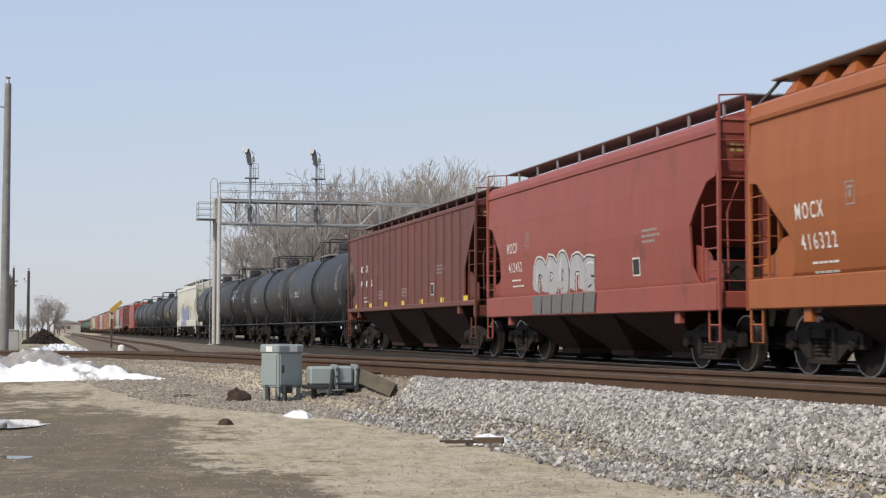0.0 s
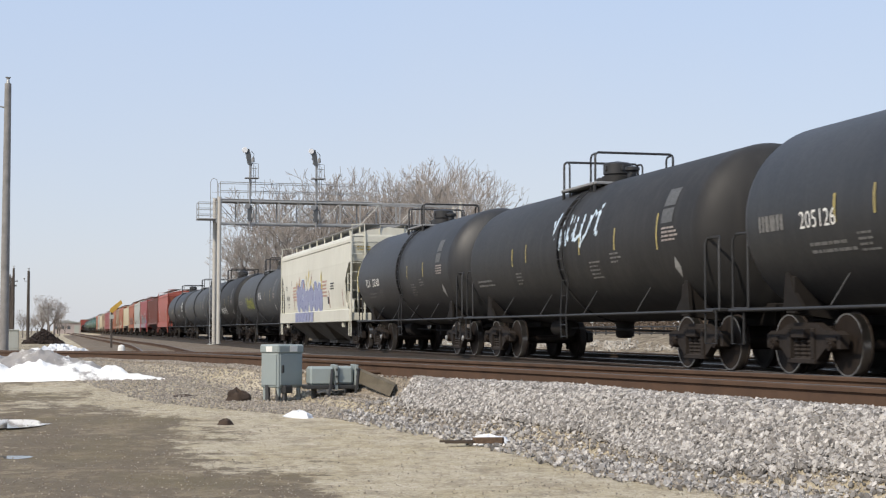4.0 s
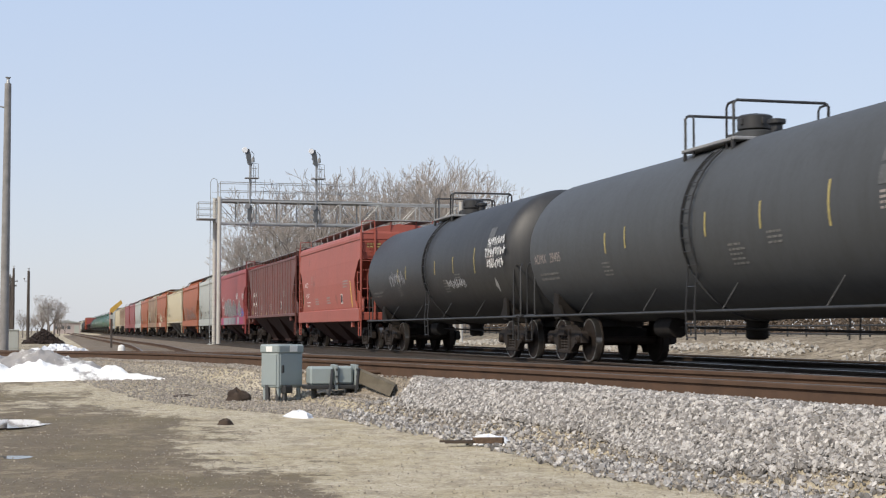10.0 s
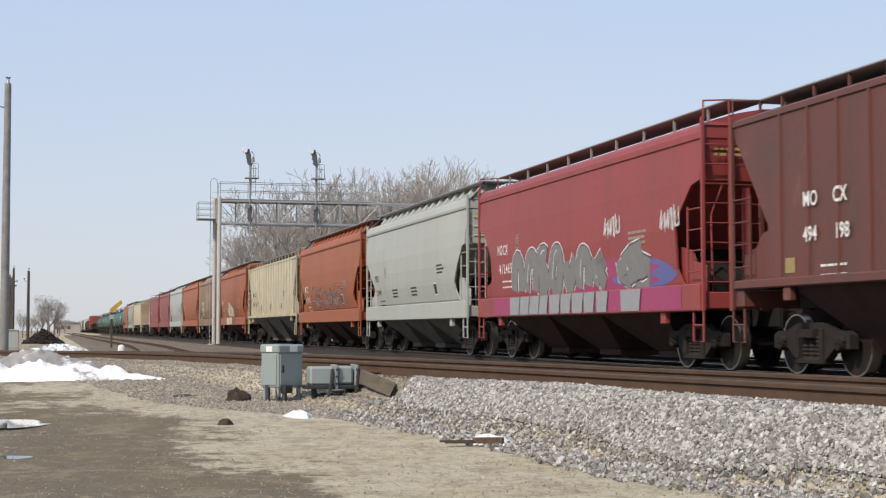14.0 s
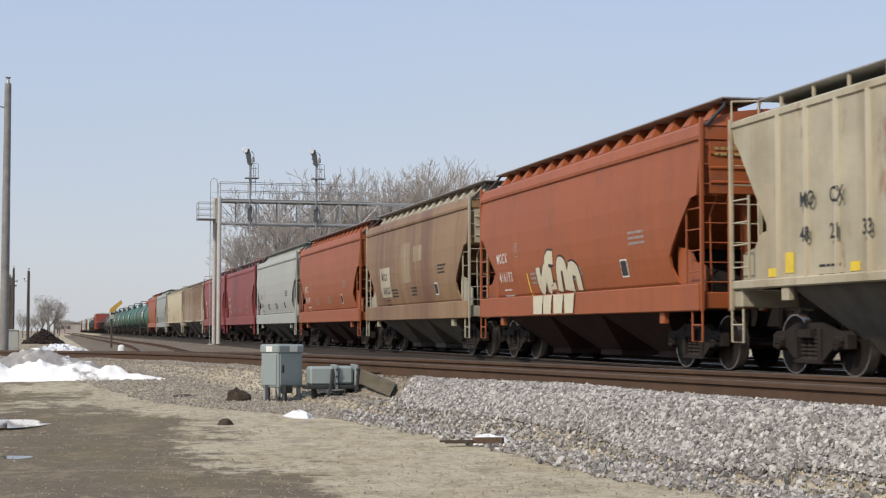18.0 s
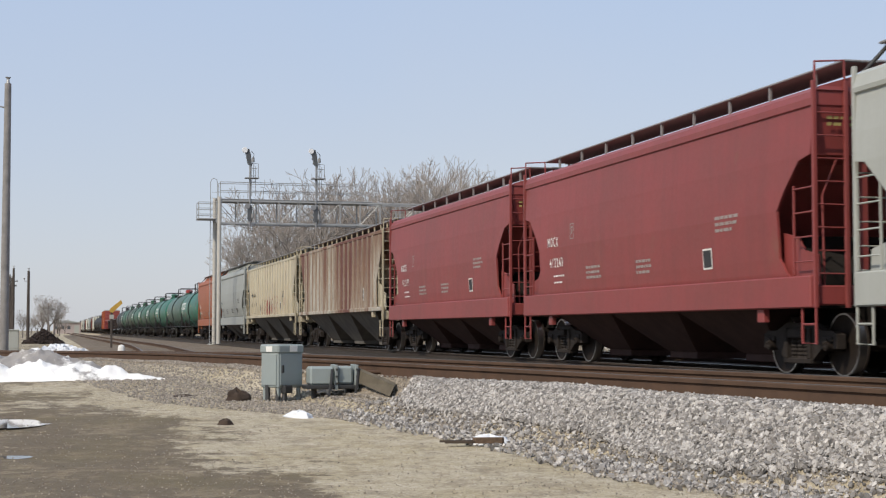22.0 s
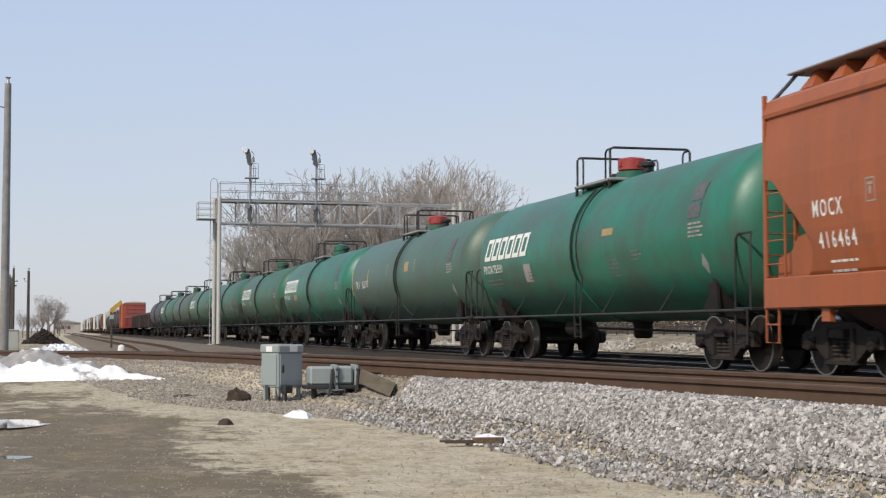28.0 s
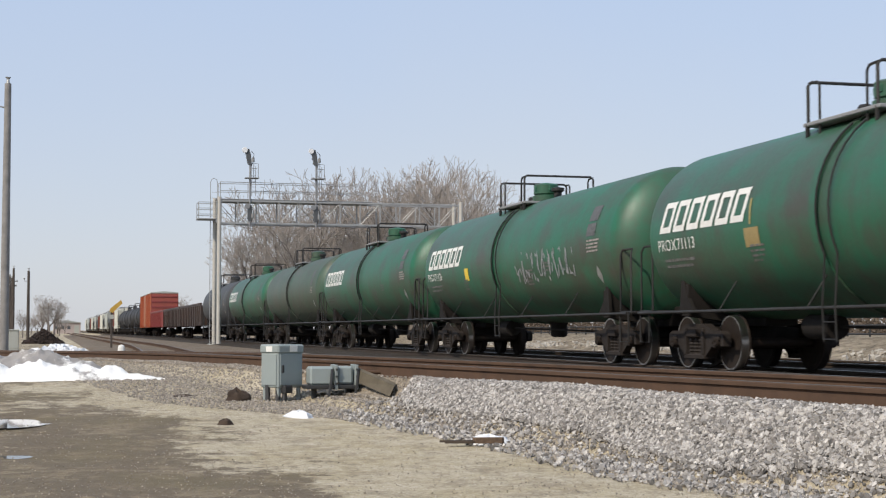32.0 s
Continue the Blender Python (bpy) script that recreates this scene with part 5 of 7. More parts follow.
M["brush"] = plain("dark brush", (0.13, 0.1, 0.075), 0.9, 0.0, 0.5, 1)
M["sign_yellow"] = plain("sun-faded yellow board", (0.55, 0.34, 0.06), 0.6, 0.0, 0.4, 6)
M["signal"] = plain("dark signal housing", (0.09, 0.095, 0.1), 0.5)
# near-white that paints the sun's glare on the top signal heads
M["glare_white"] = plain("white glare disc", (0.8, 0.8, 0.8), 0.4, 0.0, 0.1, 3)
M["silver"] = plain("silver paint", (0.3, 0.3, 0.3), 0.45, 0.3, 0.35, 3)
M["building"] = plain("pinkish far wall", (0.46, 0.39, 0.36), 0.9, 0.0, 0.3, 0.3)


def water_material():
    s = Shader("puddle water", 0.03)
    s.bsdf.inputs["IOR"].default_value = 1.33
    return s.done((0.045, 0.038, 0.03), None, s.noise(5, 2), 0.02, 0.01)


M["water"] = water_material()


def junction_box():
    """Cabinet on four legs with an overhanging lid, two paper labels and cable conduits."""
    t = thing("junction_box", "grey-green trackside junction box on short legs", "electrical box", at=pose(-19.6, 2.88, ground_z(-19.6, 2.88), 0, 0, 33))
    part("cabinet", Geo().box(-0.17, 0.17, -0.21, 0.21, 0.17, 0.62, 0.012), M["cab"], t)
    part("lid", Geo().box(-0.185, 0.185, -0.225, 0.225, 0.61, 0.725, 0.02), M["cab"], t)
    part("door_panel", Geo().box(0.17, 0.182, -0.185, 0.185, 0.2, 0.6, 0.004), M["cab"], t)
    part("side_panel", Geo().box(-0.14, 0.14, -0.222, -0.21, 0.2, 0.6, 0.004), M["cab"], t)
    part("latch", Geo().box(0.182, 0.2, -0.16, -0.13, 0.36, 0.46, 0.004), M["cab_dark"], t)
    part("paper_label", Geo().box(0.186, 0.19, -0.03, 0.1, 0.63, 0.71, 0.001), M["ink_white"], t, "white paper label")
    part("paper_label", Geo().box(-0.05, 0.07, -0.23, -0.226, 0.63, 0.7, 0.001), M["ink_white"], t, "white paper label")
    for x in (-0.13, 0.13):
        for y in (-0.17, 0.17):
            part("leg", Geo().box(x - 0.022, x + 0.022, y - 0.022, y + 0.022, -0.1, 0.18, 0.005), M["cab"], t)
    for k, (x, y) in enumerate(((0.16, -0.1), (0.1, -0.16), (-0.05, -0.2))):
        part("conduit", Geo().tube([(x, y, 0.2), (x + 0.02, y - 0.01, 0.08), (x + 0.05, y - 0.05, -0.08)], 0.03, 8), M["cab_dark"], t, "black cable conduit", smooth=60)
    part("gland_box", Geo().box(0.1, 0.24, -0.15, -0.02, 0.1, 0.2, 0.01), M["cab_dark"], t)
    return t


def switch_machine():
    """Two low grey housings with bolted flanges, a sloping muddy cover and the rods to the rails."""
    X, Y = -19.3, 3.18
    t = thing("switch_machine", "low grey switch machine with muddy cover and rods", "switch machine", at=(X, Y, ground_z(X, Y)))
    z = 0.50 - ground_z(X, Y)
    part("housing", Geo().box(-0.2, 0.14, 0.0, 0.31, z, z + 0.235, 0.025), M["cab"], t)
    part("housing", Geo().box(-0.2, 0.12, 0.36, 0.56, z + 0.01, z + 0.24, 0.025), M["cab"], t)
    part("base_plate", Geo().box(-0.24, 0.16, -0.05, 0.62, z - 0.05, z, 0.01), M["cab_dark"], t)
    for y in (0.335, 0.6):
        f = part("flange", Geo().box(-0.18, 0.17, y - 0.02, y + 0.02, z - 0.06, z + 0.26, 0.006), M["cab"], t)
        for k in range(3):
            part("bolt", Geo().tube([(0.17, y, z + 0.02 + k * 0.09), (0.19, y, z + 0.02 + k * 0.09)], 0.016, 6), M["cab_dark"], f)
    for y in (0.05, 0.5):
        part("foot", Geo().box(-0.1, 0.0, y, y + 0.06, -0.1, z - 0.04, 0.01), M["cab_dark"], t)
    g = Geo().loft([[(0.0, 0.6, z + 0.09), (0.12, 0.6, z + 0.04), (0.12, 0.63, z + 0.19), (0.0, 0.65, z + 0.22)],
                    [(1.15, 0.8, z - 0.09), (1.3, 0.78, z - 0.1), (1.3, 0.84, z + 0.03), (1.15, 0.89, z + 0.06)]])
    part("cover_plank", g, M["plank"], t, "muddy brown sloping cover")
    for k, (y0, y1, zz) in enumerate(((0.7, 1.9, 0.17), (0.95, 2.0, 0.12), (1.1, 1.75, 0.2))):
        part("throw_rod", Geo().tube([(0.25 + 0.2 * k, y0, z + zz), (0.35 + 0.2 * k, (y0 + y1) / 2, z + zz - 0.02), (0.45 + 0.2 * k, y1, z + zz - 0.04)], 0.024, 8), M["rail_side"], t, smooth=60)
    part("lock_rod", Geo().tube([(0.5, 0.95, z + 0.18), (0.55, 1.05, z + 0.22), (0.62, 1.25, z + 0.2), (0.8, 1.35, z + 0.15)], 0.02, 8), M["galv"], t, "bright bent rod", smooth=60)
    part("crank", Geo().box(0.3, 0.5, 1.32, 1.42, z + 0.04, z + 0.12, 0.02), M["rail_dark"], t)
    part("crank", Geo().box(0.62, 0.75, 1.5, 1.66, z + 0.05, z + 0.15, 0.02), M["rail_dark"], t)
    for k in range(2):
        part("conduit", Geo().tube([(0.16, 0.28 + 0.34 * k, z + 0.2), (0.2, 0.26 + 0.34 * k, z + 0.05), (0.25, 0.2 + 0.34 * k, -0.06)], 0.018, 6), M["cab_dark"], t, "black cable conduit")
    return t


junction_box()
switch_machine()


def lump(name, label, category, at, size, mat, seed, kind=""):
    """An uneven low lump of earth, stone or snow."""
    g = Geo()
    n, m = 20, 7
    verts = []
    for j in range(m):
        a = j / (m - 1) * math.pi / 2
        for k in range(n):
            b = k * math.tau / n
            q = 1 + 0.3 * noise.noise((math.cos(b) * 1.3 + seed, math.sin(b) * 1.3, j * 0.35)) + 0.22 * noise.noise((math.cos(b) * 4 + seed, math.sin(b) * 4, j * 0.8))
            verts.append((size[0] * math.cos(a) * math.cos(b) * q, size[1] * math.cos(a) * math.sin(b) * q, size[2] * math.sin(a) * q - 0.02))
    faces = [(j * n + k, j * n + (k + 1) % n, (j + 1) * n + (k + 1) % n, (j + 1) * n + k) for j in range(m - 1) for k in range(n)]
    ob = part(name, g.add(verts, faces), mat, smooth=40)
    x, y = at
    ob.matrix_basis = pose(x, y, ground_z(x, y) + 0.005, 0, 0, seed * 40 if seed < 20 else 80 + seed * 7 % 20)
    return tagged(ob, label, category, kind=kind)


lump("earth_clod", "dark brown clod of earth on the gravel", "clod", (-19.6, 2.3), (0.13, 0.2, 0.16), M["clod"], 1)
lump("earth_clod", "small dark clod at the edge of the lot", "clod", (-16.2, 1.78), (0.09, 0.09, 0.07), M["clod"], 2)
lump("earth_clod", "low dark hump of wet earth", "clod", (-20.6, 1.72), (0.2, 0.26, 0.035), M["clod"], 6)
lump("snow_patch", "small flat patch of melting snow", "snow", (-17.0, 2.7), (0.12, 0.21, 0.09), M["snow"], 3)
lump("snow_patch", "small snow patch lying on a broken board", "snow", (-13.45, 3.9), (0.1, 0.19, 0.1), M["snow"], 4)


M["rot"] = plain("rotten brown wood", (0.2, 0.135, 0.09), 0.9, 0.0, 0.8, 14, (0.07, 0.05, 0.038))


def broken_board():
    t = thing("broken_board", "rotten broken board lying on the grit", "board", at=pose(-13.3, 3.7, ground_z(-13.3, 3.7) + 0.03, 0, 0, 82))
    part("plank", Geo().prism([(0.02, -0.05), (0.26, -0.045), (0.29, 0.02), (0.24, 0.05), (0.1, 0.035), (0.0, 0.05)], "z", 0.0, 0.05), M["rot"], t)
    part("splinter", Geo().prism([(-0.26, -0.02), (0.05, -0.035), (0.05, 0.015), (-0.25, 0.0)], "z", 0.0, 0.022), M["tie"], t)
    part("splinter", Geo().prism([(-0.3, 0.05), (0.0, 0.03), (0.02, 0.08)], "z", 0.005, 0.025), M["tie"], t)


broken_board()


def snow_bank():
    """A ploughed ridge of old snow with dirt in its crest."""
    def f(u, v):
        h = 0.0
        for cu, cv, su, sv, hh in ((-3.2, 0.0, 1.1, 0.6, 0.25), (-2.2, 0.0, 1.0, 0.55, 0.26), (-1.2, 0.0, 0.9, 0.55, 0.25), (-0.3, 0.0, 0.8, 0.5, 0.25), (0.5, 0.0, 0.75, 0.5, 0.24), (1.1, -0.05, 0.6, 0.45, 0.22),
                                   (1.6, -0.1, 0.5, 0.4, 0.17), (2.0, -0.15, 0.45, 0.35, 0.11), (2.3, -0.2, 0.35, 0.25, 0.06), (0.5, 2.1, 1.0, 0.8, 0.32), (-0.5, 2.3, 1.0, 0.8, 0.3), (-1.6, 2.2, 1.0, 0.8, 0.24), (1.15, 1.7, 0.6, 0.6, 0.2)):
            h = max(h, hh * (1 - smooth01(math.hypot((u - cu) / su / 1.5, (v - cv) / sv / 1.5))))
        return 1.35 * h * (1 + 0.22 * noise.noise((u * 2.1, v * 2.1, 2))) + min(h * 4, 1) * (0.08 * noise.noise((u * 3.2, v * 3.2, 1)) + 0.07 * noise.noise((u * 8, v * 8, 4)) + 0.04 * noise.noise((u * 19, v * 19, 6))) - 0.05
    us, vs = graded([(-4.2, 3.0, 0.05)]), graded([(-1.2, 3.4, 0.05)])
    g = Geo()
    verts = []
    for v in vs:
        for u in us:
            x, y = -24.5 - v, -0.75 + u
            verts.append((x, y, ground_z(x, y) + f(u, v)))
    n = len(us)
    faces = [(j * n + i, (j + 1) * n + i, (j + 1) * n + i + 1, j * n + i + 1) for j in range(len(vs) - 1) for i in range(n - 1)]
    s = Shader("ploughed snow", 0.55)
    sep = s.nt.nodes.new("ShaderNodeSeparateXYZ")
    s.nt.links.new(s.co.outputs["Object"], sep.inputs[0])
    dirt = s.ramp(s.math("ADD", s.noise(1.6, 8, 0.75), s.math("MULTIPLY", s.ramp(sep.outputs[0], -25.0, -25.8), 0.2)), 0.56, 0.66)
    mat = s.done(s.mix(dirt, (0.93, 0.9, 0.85), (0.3, 0.275, 0.25)), None, s.noise(7, 4), 0.4, 0.05)
    ob = part("snow_bank", g.add(verts, faces), mat, smooth=60)
    return tagged(ob, "ploughed bank of old snow with dirty crest", "snow bank")


snow_bank()


def puddle(x, y, r, level):
    n = 30
    pts = []
    for k in range(n):
        t = k * math.tau / n
        q = 1.35 + 0.2 * noise.noise((math.cos(t) * 1.5, math.sin(t) * 1.5, x))
        pts.append((x + r * q * math.cos(t) / 0.55, y + r * q * math.sin(t), level - 0.012))
    ob = part("puddle", Geo().add(pts, [tuple(range(n))]), M["water"])
    return tagged(ob, "shallow puddle of melt water", "puddle", kind="structure")


for hollow in HOLLOWS:
    puddle(*hollow)


# ---- the signal bridge across the main tracks ----
def signal_bridge():
    BX, Y0, Y1, Z0, Z1 = -88.6, 9.1, 23.6, 7.42, 8.72
    t = thing("signal_bridge", "galvanised steel signal bridge over the main tracks", "signal bridge", at=(BX, 0, 0))
    for y in (Y0, Y1):
        for x in (-0.55, 0.55):
            part("column", Geo().tube([(x, y + 0.15 * (x > 0), 0.15), (x, y + 0.15 * (x > 0), Z1 + 0.22)], 0.12, 14), M["column"], t, smooth=40)
            part("footing", Geo().box(x - 0.35, x + 0.35, y - 0.35, y + 0.35, 0.1, 0.42, 0.03), M["grey"], t)
    for x in (-0.55, 0.55):
        for z in (Z0, Z1):
            part("chord", Geo().box(x - 0.055, x + 0.055, Y0, Y1, z - 0.055, z + 0.055, 0.01), M["galv"], t)
        n = 12
        for k in range(n + 1):
            y = Y0 + (Y1 - Y0) * k / n
            part("upright", Geo().box(x - 0.04, x + 0.04, y - 0.035, y + 0.035, Z0, Z1, 0.006), M["galv"], t)
            if k < n:
                y2 = Y0 + (Y1 - Y0) * (k + 1) / n
                a, b = ((y, Z0), (y2, Z1)) if k % 2 else ((y, Z1), (y2, Z0))
                part("diagonal", Geo().tube([(x, *a), (x, *b)], 0.024, 6), M["galv"], t)
    for k in range(13):
        y = Y0 + (Y1 - Y0) * k / 12
        part("cross_tie", Geo().box(-0.55, 0.55, y - 0.03, y + 0.03, Z0 - 0.03, Z0 + 0.03, 0.006), M["galv"], t)
    part("walkway", Geo().box(-0.5, 0.5, Y0, Y0 + 9.2, Z1 + 0.08, Z1 + 0.13), M["grate"], t)
    for x in (-0.5, 0.5):
        for z in (Z1 + 0.6, Z1 + 1.1):
            part("handrail", Geo().tube([(x, Y0 + 0.2, z), (x, Y0 + 8.8, z)], 0.022, 6), M["galv"], t)
        for k in range(6):
            y = Y0 + 0.2 + 8.6 * k / 5
            part("handrail_post", Geo().tube([(x, y, Z1 + 0.1), (x, y, Z1 + 1.1)], 0.022, 6), M["galv"], t)
    part("platform", Geo().box(-0.6, 0.6, Y0 - 1.1, Y0, Z0 + 0.2, Z0 + 0.26), M["grate"], t)
    for z in (0.5, 0.85, 1.2):
        part("cage_rail", Geo().tube([(0.6, Y0, Z0 + z), (0.6, Y0 - 1.05, Z0 + z), (-0.6, Y0 - 1.05, Z0 + z), (-0.6, Y0, Z0 + z)], 0.022, 6), M["galv"], t)
    for x in (-0.6, 0.6):
        part("cage_post", Geo().tube([(x, Y0 - 1.05, Z0 + 0.2), (x, Y0 - 1.05, Z0 + 1.2)], 0.022, 6), M["galv"], t)
    g = Geo()
    for y in (-0.2, 0.2):
        g.tube([(0.0, Y0 - 0.12 + y, 0.3), (0.0, Y0 - 0.12 + y, Z1 + 1.1)], 0.02, 6)
    lad = part("ladder", g, M["galv"], t)
    for k in range(26):
        part("rung", shared("bridge_rung", "rung", lambda: Geo().tube([(0.0, Y0 - 0.32, 0), (0.0, Y0 + 0.08, 0)], 0.012, 5), M["galv"]), None, lad, at=(0, 0, 0.5 + k * 0.35))
    part("ladder_hoop", Geo().tube([(0.0, Y0 - 0.32, Z1 + 1.1), (0.0, Y0 - 0.27, Z1 + 1.27), (0.0, Y0 - 0.12, Z1 + 1.35), (0.0, Y0 + 0.03, Z1 + 1.27), (0.0, Y0 + 0.08, Z1 + 1.1)], 0.02, 6), M["galv"], t)
    return t


def signal_mast(y, top):
    """A mast on the bridge: two heads seen from behind, with hoods, a ladder, a railed step and cable loops."""
    t = thing("signal", "railway colour-light signal seen from behind", "railway signal", "signals on the bridge", at=(-88.6, y, 0))
    part("mast", Geo().tube([(0.62, 0, 7.2), (0.62, 0, top - 0.3)], 0.055, 10), M["silver"], t, smooth=40)
    for z, d in ((top - 0.42, -0.16), (8.05, 0.0)):
        h = part("signal_head", Geo().loft([[(0.5, d * f - 0.12 * w, z + v), (0.7, d * f - 0.12 * w, z + v), (0.7, d * f + 0.12 * w, z + v), (0.5, d * f + 0.12 * w, z + v)]
                                            for v, w, f in ((-0.5, 0.7, 0.0), (-0.3, 1.0, 0.3), (0.2, 1.1, 0.8), (0.44, 0.8, 1.0))]), M["signal"], t)
        for k, dz in enumerate((0.28, 0.0, -0.28)):
            part("hood", Geo().turn([(0.0, 0.09), (0.2, 0.11), (0.55, 0.11), (0.53, 0.09)], "x", 14, (-0.05, d * (0.9 - 0.4 * k), z + dz)), M["signal"], h, smooth=40)
        # disc at the head's top left; on the upper head its white is painted glare
        part("back_plate", Geo().turn([(0.73, 0.02), (0.73, 0.16), (0.76, 0.15)], "x", 16, (0, d - 0.16, z + 0.36)), M["glare_white"] if d else M["silver"], h, "round disc, white for glare on the top head", smooth=40)
        part("junction_can", Geo().turn([(-0.12, 0.09), (0.12, 0.09), (0.16, 0.03)], "z", 10, (0.72, 0.16, z - 0.2)), M["silver"], h, smooth=40)
        part("cable_loop", Geo().tube([(0.72, 0.05, z + 0.3), (0.78, 0.2, z + 0.12), (0.76, 0.16, z - 0.3), (0.68, 0.05, z - 0.62)], 0.018, 6), M["cab_dark"], h, smooth=60)
    part("step", Geo().box(0.4, 1.0, -0.3, 0.5, top - 1.72, top - 1.67), M["grate"], t)
    for q in (0.47, 0.2):
        part("grab_frame", Geo().tube([(0.7, q, top - 1.7), (0.7, q, top - 0.85), (0.7, 0.06, top - 0.8)], 0.018, 6), M["silver"], t)
    part("bracket_arm", Geo().tube([(0.65, 0, top - 1.1), (0.65, 0.42, top - 1.12)], 0.022, 6), M["silver"], t)
    g = Geo().tube([(0.8, 0.06, 9.0), (0.8, 0.06, top - 1.0)], 0.016, 6).tube([(0.8, 0.3, 9.0), (0.8, 0.3, top - 1.0)], 0.016, 6)
    for k in range(5):
        g.tube([(0.8, 0.06, 9.2 + k * 0.33), (0.8, 0.3, 9.2 + k * 0.33)], 0.012, 5)
    part("ladder", g, M["silver"], t)
    return t


signal_bridge()
signal_mast(11.0, 11.75)
signal_mast(14.9, 11.8)


# ---- poles, sign and far things on the left ----
def wooden_pole(x, y, height, r, mat, label, arm=None):
    t = thing("utility_pole", label, "pole", "line poles", at=(x, y, ground_z(x, y) - 0.1))
    part("pole", Geo().tube([(0, 0, 0), (0.0, 0, height * 0.5), (0, 0, height)], r, 12, True, [r, r * 0.88, r * 0.72]), mat, t, smooth=40)
    part("pole_cap", Geo().tube([(0, 0, height), (0, 0, height + 0.14), (0, 0, height + 0.2)], 0.03, 8, True, [0.06, 0.04, 0.09]), M["galv"], t, smooth=40)
    if arm:
        part("crossarm", Geo().box(-0.06, 0.06, -arm, arm, height - 0.9, height - 0.78), mat, t)
        for q in (-1, -0.5, 0.5, 1):
            part("insulator", Geo().turn([(0, 0.03), (0.06, 0.05), (0.12, 0.03)], "z", 8, (0, q * arm * 0.9, height - 0.78)), M["galv"], t)
    else:
        part("bracket", Geo().tube([(0, -0.1, height - 0.75), (0, -0.3, height - 0.72), (0, -0.3, height - 0.6)], 0.025, 6), M["galv"], t)
        part("insulator", Geo().turn([(0, 0.03), (0.06, 0.06), (0.12, 0.03)], "z", 8, (0, -0.3, height - 0.6)), M["galv"], t)
    return t


wooden_pole(-48.9, -1.47, 8.62, 0.14, M["pole"], "tall weathered wooden utility pole")
wooden_pole(-62, -2.3, 7.9, 0.13, M["pole"], "slender grey pole behind the tall pole")
wooden_pole(-112, -1.75, 5.2, 0.12, M["pole_dark"], "short dark line pole beside the track", None)
wooden_pole(-135, -3.35, 6.3, 0.13, M["pole_dark"], "dark line pole farther off", None)
wooden_pole(-170, -4.4, 6.6, 0.13, M["pole_dark"], "dark line pole farther off", 0.5)
wooden_pole(-230, -6.2, 9.0, 0.14, M["pole_dark"], "far line pole with crossarm", 1.1)
wooden_pole(-300, -1.0, 6.0, 0.14, M["pole_dark"], "far line pole with crossarm", 1.1)
wooden_pole(-360, 1.0, 6.5, 0.14, M["pole_dark"], "far line pole with crossarm", 1.1)


def relay_cabinet():
    t = thing("relay_cabinet", "pale metal relay cabinet behind the pole", "cabinet", at=(-66, -1.6, ground_z(-66, -1.6)))
    part("cabinet", Geo().box(-0.3, 0.3, -0.2, 0.2, 0.1, 0.85, 0.02), M["grey"], t)
    part("cap", Geo().box(-0.33, 0.33, -0.23, 0.23, 0.85, 0.9, 0.02), M["grey"], t)
    part("plinth", Geo().box(-0.3, 0.3, -0.2, 0.2, -0.1, 0.1, 0.01), M["grey"], t)


relay_cabinet()


def board_sign():
    t = thing("track_sign", "faded yellow board slanting from the top of a post", "sign", at=(-73.4, 2.67, ground_z(-73.4, 2.67)))
    part("post", Geo().box(-0.04, 0.04, -0.05, 0.05, -0.2, 1.9, 0.01), M["pole_dark"], t)
    part("board", Geo().prism([(-0.1, 1.75), (0.04, 1.7), (0.5, 2.14), (0.42, 2.3), (-0.09, 1.88)], "x", 0.05, 0.09), M["sign_yellow"], t, "faded yellow board")
    part("plate", Geo().box(0.05, 0.075, -0.1, 0.1, 1.4, 1.6, 0.005), M["grey"], t)


board_sign()


def white_marker():
    t = thing("marker_post", "low white rounded marker beside the track", "marker", at=(-62, 2.65, ground_z(-62, 2.65)))
    part("body", Geo().loft([[(0.1 * math.cos(a) * r, 0.14 * math.sin(a) * r, z) for a in [k * math.tau / 12 for k in range(12)]] for z, r in ((-0.1, 1), (0.16, 1), (0.25, 0.8), (0.29, 0.3))]), M["ink_white"], t, smooth=50)
    part("base", Geo().box(-0.16, 0.16, -0.2, 0.2, -0.1, 0.03, 0.01), M["grey"], t)


white_marker()


def heap(name, label, x, y, w, h, count, mat, seed):
    """A heap of rough lumps."""
    def spot(rng):
        a, r = rng.random() * math.tau, rng.random() ** 0.6
        z = h * (1 - r) * rng.random() ** 0.4
        px, py = x + math.cos(a) * r * w * 0.7, y + math.sin(a) * r * w
        return px, py, ground_z(px, py) + z
    return scatter(name, label, count, spot, (0.04, 0.17), mat, seed, "heap")


heap("brush_heap", "dark heap of brush and dirt", -100, -0.6, 1.25, 0.95, 1700, M["heap"], 8)
heap("snow_heap", "low rough heap of snow beside the track", -62, 0.3, 1.0, 0.3, 500, M["snow"], 9)


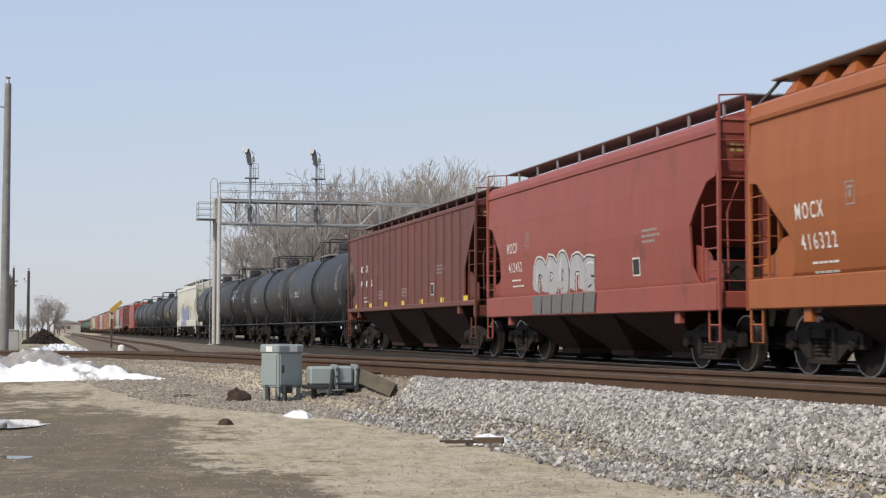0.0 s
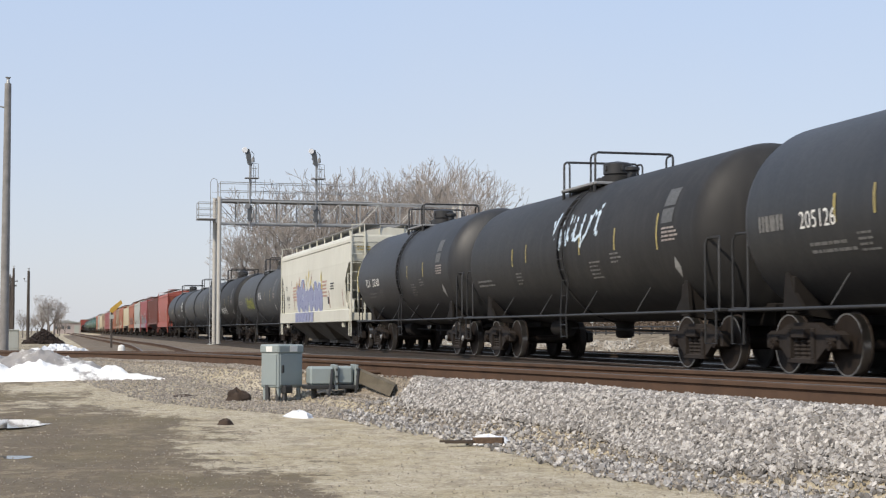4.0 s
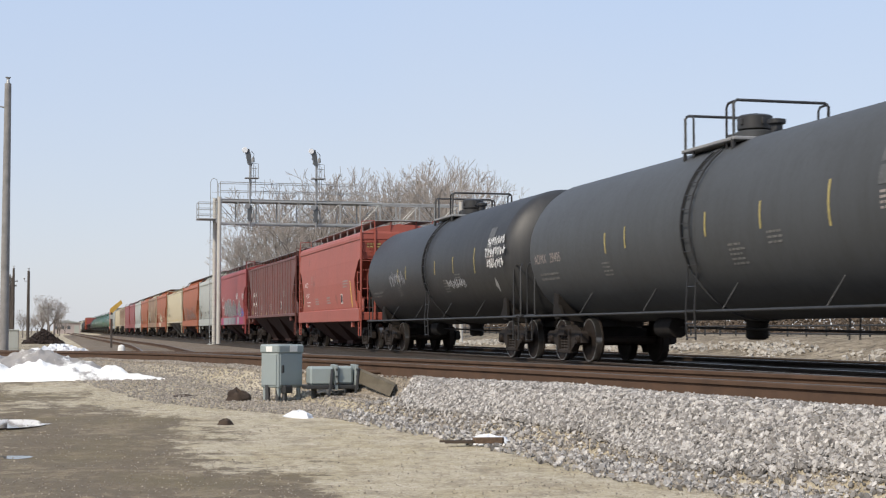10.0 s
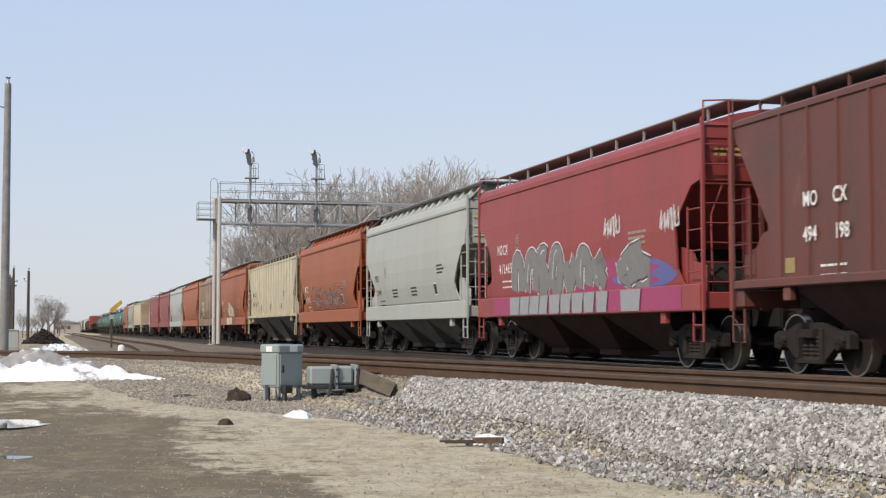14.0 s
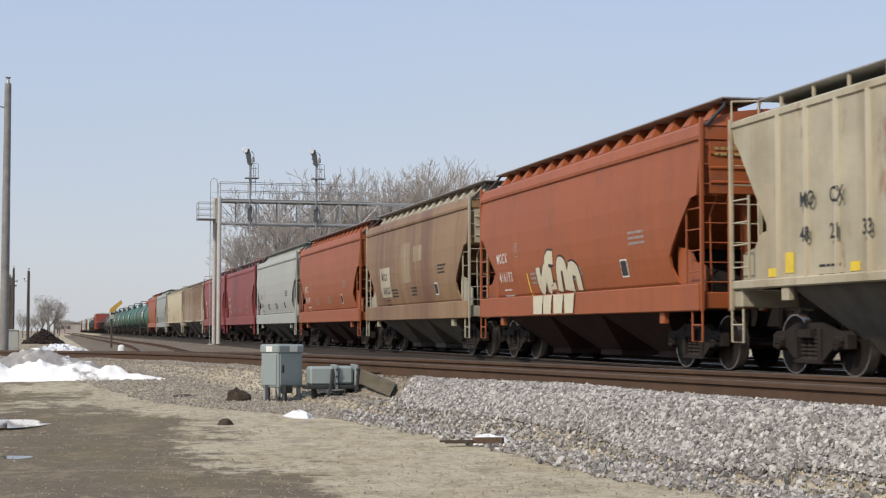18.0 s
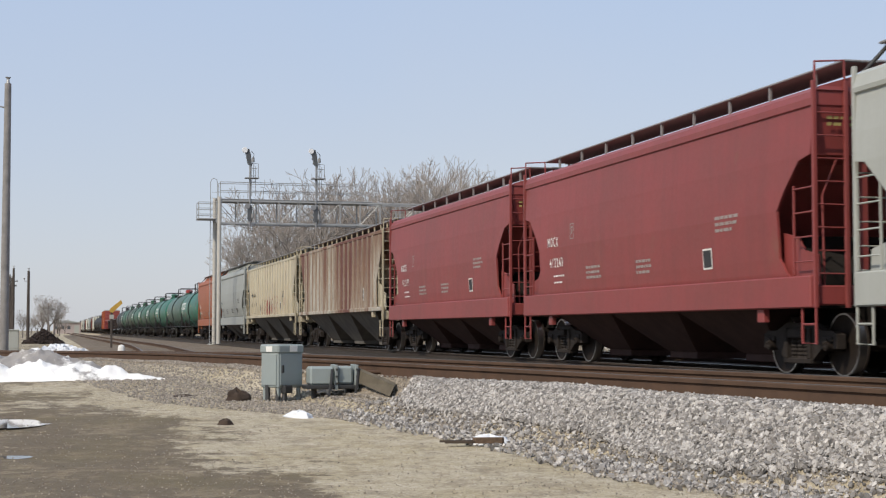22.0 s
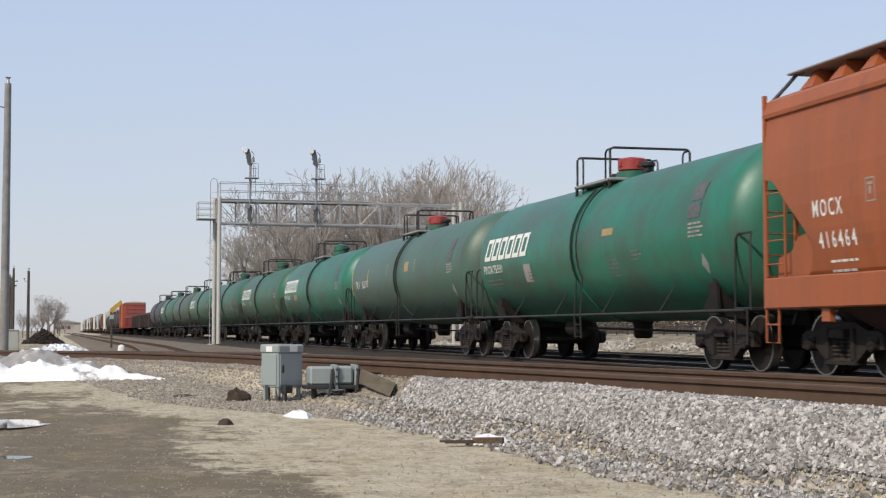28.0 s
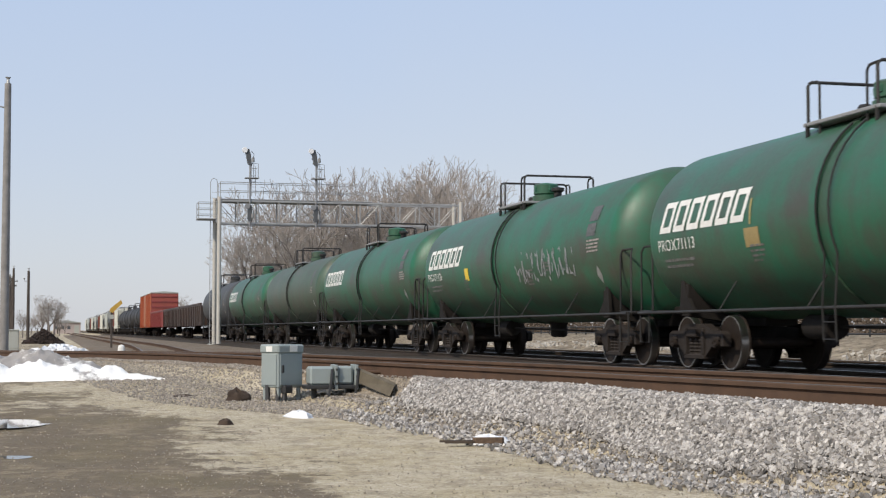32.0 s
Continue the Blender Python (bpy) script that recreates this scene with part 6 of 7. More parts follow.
def bare_tree(seed, height):
    """A leafless tree: a short trunk, a few rising limbs and a fine uneven crown of twigs. Gives the wood and the twigs."""
    rng = random.Random(seed)
    wood, twigs = Geo(), Geo()

    def grow(p, d, length, r, level):
        n = 4 if level < 3 else 3
        pts, radii = [p], [max(0.013, r)]
        for k in range(n):
            d = (d + Vector((rng.uniform(-1, 1), rng.uniform(-1, 1), rng.uniform(-0.25, 0.5))) * (0.16 if level else 0.07)).normalized()
            p = p + d * length / n
            pts.append(p)
            radii.append(max(0.013, r * (1 - 0.5 * (k + 1) / n)))
        (wood if level < 3 else twigs).tube(pts, r, 6 if level < 2 else (4 if level < 3 else 3), False, radii)
        if level == 5:
            return
        kids = (4, 4, 4, 4, 3)[level] + (rng.random() < 0.4)
        for k in range(kids):
            i = rng.choice((1, 2, 3, n)) if level else rng.choice((2, 3, 4, 4))
            side = d.orthogonal().normalized()
            side.rotate(Matrix.Rotation((k + rng.random() * 0.7) * math.tau / kids, 3, d))
            nd = (d * rng.uniform(0.6, 1.0) + side * rng.uniform(0.35, 0.8) + Vector((0, 0, 0.22))).normalized()
            grow(pts[i], nd, length * (rng.uniform(0.55, 0.82) if level < 3 else rng.uniform(0.42, 0.62)), radii[i] * rng.uniform(0.55, 0.75), level + 1)
    grow(Vector((0, 0, -0.3)), Vector((0, 0, 1)), height * 0.3, height * 0.019, 0)
    return wood, twigs


TREES = []
for k in range(5):
    wood, twigs = bare_tree(20 + k, 14.0)
    mw, mt = wood.mesh("trunk"), twigs.mesh("crown")
    mw.materials.append(M["bark"])
    mt.materials.append(M["twig"])
    TREES.append((mw, mt, max(v[2] for v in twigs.v)))


def tree(k, x, y, tall, turn, label="leafless grey-brown tree in the wood beyond the tracks", spread=1.0):
    scale = tall / TREES[k][2]
    m = Matrix.LocRotScale((x, y, ground_z(x, y)), Euler((0, 0, turn)), (scale * spread, scale * spread, scale))
    t = thing("bare_tree", label, "tree", "bare trees", at=m)
    part("trunk", TREES[k][0], None, t)
    part("crown", TREES[k][1], None, t)


# the wood: bearing off the lens's middle line (degrees to the right), how high the crown stands over the eye (degrees), distance
rng = random.Random(5)
WOOD = [(-7.0, 4.3, 0), (-6.45, 5.7, 1), (-6.0, 5.7, 1), (-5.3, 5.4, 0), (-4.7, 5.2, 1), (-4.1, 5.75, 1), (-3.5, 5.8, 0), (-2.9, 5.75, 1), (-2.3, 5.9, 0), (-1.75, 6.05, 1),
        (-1.15, 6.15, 1), (-0.5, 6.3, 1), (0.0, 6.05, 0), (0.55, 6.0, 1), (0.95, 6.2, 1), (1.2, 5.2, 0), (-6.9, 3.4, 1), (-5.7, 4.2, 0), (-4.4, 4.0, 0), (-3.2, 4.4, 1), (-2.0, 4.6, 0), (-0.9, 4.8, 0),
        (0.3, 4.8, 1), (-7.3, 2.9, 1), (0.8, 4.4, 0), (-2.6, 5.0, 0), (-5.0, 4.6, 1)]
for k, (bear, high, row) in enumerate(WOOD):
    d = 116 + 22 * row + 12 * rng.random()
    lat = math.tan(radians(bear)) * d
    tree(k % 5, -0.9685 * d + 0.249 * lat, 0.249 * d + 0.9685 * lat, d * math.tan(radians(high)) + 1.0, rng.uniform(0, 6), spread=0.85)
for k, (bear, d, tall) in enumerate([(-15.0, 190, 3.4), (-14.8, 200, 4.8), (-14.55, 210, 5.9), (-14.4, 200, 5.2), (-14.2, 230, 4.4), (-15.5, 180, 3.4), (-10.4, 420, 9), (-9.95, 420, 10), (-9.6, 430, 9), (-9.3, 430, 8), (-15.2, 260, 3.6), (-14.0, 330, 3.6)]):
    lat = math.tan(radians(bear)) * d
    tree(k % 5, -0.9685 * d + 0.249 * lat, 0.249 * d + 0.9685 * lat, tall, rng.uniform(0, 6), "small leafless tree far along the line")


def far_building():
    t = thing("warehouse", "long low pinkish warehouse on the skyline", "building", at=(-420, 4.0, 0.3))
    part("wall", Geo().box(-8, 8, -4, 3, 0, 2.9, 0.02), M["building"], t)
    part("roof", Geo().prism([(-4.3, 2.9), (-0.5, 3.6), (3.3, 2.9)], "x", -8.3, 8.3), M["steel"], t)
    for k in range(3):
        part("window", Geo().box(8.0, 8.06, -3.6 + k * 1.6, -2.8 + k * 1.6, 1.2, 2.1, 0.02), M["signal"], t)
    part("door", Geo().box(8.0, 8.06, 1.4, 2.6, 0, 2.2, 0.02), M["grey"], t)


far_building()


def back_fence():
    """A dark pipe fence on the bank beyond the second track."""
    t = thing("pipe_fence", "dark low pipe fence on the bank beyond the tracks", "fence")
    y = 27.0
    for dz in (0.55, 0.25):
        part("fence_rail", Geo().tube([(x, y, 0.82 + dz) for x in range(-110, -20, 10)], 0.035, 6), M["cab_dark"], t)
    for k in range(58):
        part("fence_post", shared("fpost", "fence_post", lambda: Geo().tube([(0, y, 0.45), (0, y, 1.42)], 0.04, 6), M["cab_dark"]), None, t, at=(-108 + 1.5 * k, 0, 0))


back_fence()


def bank_snow_spot(rng):
    c = rng.integers(0, 16)
    x = -92 + 5.1 * c + 1.6 * math.sin(c * 2.7) + rng.normal() * (0.7 + 0.6 * (c % 3))
    y = 23.4 + 1.2 * (c * 0.37 % 1) + rng.normal() * 0.25
    return x, y, ground_z(x, y) + 0.12 * rng.random() ** 2


scatter("bank_snow", "ragged strips of dirty snow along the bank", 5000, bank_snow_spot, (0.03, 0.12), M["old_snow"], 17, "snow")


def brush_spot(rng):
    x, y = -15 - 300 * rng.random(), 58 + 18 * rng.random()
    return x, y, 0.2 + 2.3 * rng.random() ** 1.2


scatter("far_brush", "low grey-brown brush far beyond the tracks", 30000, brush_spot, (0.06, 0.24), M["brush"], 31, "brush")

# ---- the train ----
# moments at which the couplings of the cars pass the camera's side line, first the front of the first car
PASS = [0.62, 1.563, 2.512, 3.682, 4.633, 5.559, 6.607, 7.531, 8.773, 9.894, 11.075, 12.267, 13.46, 14.436, 15.604, 16.563, 17.481, 18.425, 19.607, 20.552, 21.486,
        22.426, 23.356, 24.314, 25.243, 26.438, 27.644, 28.578, 29.509, 30.547, 31.652, 32.74, 33.813, 34.927, 36.03, 37.12, 38.22, 39.34, 40.6, 41.9, 43.2, 44.6]
while len(PASS) < 62:
    PASS.append(round(PASS[-1] + (1.1, 1.1, 0.95, 1.18)[len(PASS) % 4], 3))


def ink(name, rgb):
    M[name] = plain(name, rgb, 0.6, 0, 0.2, 5)
    return M[name]


ink("spray silver", (0.42, 0.42, 0.43)), ink("spray black", (0.03, 0.03, 0.035)), ink("spray lilac", (0.28, 0.30, 0.44))
ink("spray yellow", (0.6, 0.47, 0.05)), ink("spray ice", (0.55, 0.66, 0.75)), ink("spray violet", (0.33, 0.05, 0.13)), ink("spray white", (0.66, 0.66, 0.64))
ink("spray lime", (0.28, 0.29, 0.06)), ink("spray grey", (0.3, 0.3, 0.31)), ink("spray rust", (0.26, 0.07, 0.045)), ink("spray blush", (0.5, 0.3, 0.24))
ink("spray cream", (0.62, 0.57, 0.42)), ink("spray dusk", (0.15, 0.145, 0.135)), ink("spray ash", (0.2, 0.195, 0.19)), ink("spray indigo", (0.1, 0.09, 0.28)), ink("spray blue", (0.12, 0.12, 0.32))

# the couplings stand a little behind those moments: more between tank heads, less between hopper ends
TANKS = (3, 4, 5, 6, 8, 9, 10, 11, *range(28, 37))
PASS[7] += 0.045
PASS = [p + (0.085 if i in TANKS and i - 1 in TANKS else (0.06 if i in TANKS or i - 1 in TANKS else 0.04)) for i, p in enumerate(PASS)]
CARS = []
RADIUS = {6: 1.58, 8: 1.54, 9: 1.6, 10: 1.57, 11: 1.6}      # shells larger than the usual 1.51


def length(i):
    return (PASS[i + 1] - PASS[i]) * SPEED


def add_car(i, car):
    CARS.append((i, car))
    return car


def grain(i, kind, mat, label, mark=None, number=None, colour="ink_white", **kw):
    L = length(i)
    car = add_car(i, hopper(kind, L, mat, label, trim=kw.get("trim"), relief=0.03 if mat in ("brown", "maroon") else 0.055))
    if mark:
        hopper_marks(car, kind, L, mark, number, M[colour], seed=i, **{k: v for k, v in kw.items() if k in ("size", "top", "placard", "panel", "shift")})
    return car, L, hopper_warp(kind)


def syrup(i, mat, label, **kw):
    return add_car(i, tank_car(length(i), mat, label, seed=i, R=RADIUS.get(i, 1.51), **kw))


YS = [(-3.35, 2.15, 2.55, "stripe_yellow"), (-2.3, 2.2, 2.6, "stripe_yellow"), (1.3, 2.2, 2.6, "stripe_yellow"), (3.3, 2.2, 2.62, "stripe_yellow"), (5.4, 2.1, 2.75, "stripe_yellow")]
grain(0, "round", "amber", "amber covered hopper with rounded sides and white lettering", "MOCX", "416322")
car, L, w = grain(1, "flat", "pink", "faded red covered hopper with silver graffiti", "MOCX", "412452")
scrawl(car, -3.0, 1.0, 1.42, 2.3, M["spray silver"], M["spray black"], w, 3, 5, M["spray white"], fat=0.42)
sill_strip(car, -2.9, 1.1, M["spray dusk"], M["spray black"], 5, 6)
car, L, w = grain(2, "rib", "brown", "oxide brown ribbed covered hopper with yellow reflectors", ("MC", "CX"), ("49", "40", "25"), top=2.76)
reflectors(car, "rib", L, 1.42, 7, 0.42, 0.15)
syrup(3, "black", "black tank car with white number and yellow stripes", number="205103", stripes=YS)
syrup(4, "black", "black tank car with yellow stripes", number="205126", stripes=YS)
car = syrup(5, "char", "black tank car with pale blue sprayed tag", stripes=YS)
tag(car, -0.6, 2.3, 3.0, 0.95, M["spray ice"], tank_warp(1.51), 4, 6, 0.09)
car = syrup(6, "black", "glossy black tank car with white lettering", mark="TILX", number="202430", slide=1.0, stripes=[(-6.3, 2.0, 2.9, "yellow"), (1.3, 2.2, 2.6, "stripe_yellow"), (3.3, 2.2, 2.62, "stripe_yellow")])
for x in (-AXLE, AXLE):
    for s in (-1, 1):
        part("bearing_cap", Geo().turn([(-1.17, 0.02), (-1.17, 0.045), (-1.155, 0.075), (-1.13, 0.075)], "y", 18, (s * (length(6) / 2 - 1.95) + x, 0, WHEEL_R)), M["galv"], car, "pale bearing cap")
car, L, w = grain(7, "flat", "white", "ivory covered hopper with lilac graffiti", "TILX", "518136", "ink_black", size=0.27)
scrawl(car, -3.9, 2.6, 1.42, 2.85, M["spray lilac"], M["spray indigo"], w, 11, 6, M["spray ice"], (M["spray yellow"], M["spray yellow"], M["spray blush"]), fat=0.5)
sill_strip(car, -3.9, 0.9, M["spray lilac"], M["spray indigo"], 12, 6)
for u, v, n in ((-4.9, 2.5, 4), (2.7, 2.55, 5), (-4.8, 2.1, 2)):
    bars("graffiti_writing", u, v, 1.1, n, M["spray blush"], car, w, 0.07, 0.07, random.Random(n))
for u in (-4.6, 4.2, 7.0):
    patch("stripe", u, u + 0.08, 1.55, 2.2, M["spray rust"], car, lambda a, b: w(a - 0.2 * (b - 1.5), b, 0.006), 1, 4, "dull red paint stroke")
car = syrup(8, "slate", "slate grey tank car with yellow-green sprayed tags", shift=-0.15, number="ADMX 29380", stripes=YS)
tag(car, -4.3, 1.7, 3.3, 0.75, M["spray lime"], tank_warp(1.54), 8, 11, 0.085)
tag(car, 1.0, 2.2, 1.3, 0.5, M["spray white"], tank_warp(1.54), 9, 5, 0.035)
car = syrup(9, "char", "black tank car with rows of white sprayed tags", stripes=YS)
tag(car, -6.6, 1.95, 1.9, 0.3, M["spray silver"], tank_warp(1.6), 12, 10, 0.024)
tag(car, -6.3, 1.75, 1.5, 0.16, M["spray grey"], tank_warp(1.6), 15, 10, 0.018)
tag(car, -3.9, 1.9, 1.5, 0.3, M["spray grey"], tank_warp(1.6), 18, 9, 0.022)
tag(car, -2.1, 1.65, 1.3, 0.62, M["spray white"], tank_warp(1.6), 13, 6, 0.035)
tag(car, 0.8, 1.6, 3.4, 0.55, M["spray white"], tank_warp(1.6), 14, 12, 0.04)
syrup(10, "slate", "slate grey tank car with yellow stripes", shift=0.0, number="ADMX 29405", stripes=YS)
car = syrup(11, "black", "black tank car with a round white graffiti cluster", stripes=YS)
for row in range(3):
    tag(car, 6.4 + 0.16 * abs(row - 1), 2.15 + 0.27 * row, 1.75 - 0.32 * abs(row - 1), 0.27, M["spray white"], tank_warp(1.6), 70 + row, 7, 0.04)
tag(car, 2.4, 1.75, 1.9, 0.3, M["spray silver"], tank_warp(1.6), 75, 8, 0.035)
tag(car, -4.6, 2.0, 2.2, 0.5, M["spray grey"], tank_warp(1.6), 16, 6, 0.05)
car, L, w = grain(12, "flat", "coral", "coral red covered hopper with stained side", "MOCX", "412347", size=0.27)
patch("stripe", -L / 2 + 1.62, -L / 2 + 1.68, 1.6, 2.2, M["stripe_yellow"], car, lambda a, b: w(a + 0.18 * (b - 1.5), b, 0.006), 1, 4, "yellow paint stripe")
patch("stripe", L / 2 - 2.25, L / 2 - 2.15, 1.5, 2.45, M["yellow"], car, lambda a, b: w(a - 0.22 * (b - 1.5), b, 0.006), 1, 4, "yellow paint stripe")
car, L, w = grain(13, "rib", "maroon", "maroon ribbed covered hopper with faded side", ("MO", "CX"), ("494", "198"), size=0.3)
patch("reflector", -L / 2 + 2.3, -L / 2 + 2.6, 1.5, 1.72, M["amber_patch"], car, lambda a, b: w(a, b, 0.01), 1, 1, "worn amber patch")
for k in range(5):
    patch("reflector", -3.4 + 2.1 * k, -3.12 + 2.1 * k, 1.42, 1.54, M["amber_patch"], car, lambda a, b: w(a, b, 0.01), 1, 1, "worn amber patch")
car, L, w = grain(14, "flat", "magenta", "rose red covered hopper with silver and violet graffiti", "MOCX", "412465")
cloud(car, -3.6, 4.9, 1.35, 2.1, M["spray violet"], w, 21)
cloud(car, 2.6, 5.6, 1.4, 1.95, M["spray blue"], w, 24)
scrawl(car, -3.9, 2.3, 1.42, 2.5, M["spray ash"], M["spray black"], w, 22, 7, M["spray white"], fat=0.46, weight=0.028)
scrawl(car, 2.9, 4.6, 1.42, 2.3, M["spray ash"], M["spray black"], w, 26, 1, M["spray white"], fat=0.4, weight=0.028)
for u, v in ((2.2, 2.4), (5.0, 2.35)):
    tag(car, u, v, 0.9, 0.5, M["spray white"], w, 27, 5, 0.035)
patch("graffiti_fill", -5.2, 6.0, 1.02, 1.42, M["spray violet"], car, sill_warp, 1, 1)
sill_strip(car, -3.9, 2.6, M["spray grey"], M["spray black"], 23, 9)
sill_strip(car, 3.2, 4.4, M["spray grey"], M["spray black"], 28, 1)
car, L, w = grain(15, "round", "grey", "pale grey covered hopper with rounded sides", "PTEX", "21401", "ink_black", size=0.26)
car, L, w = grain(16, "round", "orange", "orange covered hopper with dark graffiti", "MOCX", "416073")
scrawl(car, -3.7, 3.9, 1.44, 2.3, None, M["spray black"], w, 35, 6, None, (), 0.07, 0.4)
scrawl(car, -3.7, 3.9, 1.44, 2.3, None, M["spray silver"], lambda u, v, lift: w(u, v, lift + 0.006), 35, 6, None, (), 0.022, 0.4)
for u in (-2.9, -0.9, 1.2):
    tag(car, u, 1.6, 1.0, 0.3, M["spray blush"], w, 33, 6, 0.022)
car, L, w = grain(17, "rib", "cream", "cream ribbed covered hopper with yellow patches and rust", ("MO", "CX"), ("48", "21", "33"), "ink_black", size=0.3)
reflectors(car, "rib", L, 1.46, 7, 0.26, 0.13)
for u in (-L / 2 + 2.35, L / 2 - 2.6):
    patch("reflector", u, u + 0.27, 1.5, 1.8, M["yellow"], car, lambda a, b: w(a, b, 0.01), 1, 1, "yellow reflective square")
car, L, w = grain(18, "round", "orange", "orange covered hopper with cream graffiti", "MOCX", "416193")
scrawl(car, -2.3, 0.6, 1.42, 2.3, M["spray cream"], M["spray black"], w, 41, 4, None, fat=0.4, weight=0.05)
sill_strip(car, -2.2, 0.6, M["spray cream"], M["spray black"], 42, 4)
patch("stripe", -2.85, -2.78, 1.45, 1.95, M["yellow"], car, lambda a, b: w(a - 0.15 * (b - 1.5), b, 0.006), 1, 4, "yellow paint stripe")
car, L, w = grain(19, "round", "tan", "tan covered hopper with brown stains", "MOCX", "480367", "ink_black", shift=1.1, trim=M["fade_cream"])
patch("paint_patch", -L / 2 + 2.95, -L / 2 + 4.4, 1.72, 2.66, M["cream"], car, lambda a, b: w(a, b, 0.004), 1, 5, "cream patch behind the lettering")
patch("paint_patch", -1.1, 0.1, 2.1, 3.3, M["fade_tan"], car, lambda a, b: w(a, b, 0.004), 1, 6, "faded beige paint patch")
patch("paint_patch", 0.5, 1.6, 2.7, 3.15, M["fade_tan"], car, lambda a, b: w(a, b, 0.004), 1, 4, "faded beige paint patch")
grain(20, "round", "orange", "orange covered hopper with white lettering", "MOCX", "416199")
grain(21, "round", "grey", "pale grey covered hopper with black lettering", "PTEX", "21411", "ink_black", size=0.3)
grain(22, "flat", "red", "deep red covered hopper with white lettering", "MOCX", "412243", size=0.27)
grain(23, "flat", "red", "deep red covered hopper with smooth side", "MOCX", "412177", size=0.27)
car, L, w = grain(24, "rib", "rusty", "rust-streaked cream ribbed covered hopper", None, trim=M["cream"])
plate = patch("placard", 5.0, 5.42, 1.7, 2.12, M["ink_white"], car, lambda a, b: w(a, b, 0.01), 1, 1, "white-framed black placard")
for v in (1.74, 1.93):
    patch("placard_field", 5.05, 5.37, v, v + 0.14, M["ink_black"], plate, lambda a, b: w(a, b, 0.014), 1, 1)
car, L, w = grain(25, "rib", "cream", "cream ribbed covered hopper with dark red graffiti", ("MO", "CX"), ("46", "21", "88"), "ink_black", size=0.27)
scrawl(car, -2.6, 2.9, 1.46, 2.3, None, M["spray rust"], w, 51, 8, None, (), 0.04, 0.4)
scrawl(car, -0.9, 1.2, 1.5, 2.15, M["spray rust"], M["spray rust"], w, 52, 3, None, (), 0.02, 0.42)
patch("reflector", 4.9, 5.35, 1.85, 2.15, M["boxcar"], car, lambda a, b: w(a, b, 0.01), 1, 1, "orange square patch")
patch("placard", 4.1, 4.5, 2.0, 2.32, M["ink_black"], car, lambda a, b: w(a, b, 0.01), 1, 1)
grain(26, "round", "steel", "mid grey covered hopper with rounded sides", "PTEX", "21389", "ink_black", size=0.26)
grain(27, "round", "orange", "orange covered hopper with clean side", "MOCX", "416464")
GS = [(-3.2, 2.3, 2.7, "stripe_yellow"), (1.2, 2.4, 2.8, "stripe_yellow"), (4.2, 2.3, 2.8, "stripe_yellow")]
syrup(28, "green", "bright green tank car with red dome", dome="dome_red", shift=-0.55, fittings="char", sign=True, number="PROX 75350", plates=[(-3.55, 1.75, 0.5, 0.42, "ink_faint"), (1.6, 2.5, 0.6, 0.14, "amber_patch")])
syrup(29, "teal", "dull grey-green tank car with red dome", dome="dome_red", shift=-0.75, fittings="char", mark="TILX", number="262197", slide=0.45, plates=[(0.9, 2.45, 0.55, 0.3, "amber_patch")], stripes=[(-7.36, 1.9, 2.8, "yellow"), (-4.6, 2.3, 2.75, "yellow"), (-1.6, 2.4, 2.8, "stripe_yellow"), (2.2, 2.4, 2.8, "stripe_yellow")])
syrup(30, "green", "bright green tank car with block sign", dome="green", shift=-0.85, fittings="char", sign=True, number="PROX 75185", plates=[(-4.2, 1.98, 0.8, 0.26, "amber_patch")])
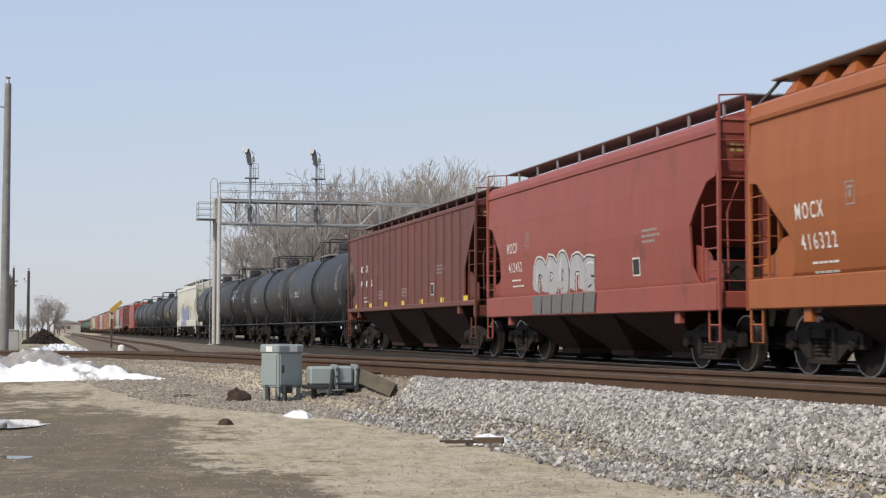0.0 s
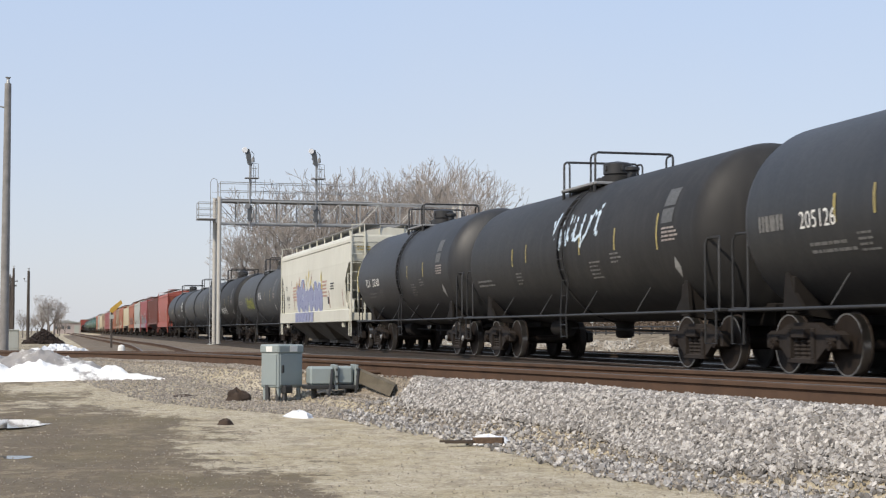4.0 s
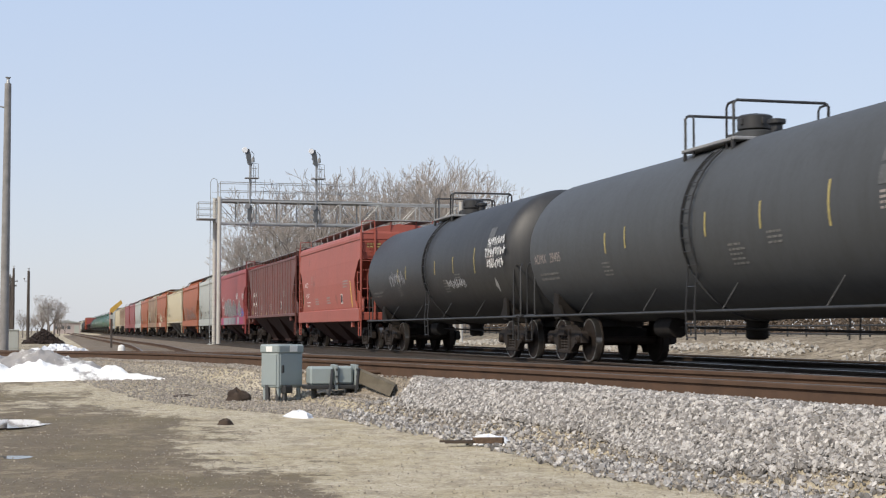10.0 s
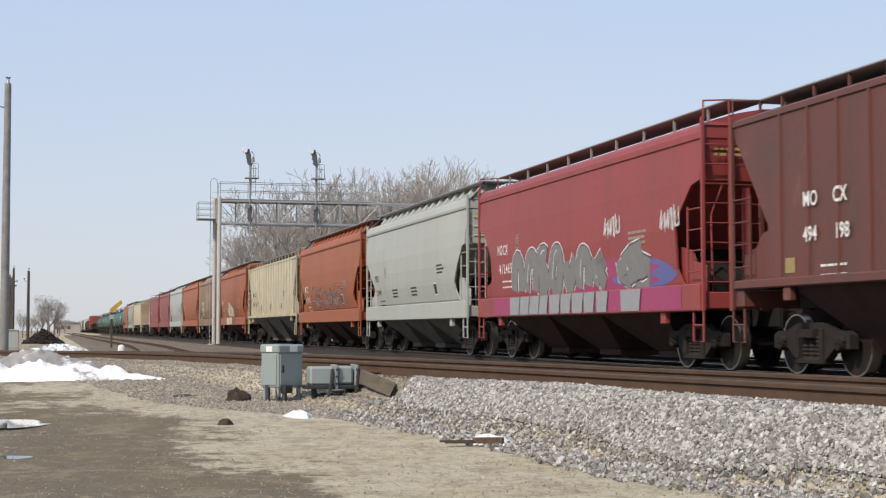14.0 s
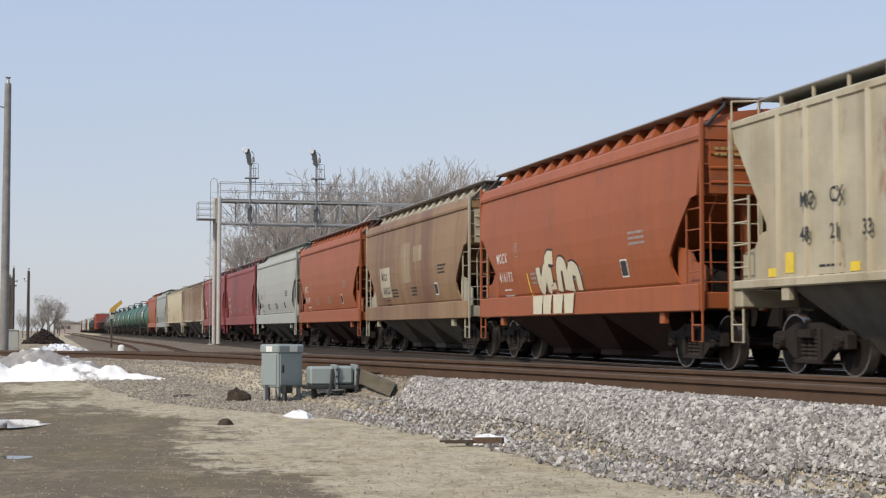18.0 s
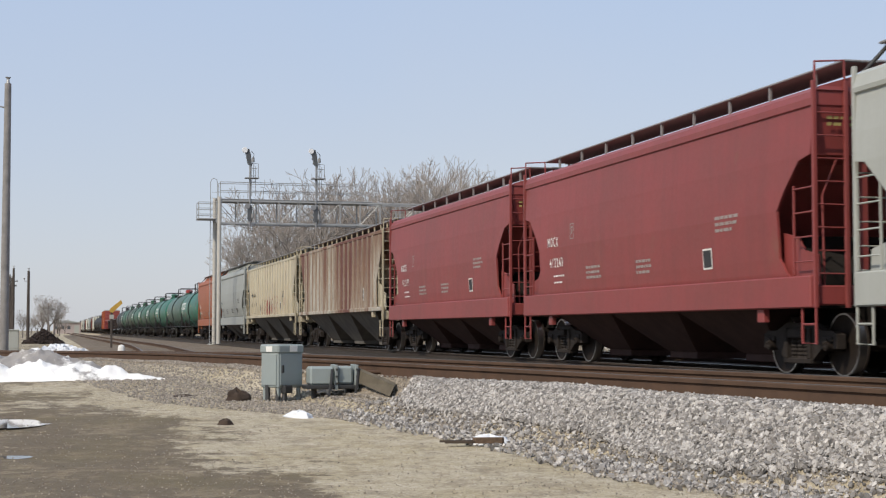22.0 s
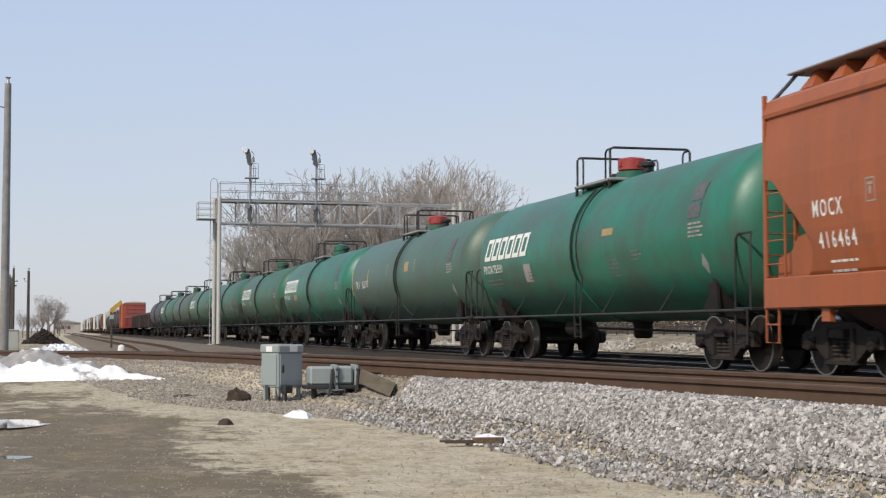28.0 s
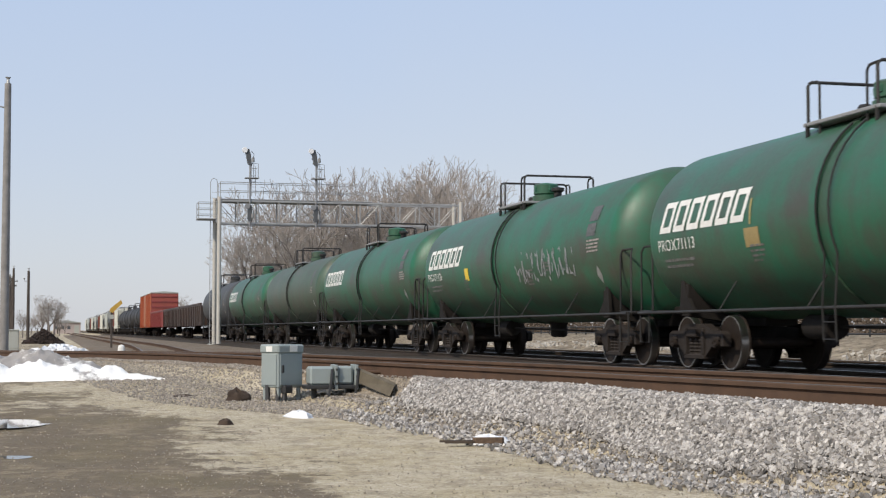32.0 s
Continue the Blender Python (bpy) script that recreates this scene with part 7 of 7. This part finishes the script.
syrup(31, "forest", "dark green tank car with block sign", dome="forest", shift=-1.45, fittings="char", sign=True, number="PROX 71113", stripes=GS, plates=[(-3.4, 1.95, 0.5, 0.3, "amber_patch")])
car = syrup(32, "forest", "dark green tank car with grey sprayed tag", dome="forest", shift=-0.95, fittings="char", sign=True, number="PROX 71126", plates=[(-3.2, 1.95, 0.35, 0.32, "yellow")])
tag(car, 1.2, 1.7, 4.0, 0.8, M["spray grey"], tank_warp(1.51), 61, 9, 0.05)
syrup(33, "forest", "dirty green tank car with block sign", dome="forest", shift=-0.95, fittings="char", sign=True)
syrup(34, "olive", "dirt-covered green tank car", dome="olive", shift=-0.8, fittings="char")
syrup(35, "forest", "dirty dark green tank car with block sign", dome="forest", shift=-0.95, fittings="char", sign=True)
syrup(36, "slate", "slate grey tank car")
DETAIL[0] = False
for i in (37, 38):
    add_car(i, gondola(length(i), "gondola", "black open gondola car"))
add_car(39, gondola(length(39), "red", "dull red open gondola car"))
add_car(40, boxcar(length(40), "orange box car with red ribbed end"))
for i in range(41, 45):
    syrup(i, "char", "black tank car far back in the train")
for i in range(45, len(PASS) - 1):
    k = (i * 7) % 5
    if k < 3:
        grain(i, ("flat", "round", "rib")[k], ("white", "grey", "brown")[k], ("ivory covered hopper far back in the train", "pale grey covered hopper far back in the train", "brown covered hopper far back in the train")[k])
    else:
        syrup(i, ("char", "slate")[k - 3], ("black tank car far back in the train", "grey tank car far back in the train")[k - 3])



def motions():
    """The train runs at one speed along +X; each wheelset turns as it rolls."""
    for i, car in CARS:
        mid = (PASS[i] + PASS[i + 1]) / 2
        walk(car, [(t, pose(FOOT - SPEED * (mid - t), TRACK_Y, RH)) for t in (0.0, 8.0, 16.0, 24.0, 32.0)])
    rate = SPEED / WHEEL_R
    first = {}
    for w, s in WHEELS:
        if s not in first:
            walk(w, [(k / 30, pose(s * AXLE, 0, WHEEL_R) @ Matrix.Rotation(rate * k / 30, 4, "Y")) for k in range(0, 961)])
            first[s] = w
        else:
            w.rotation_mode = "QUATERNION"
            keys = w.animation_data_create()
            keys.action = first[s].animation_data.action
            keys.action_slot = first[s].animation_data.action_slot


motions()
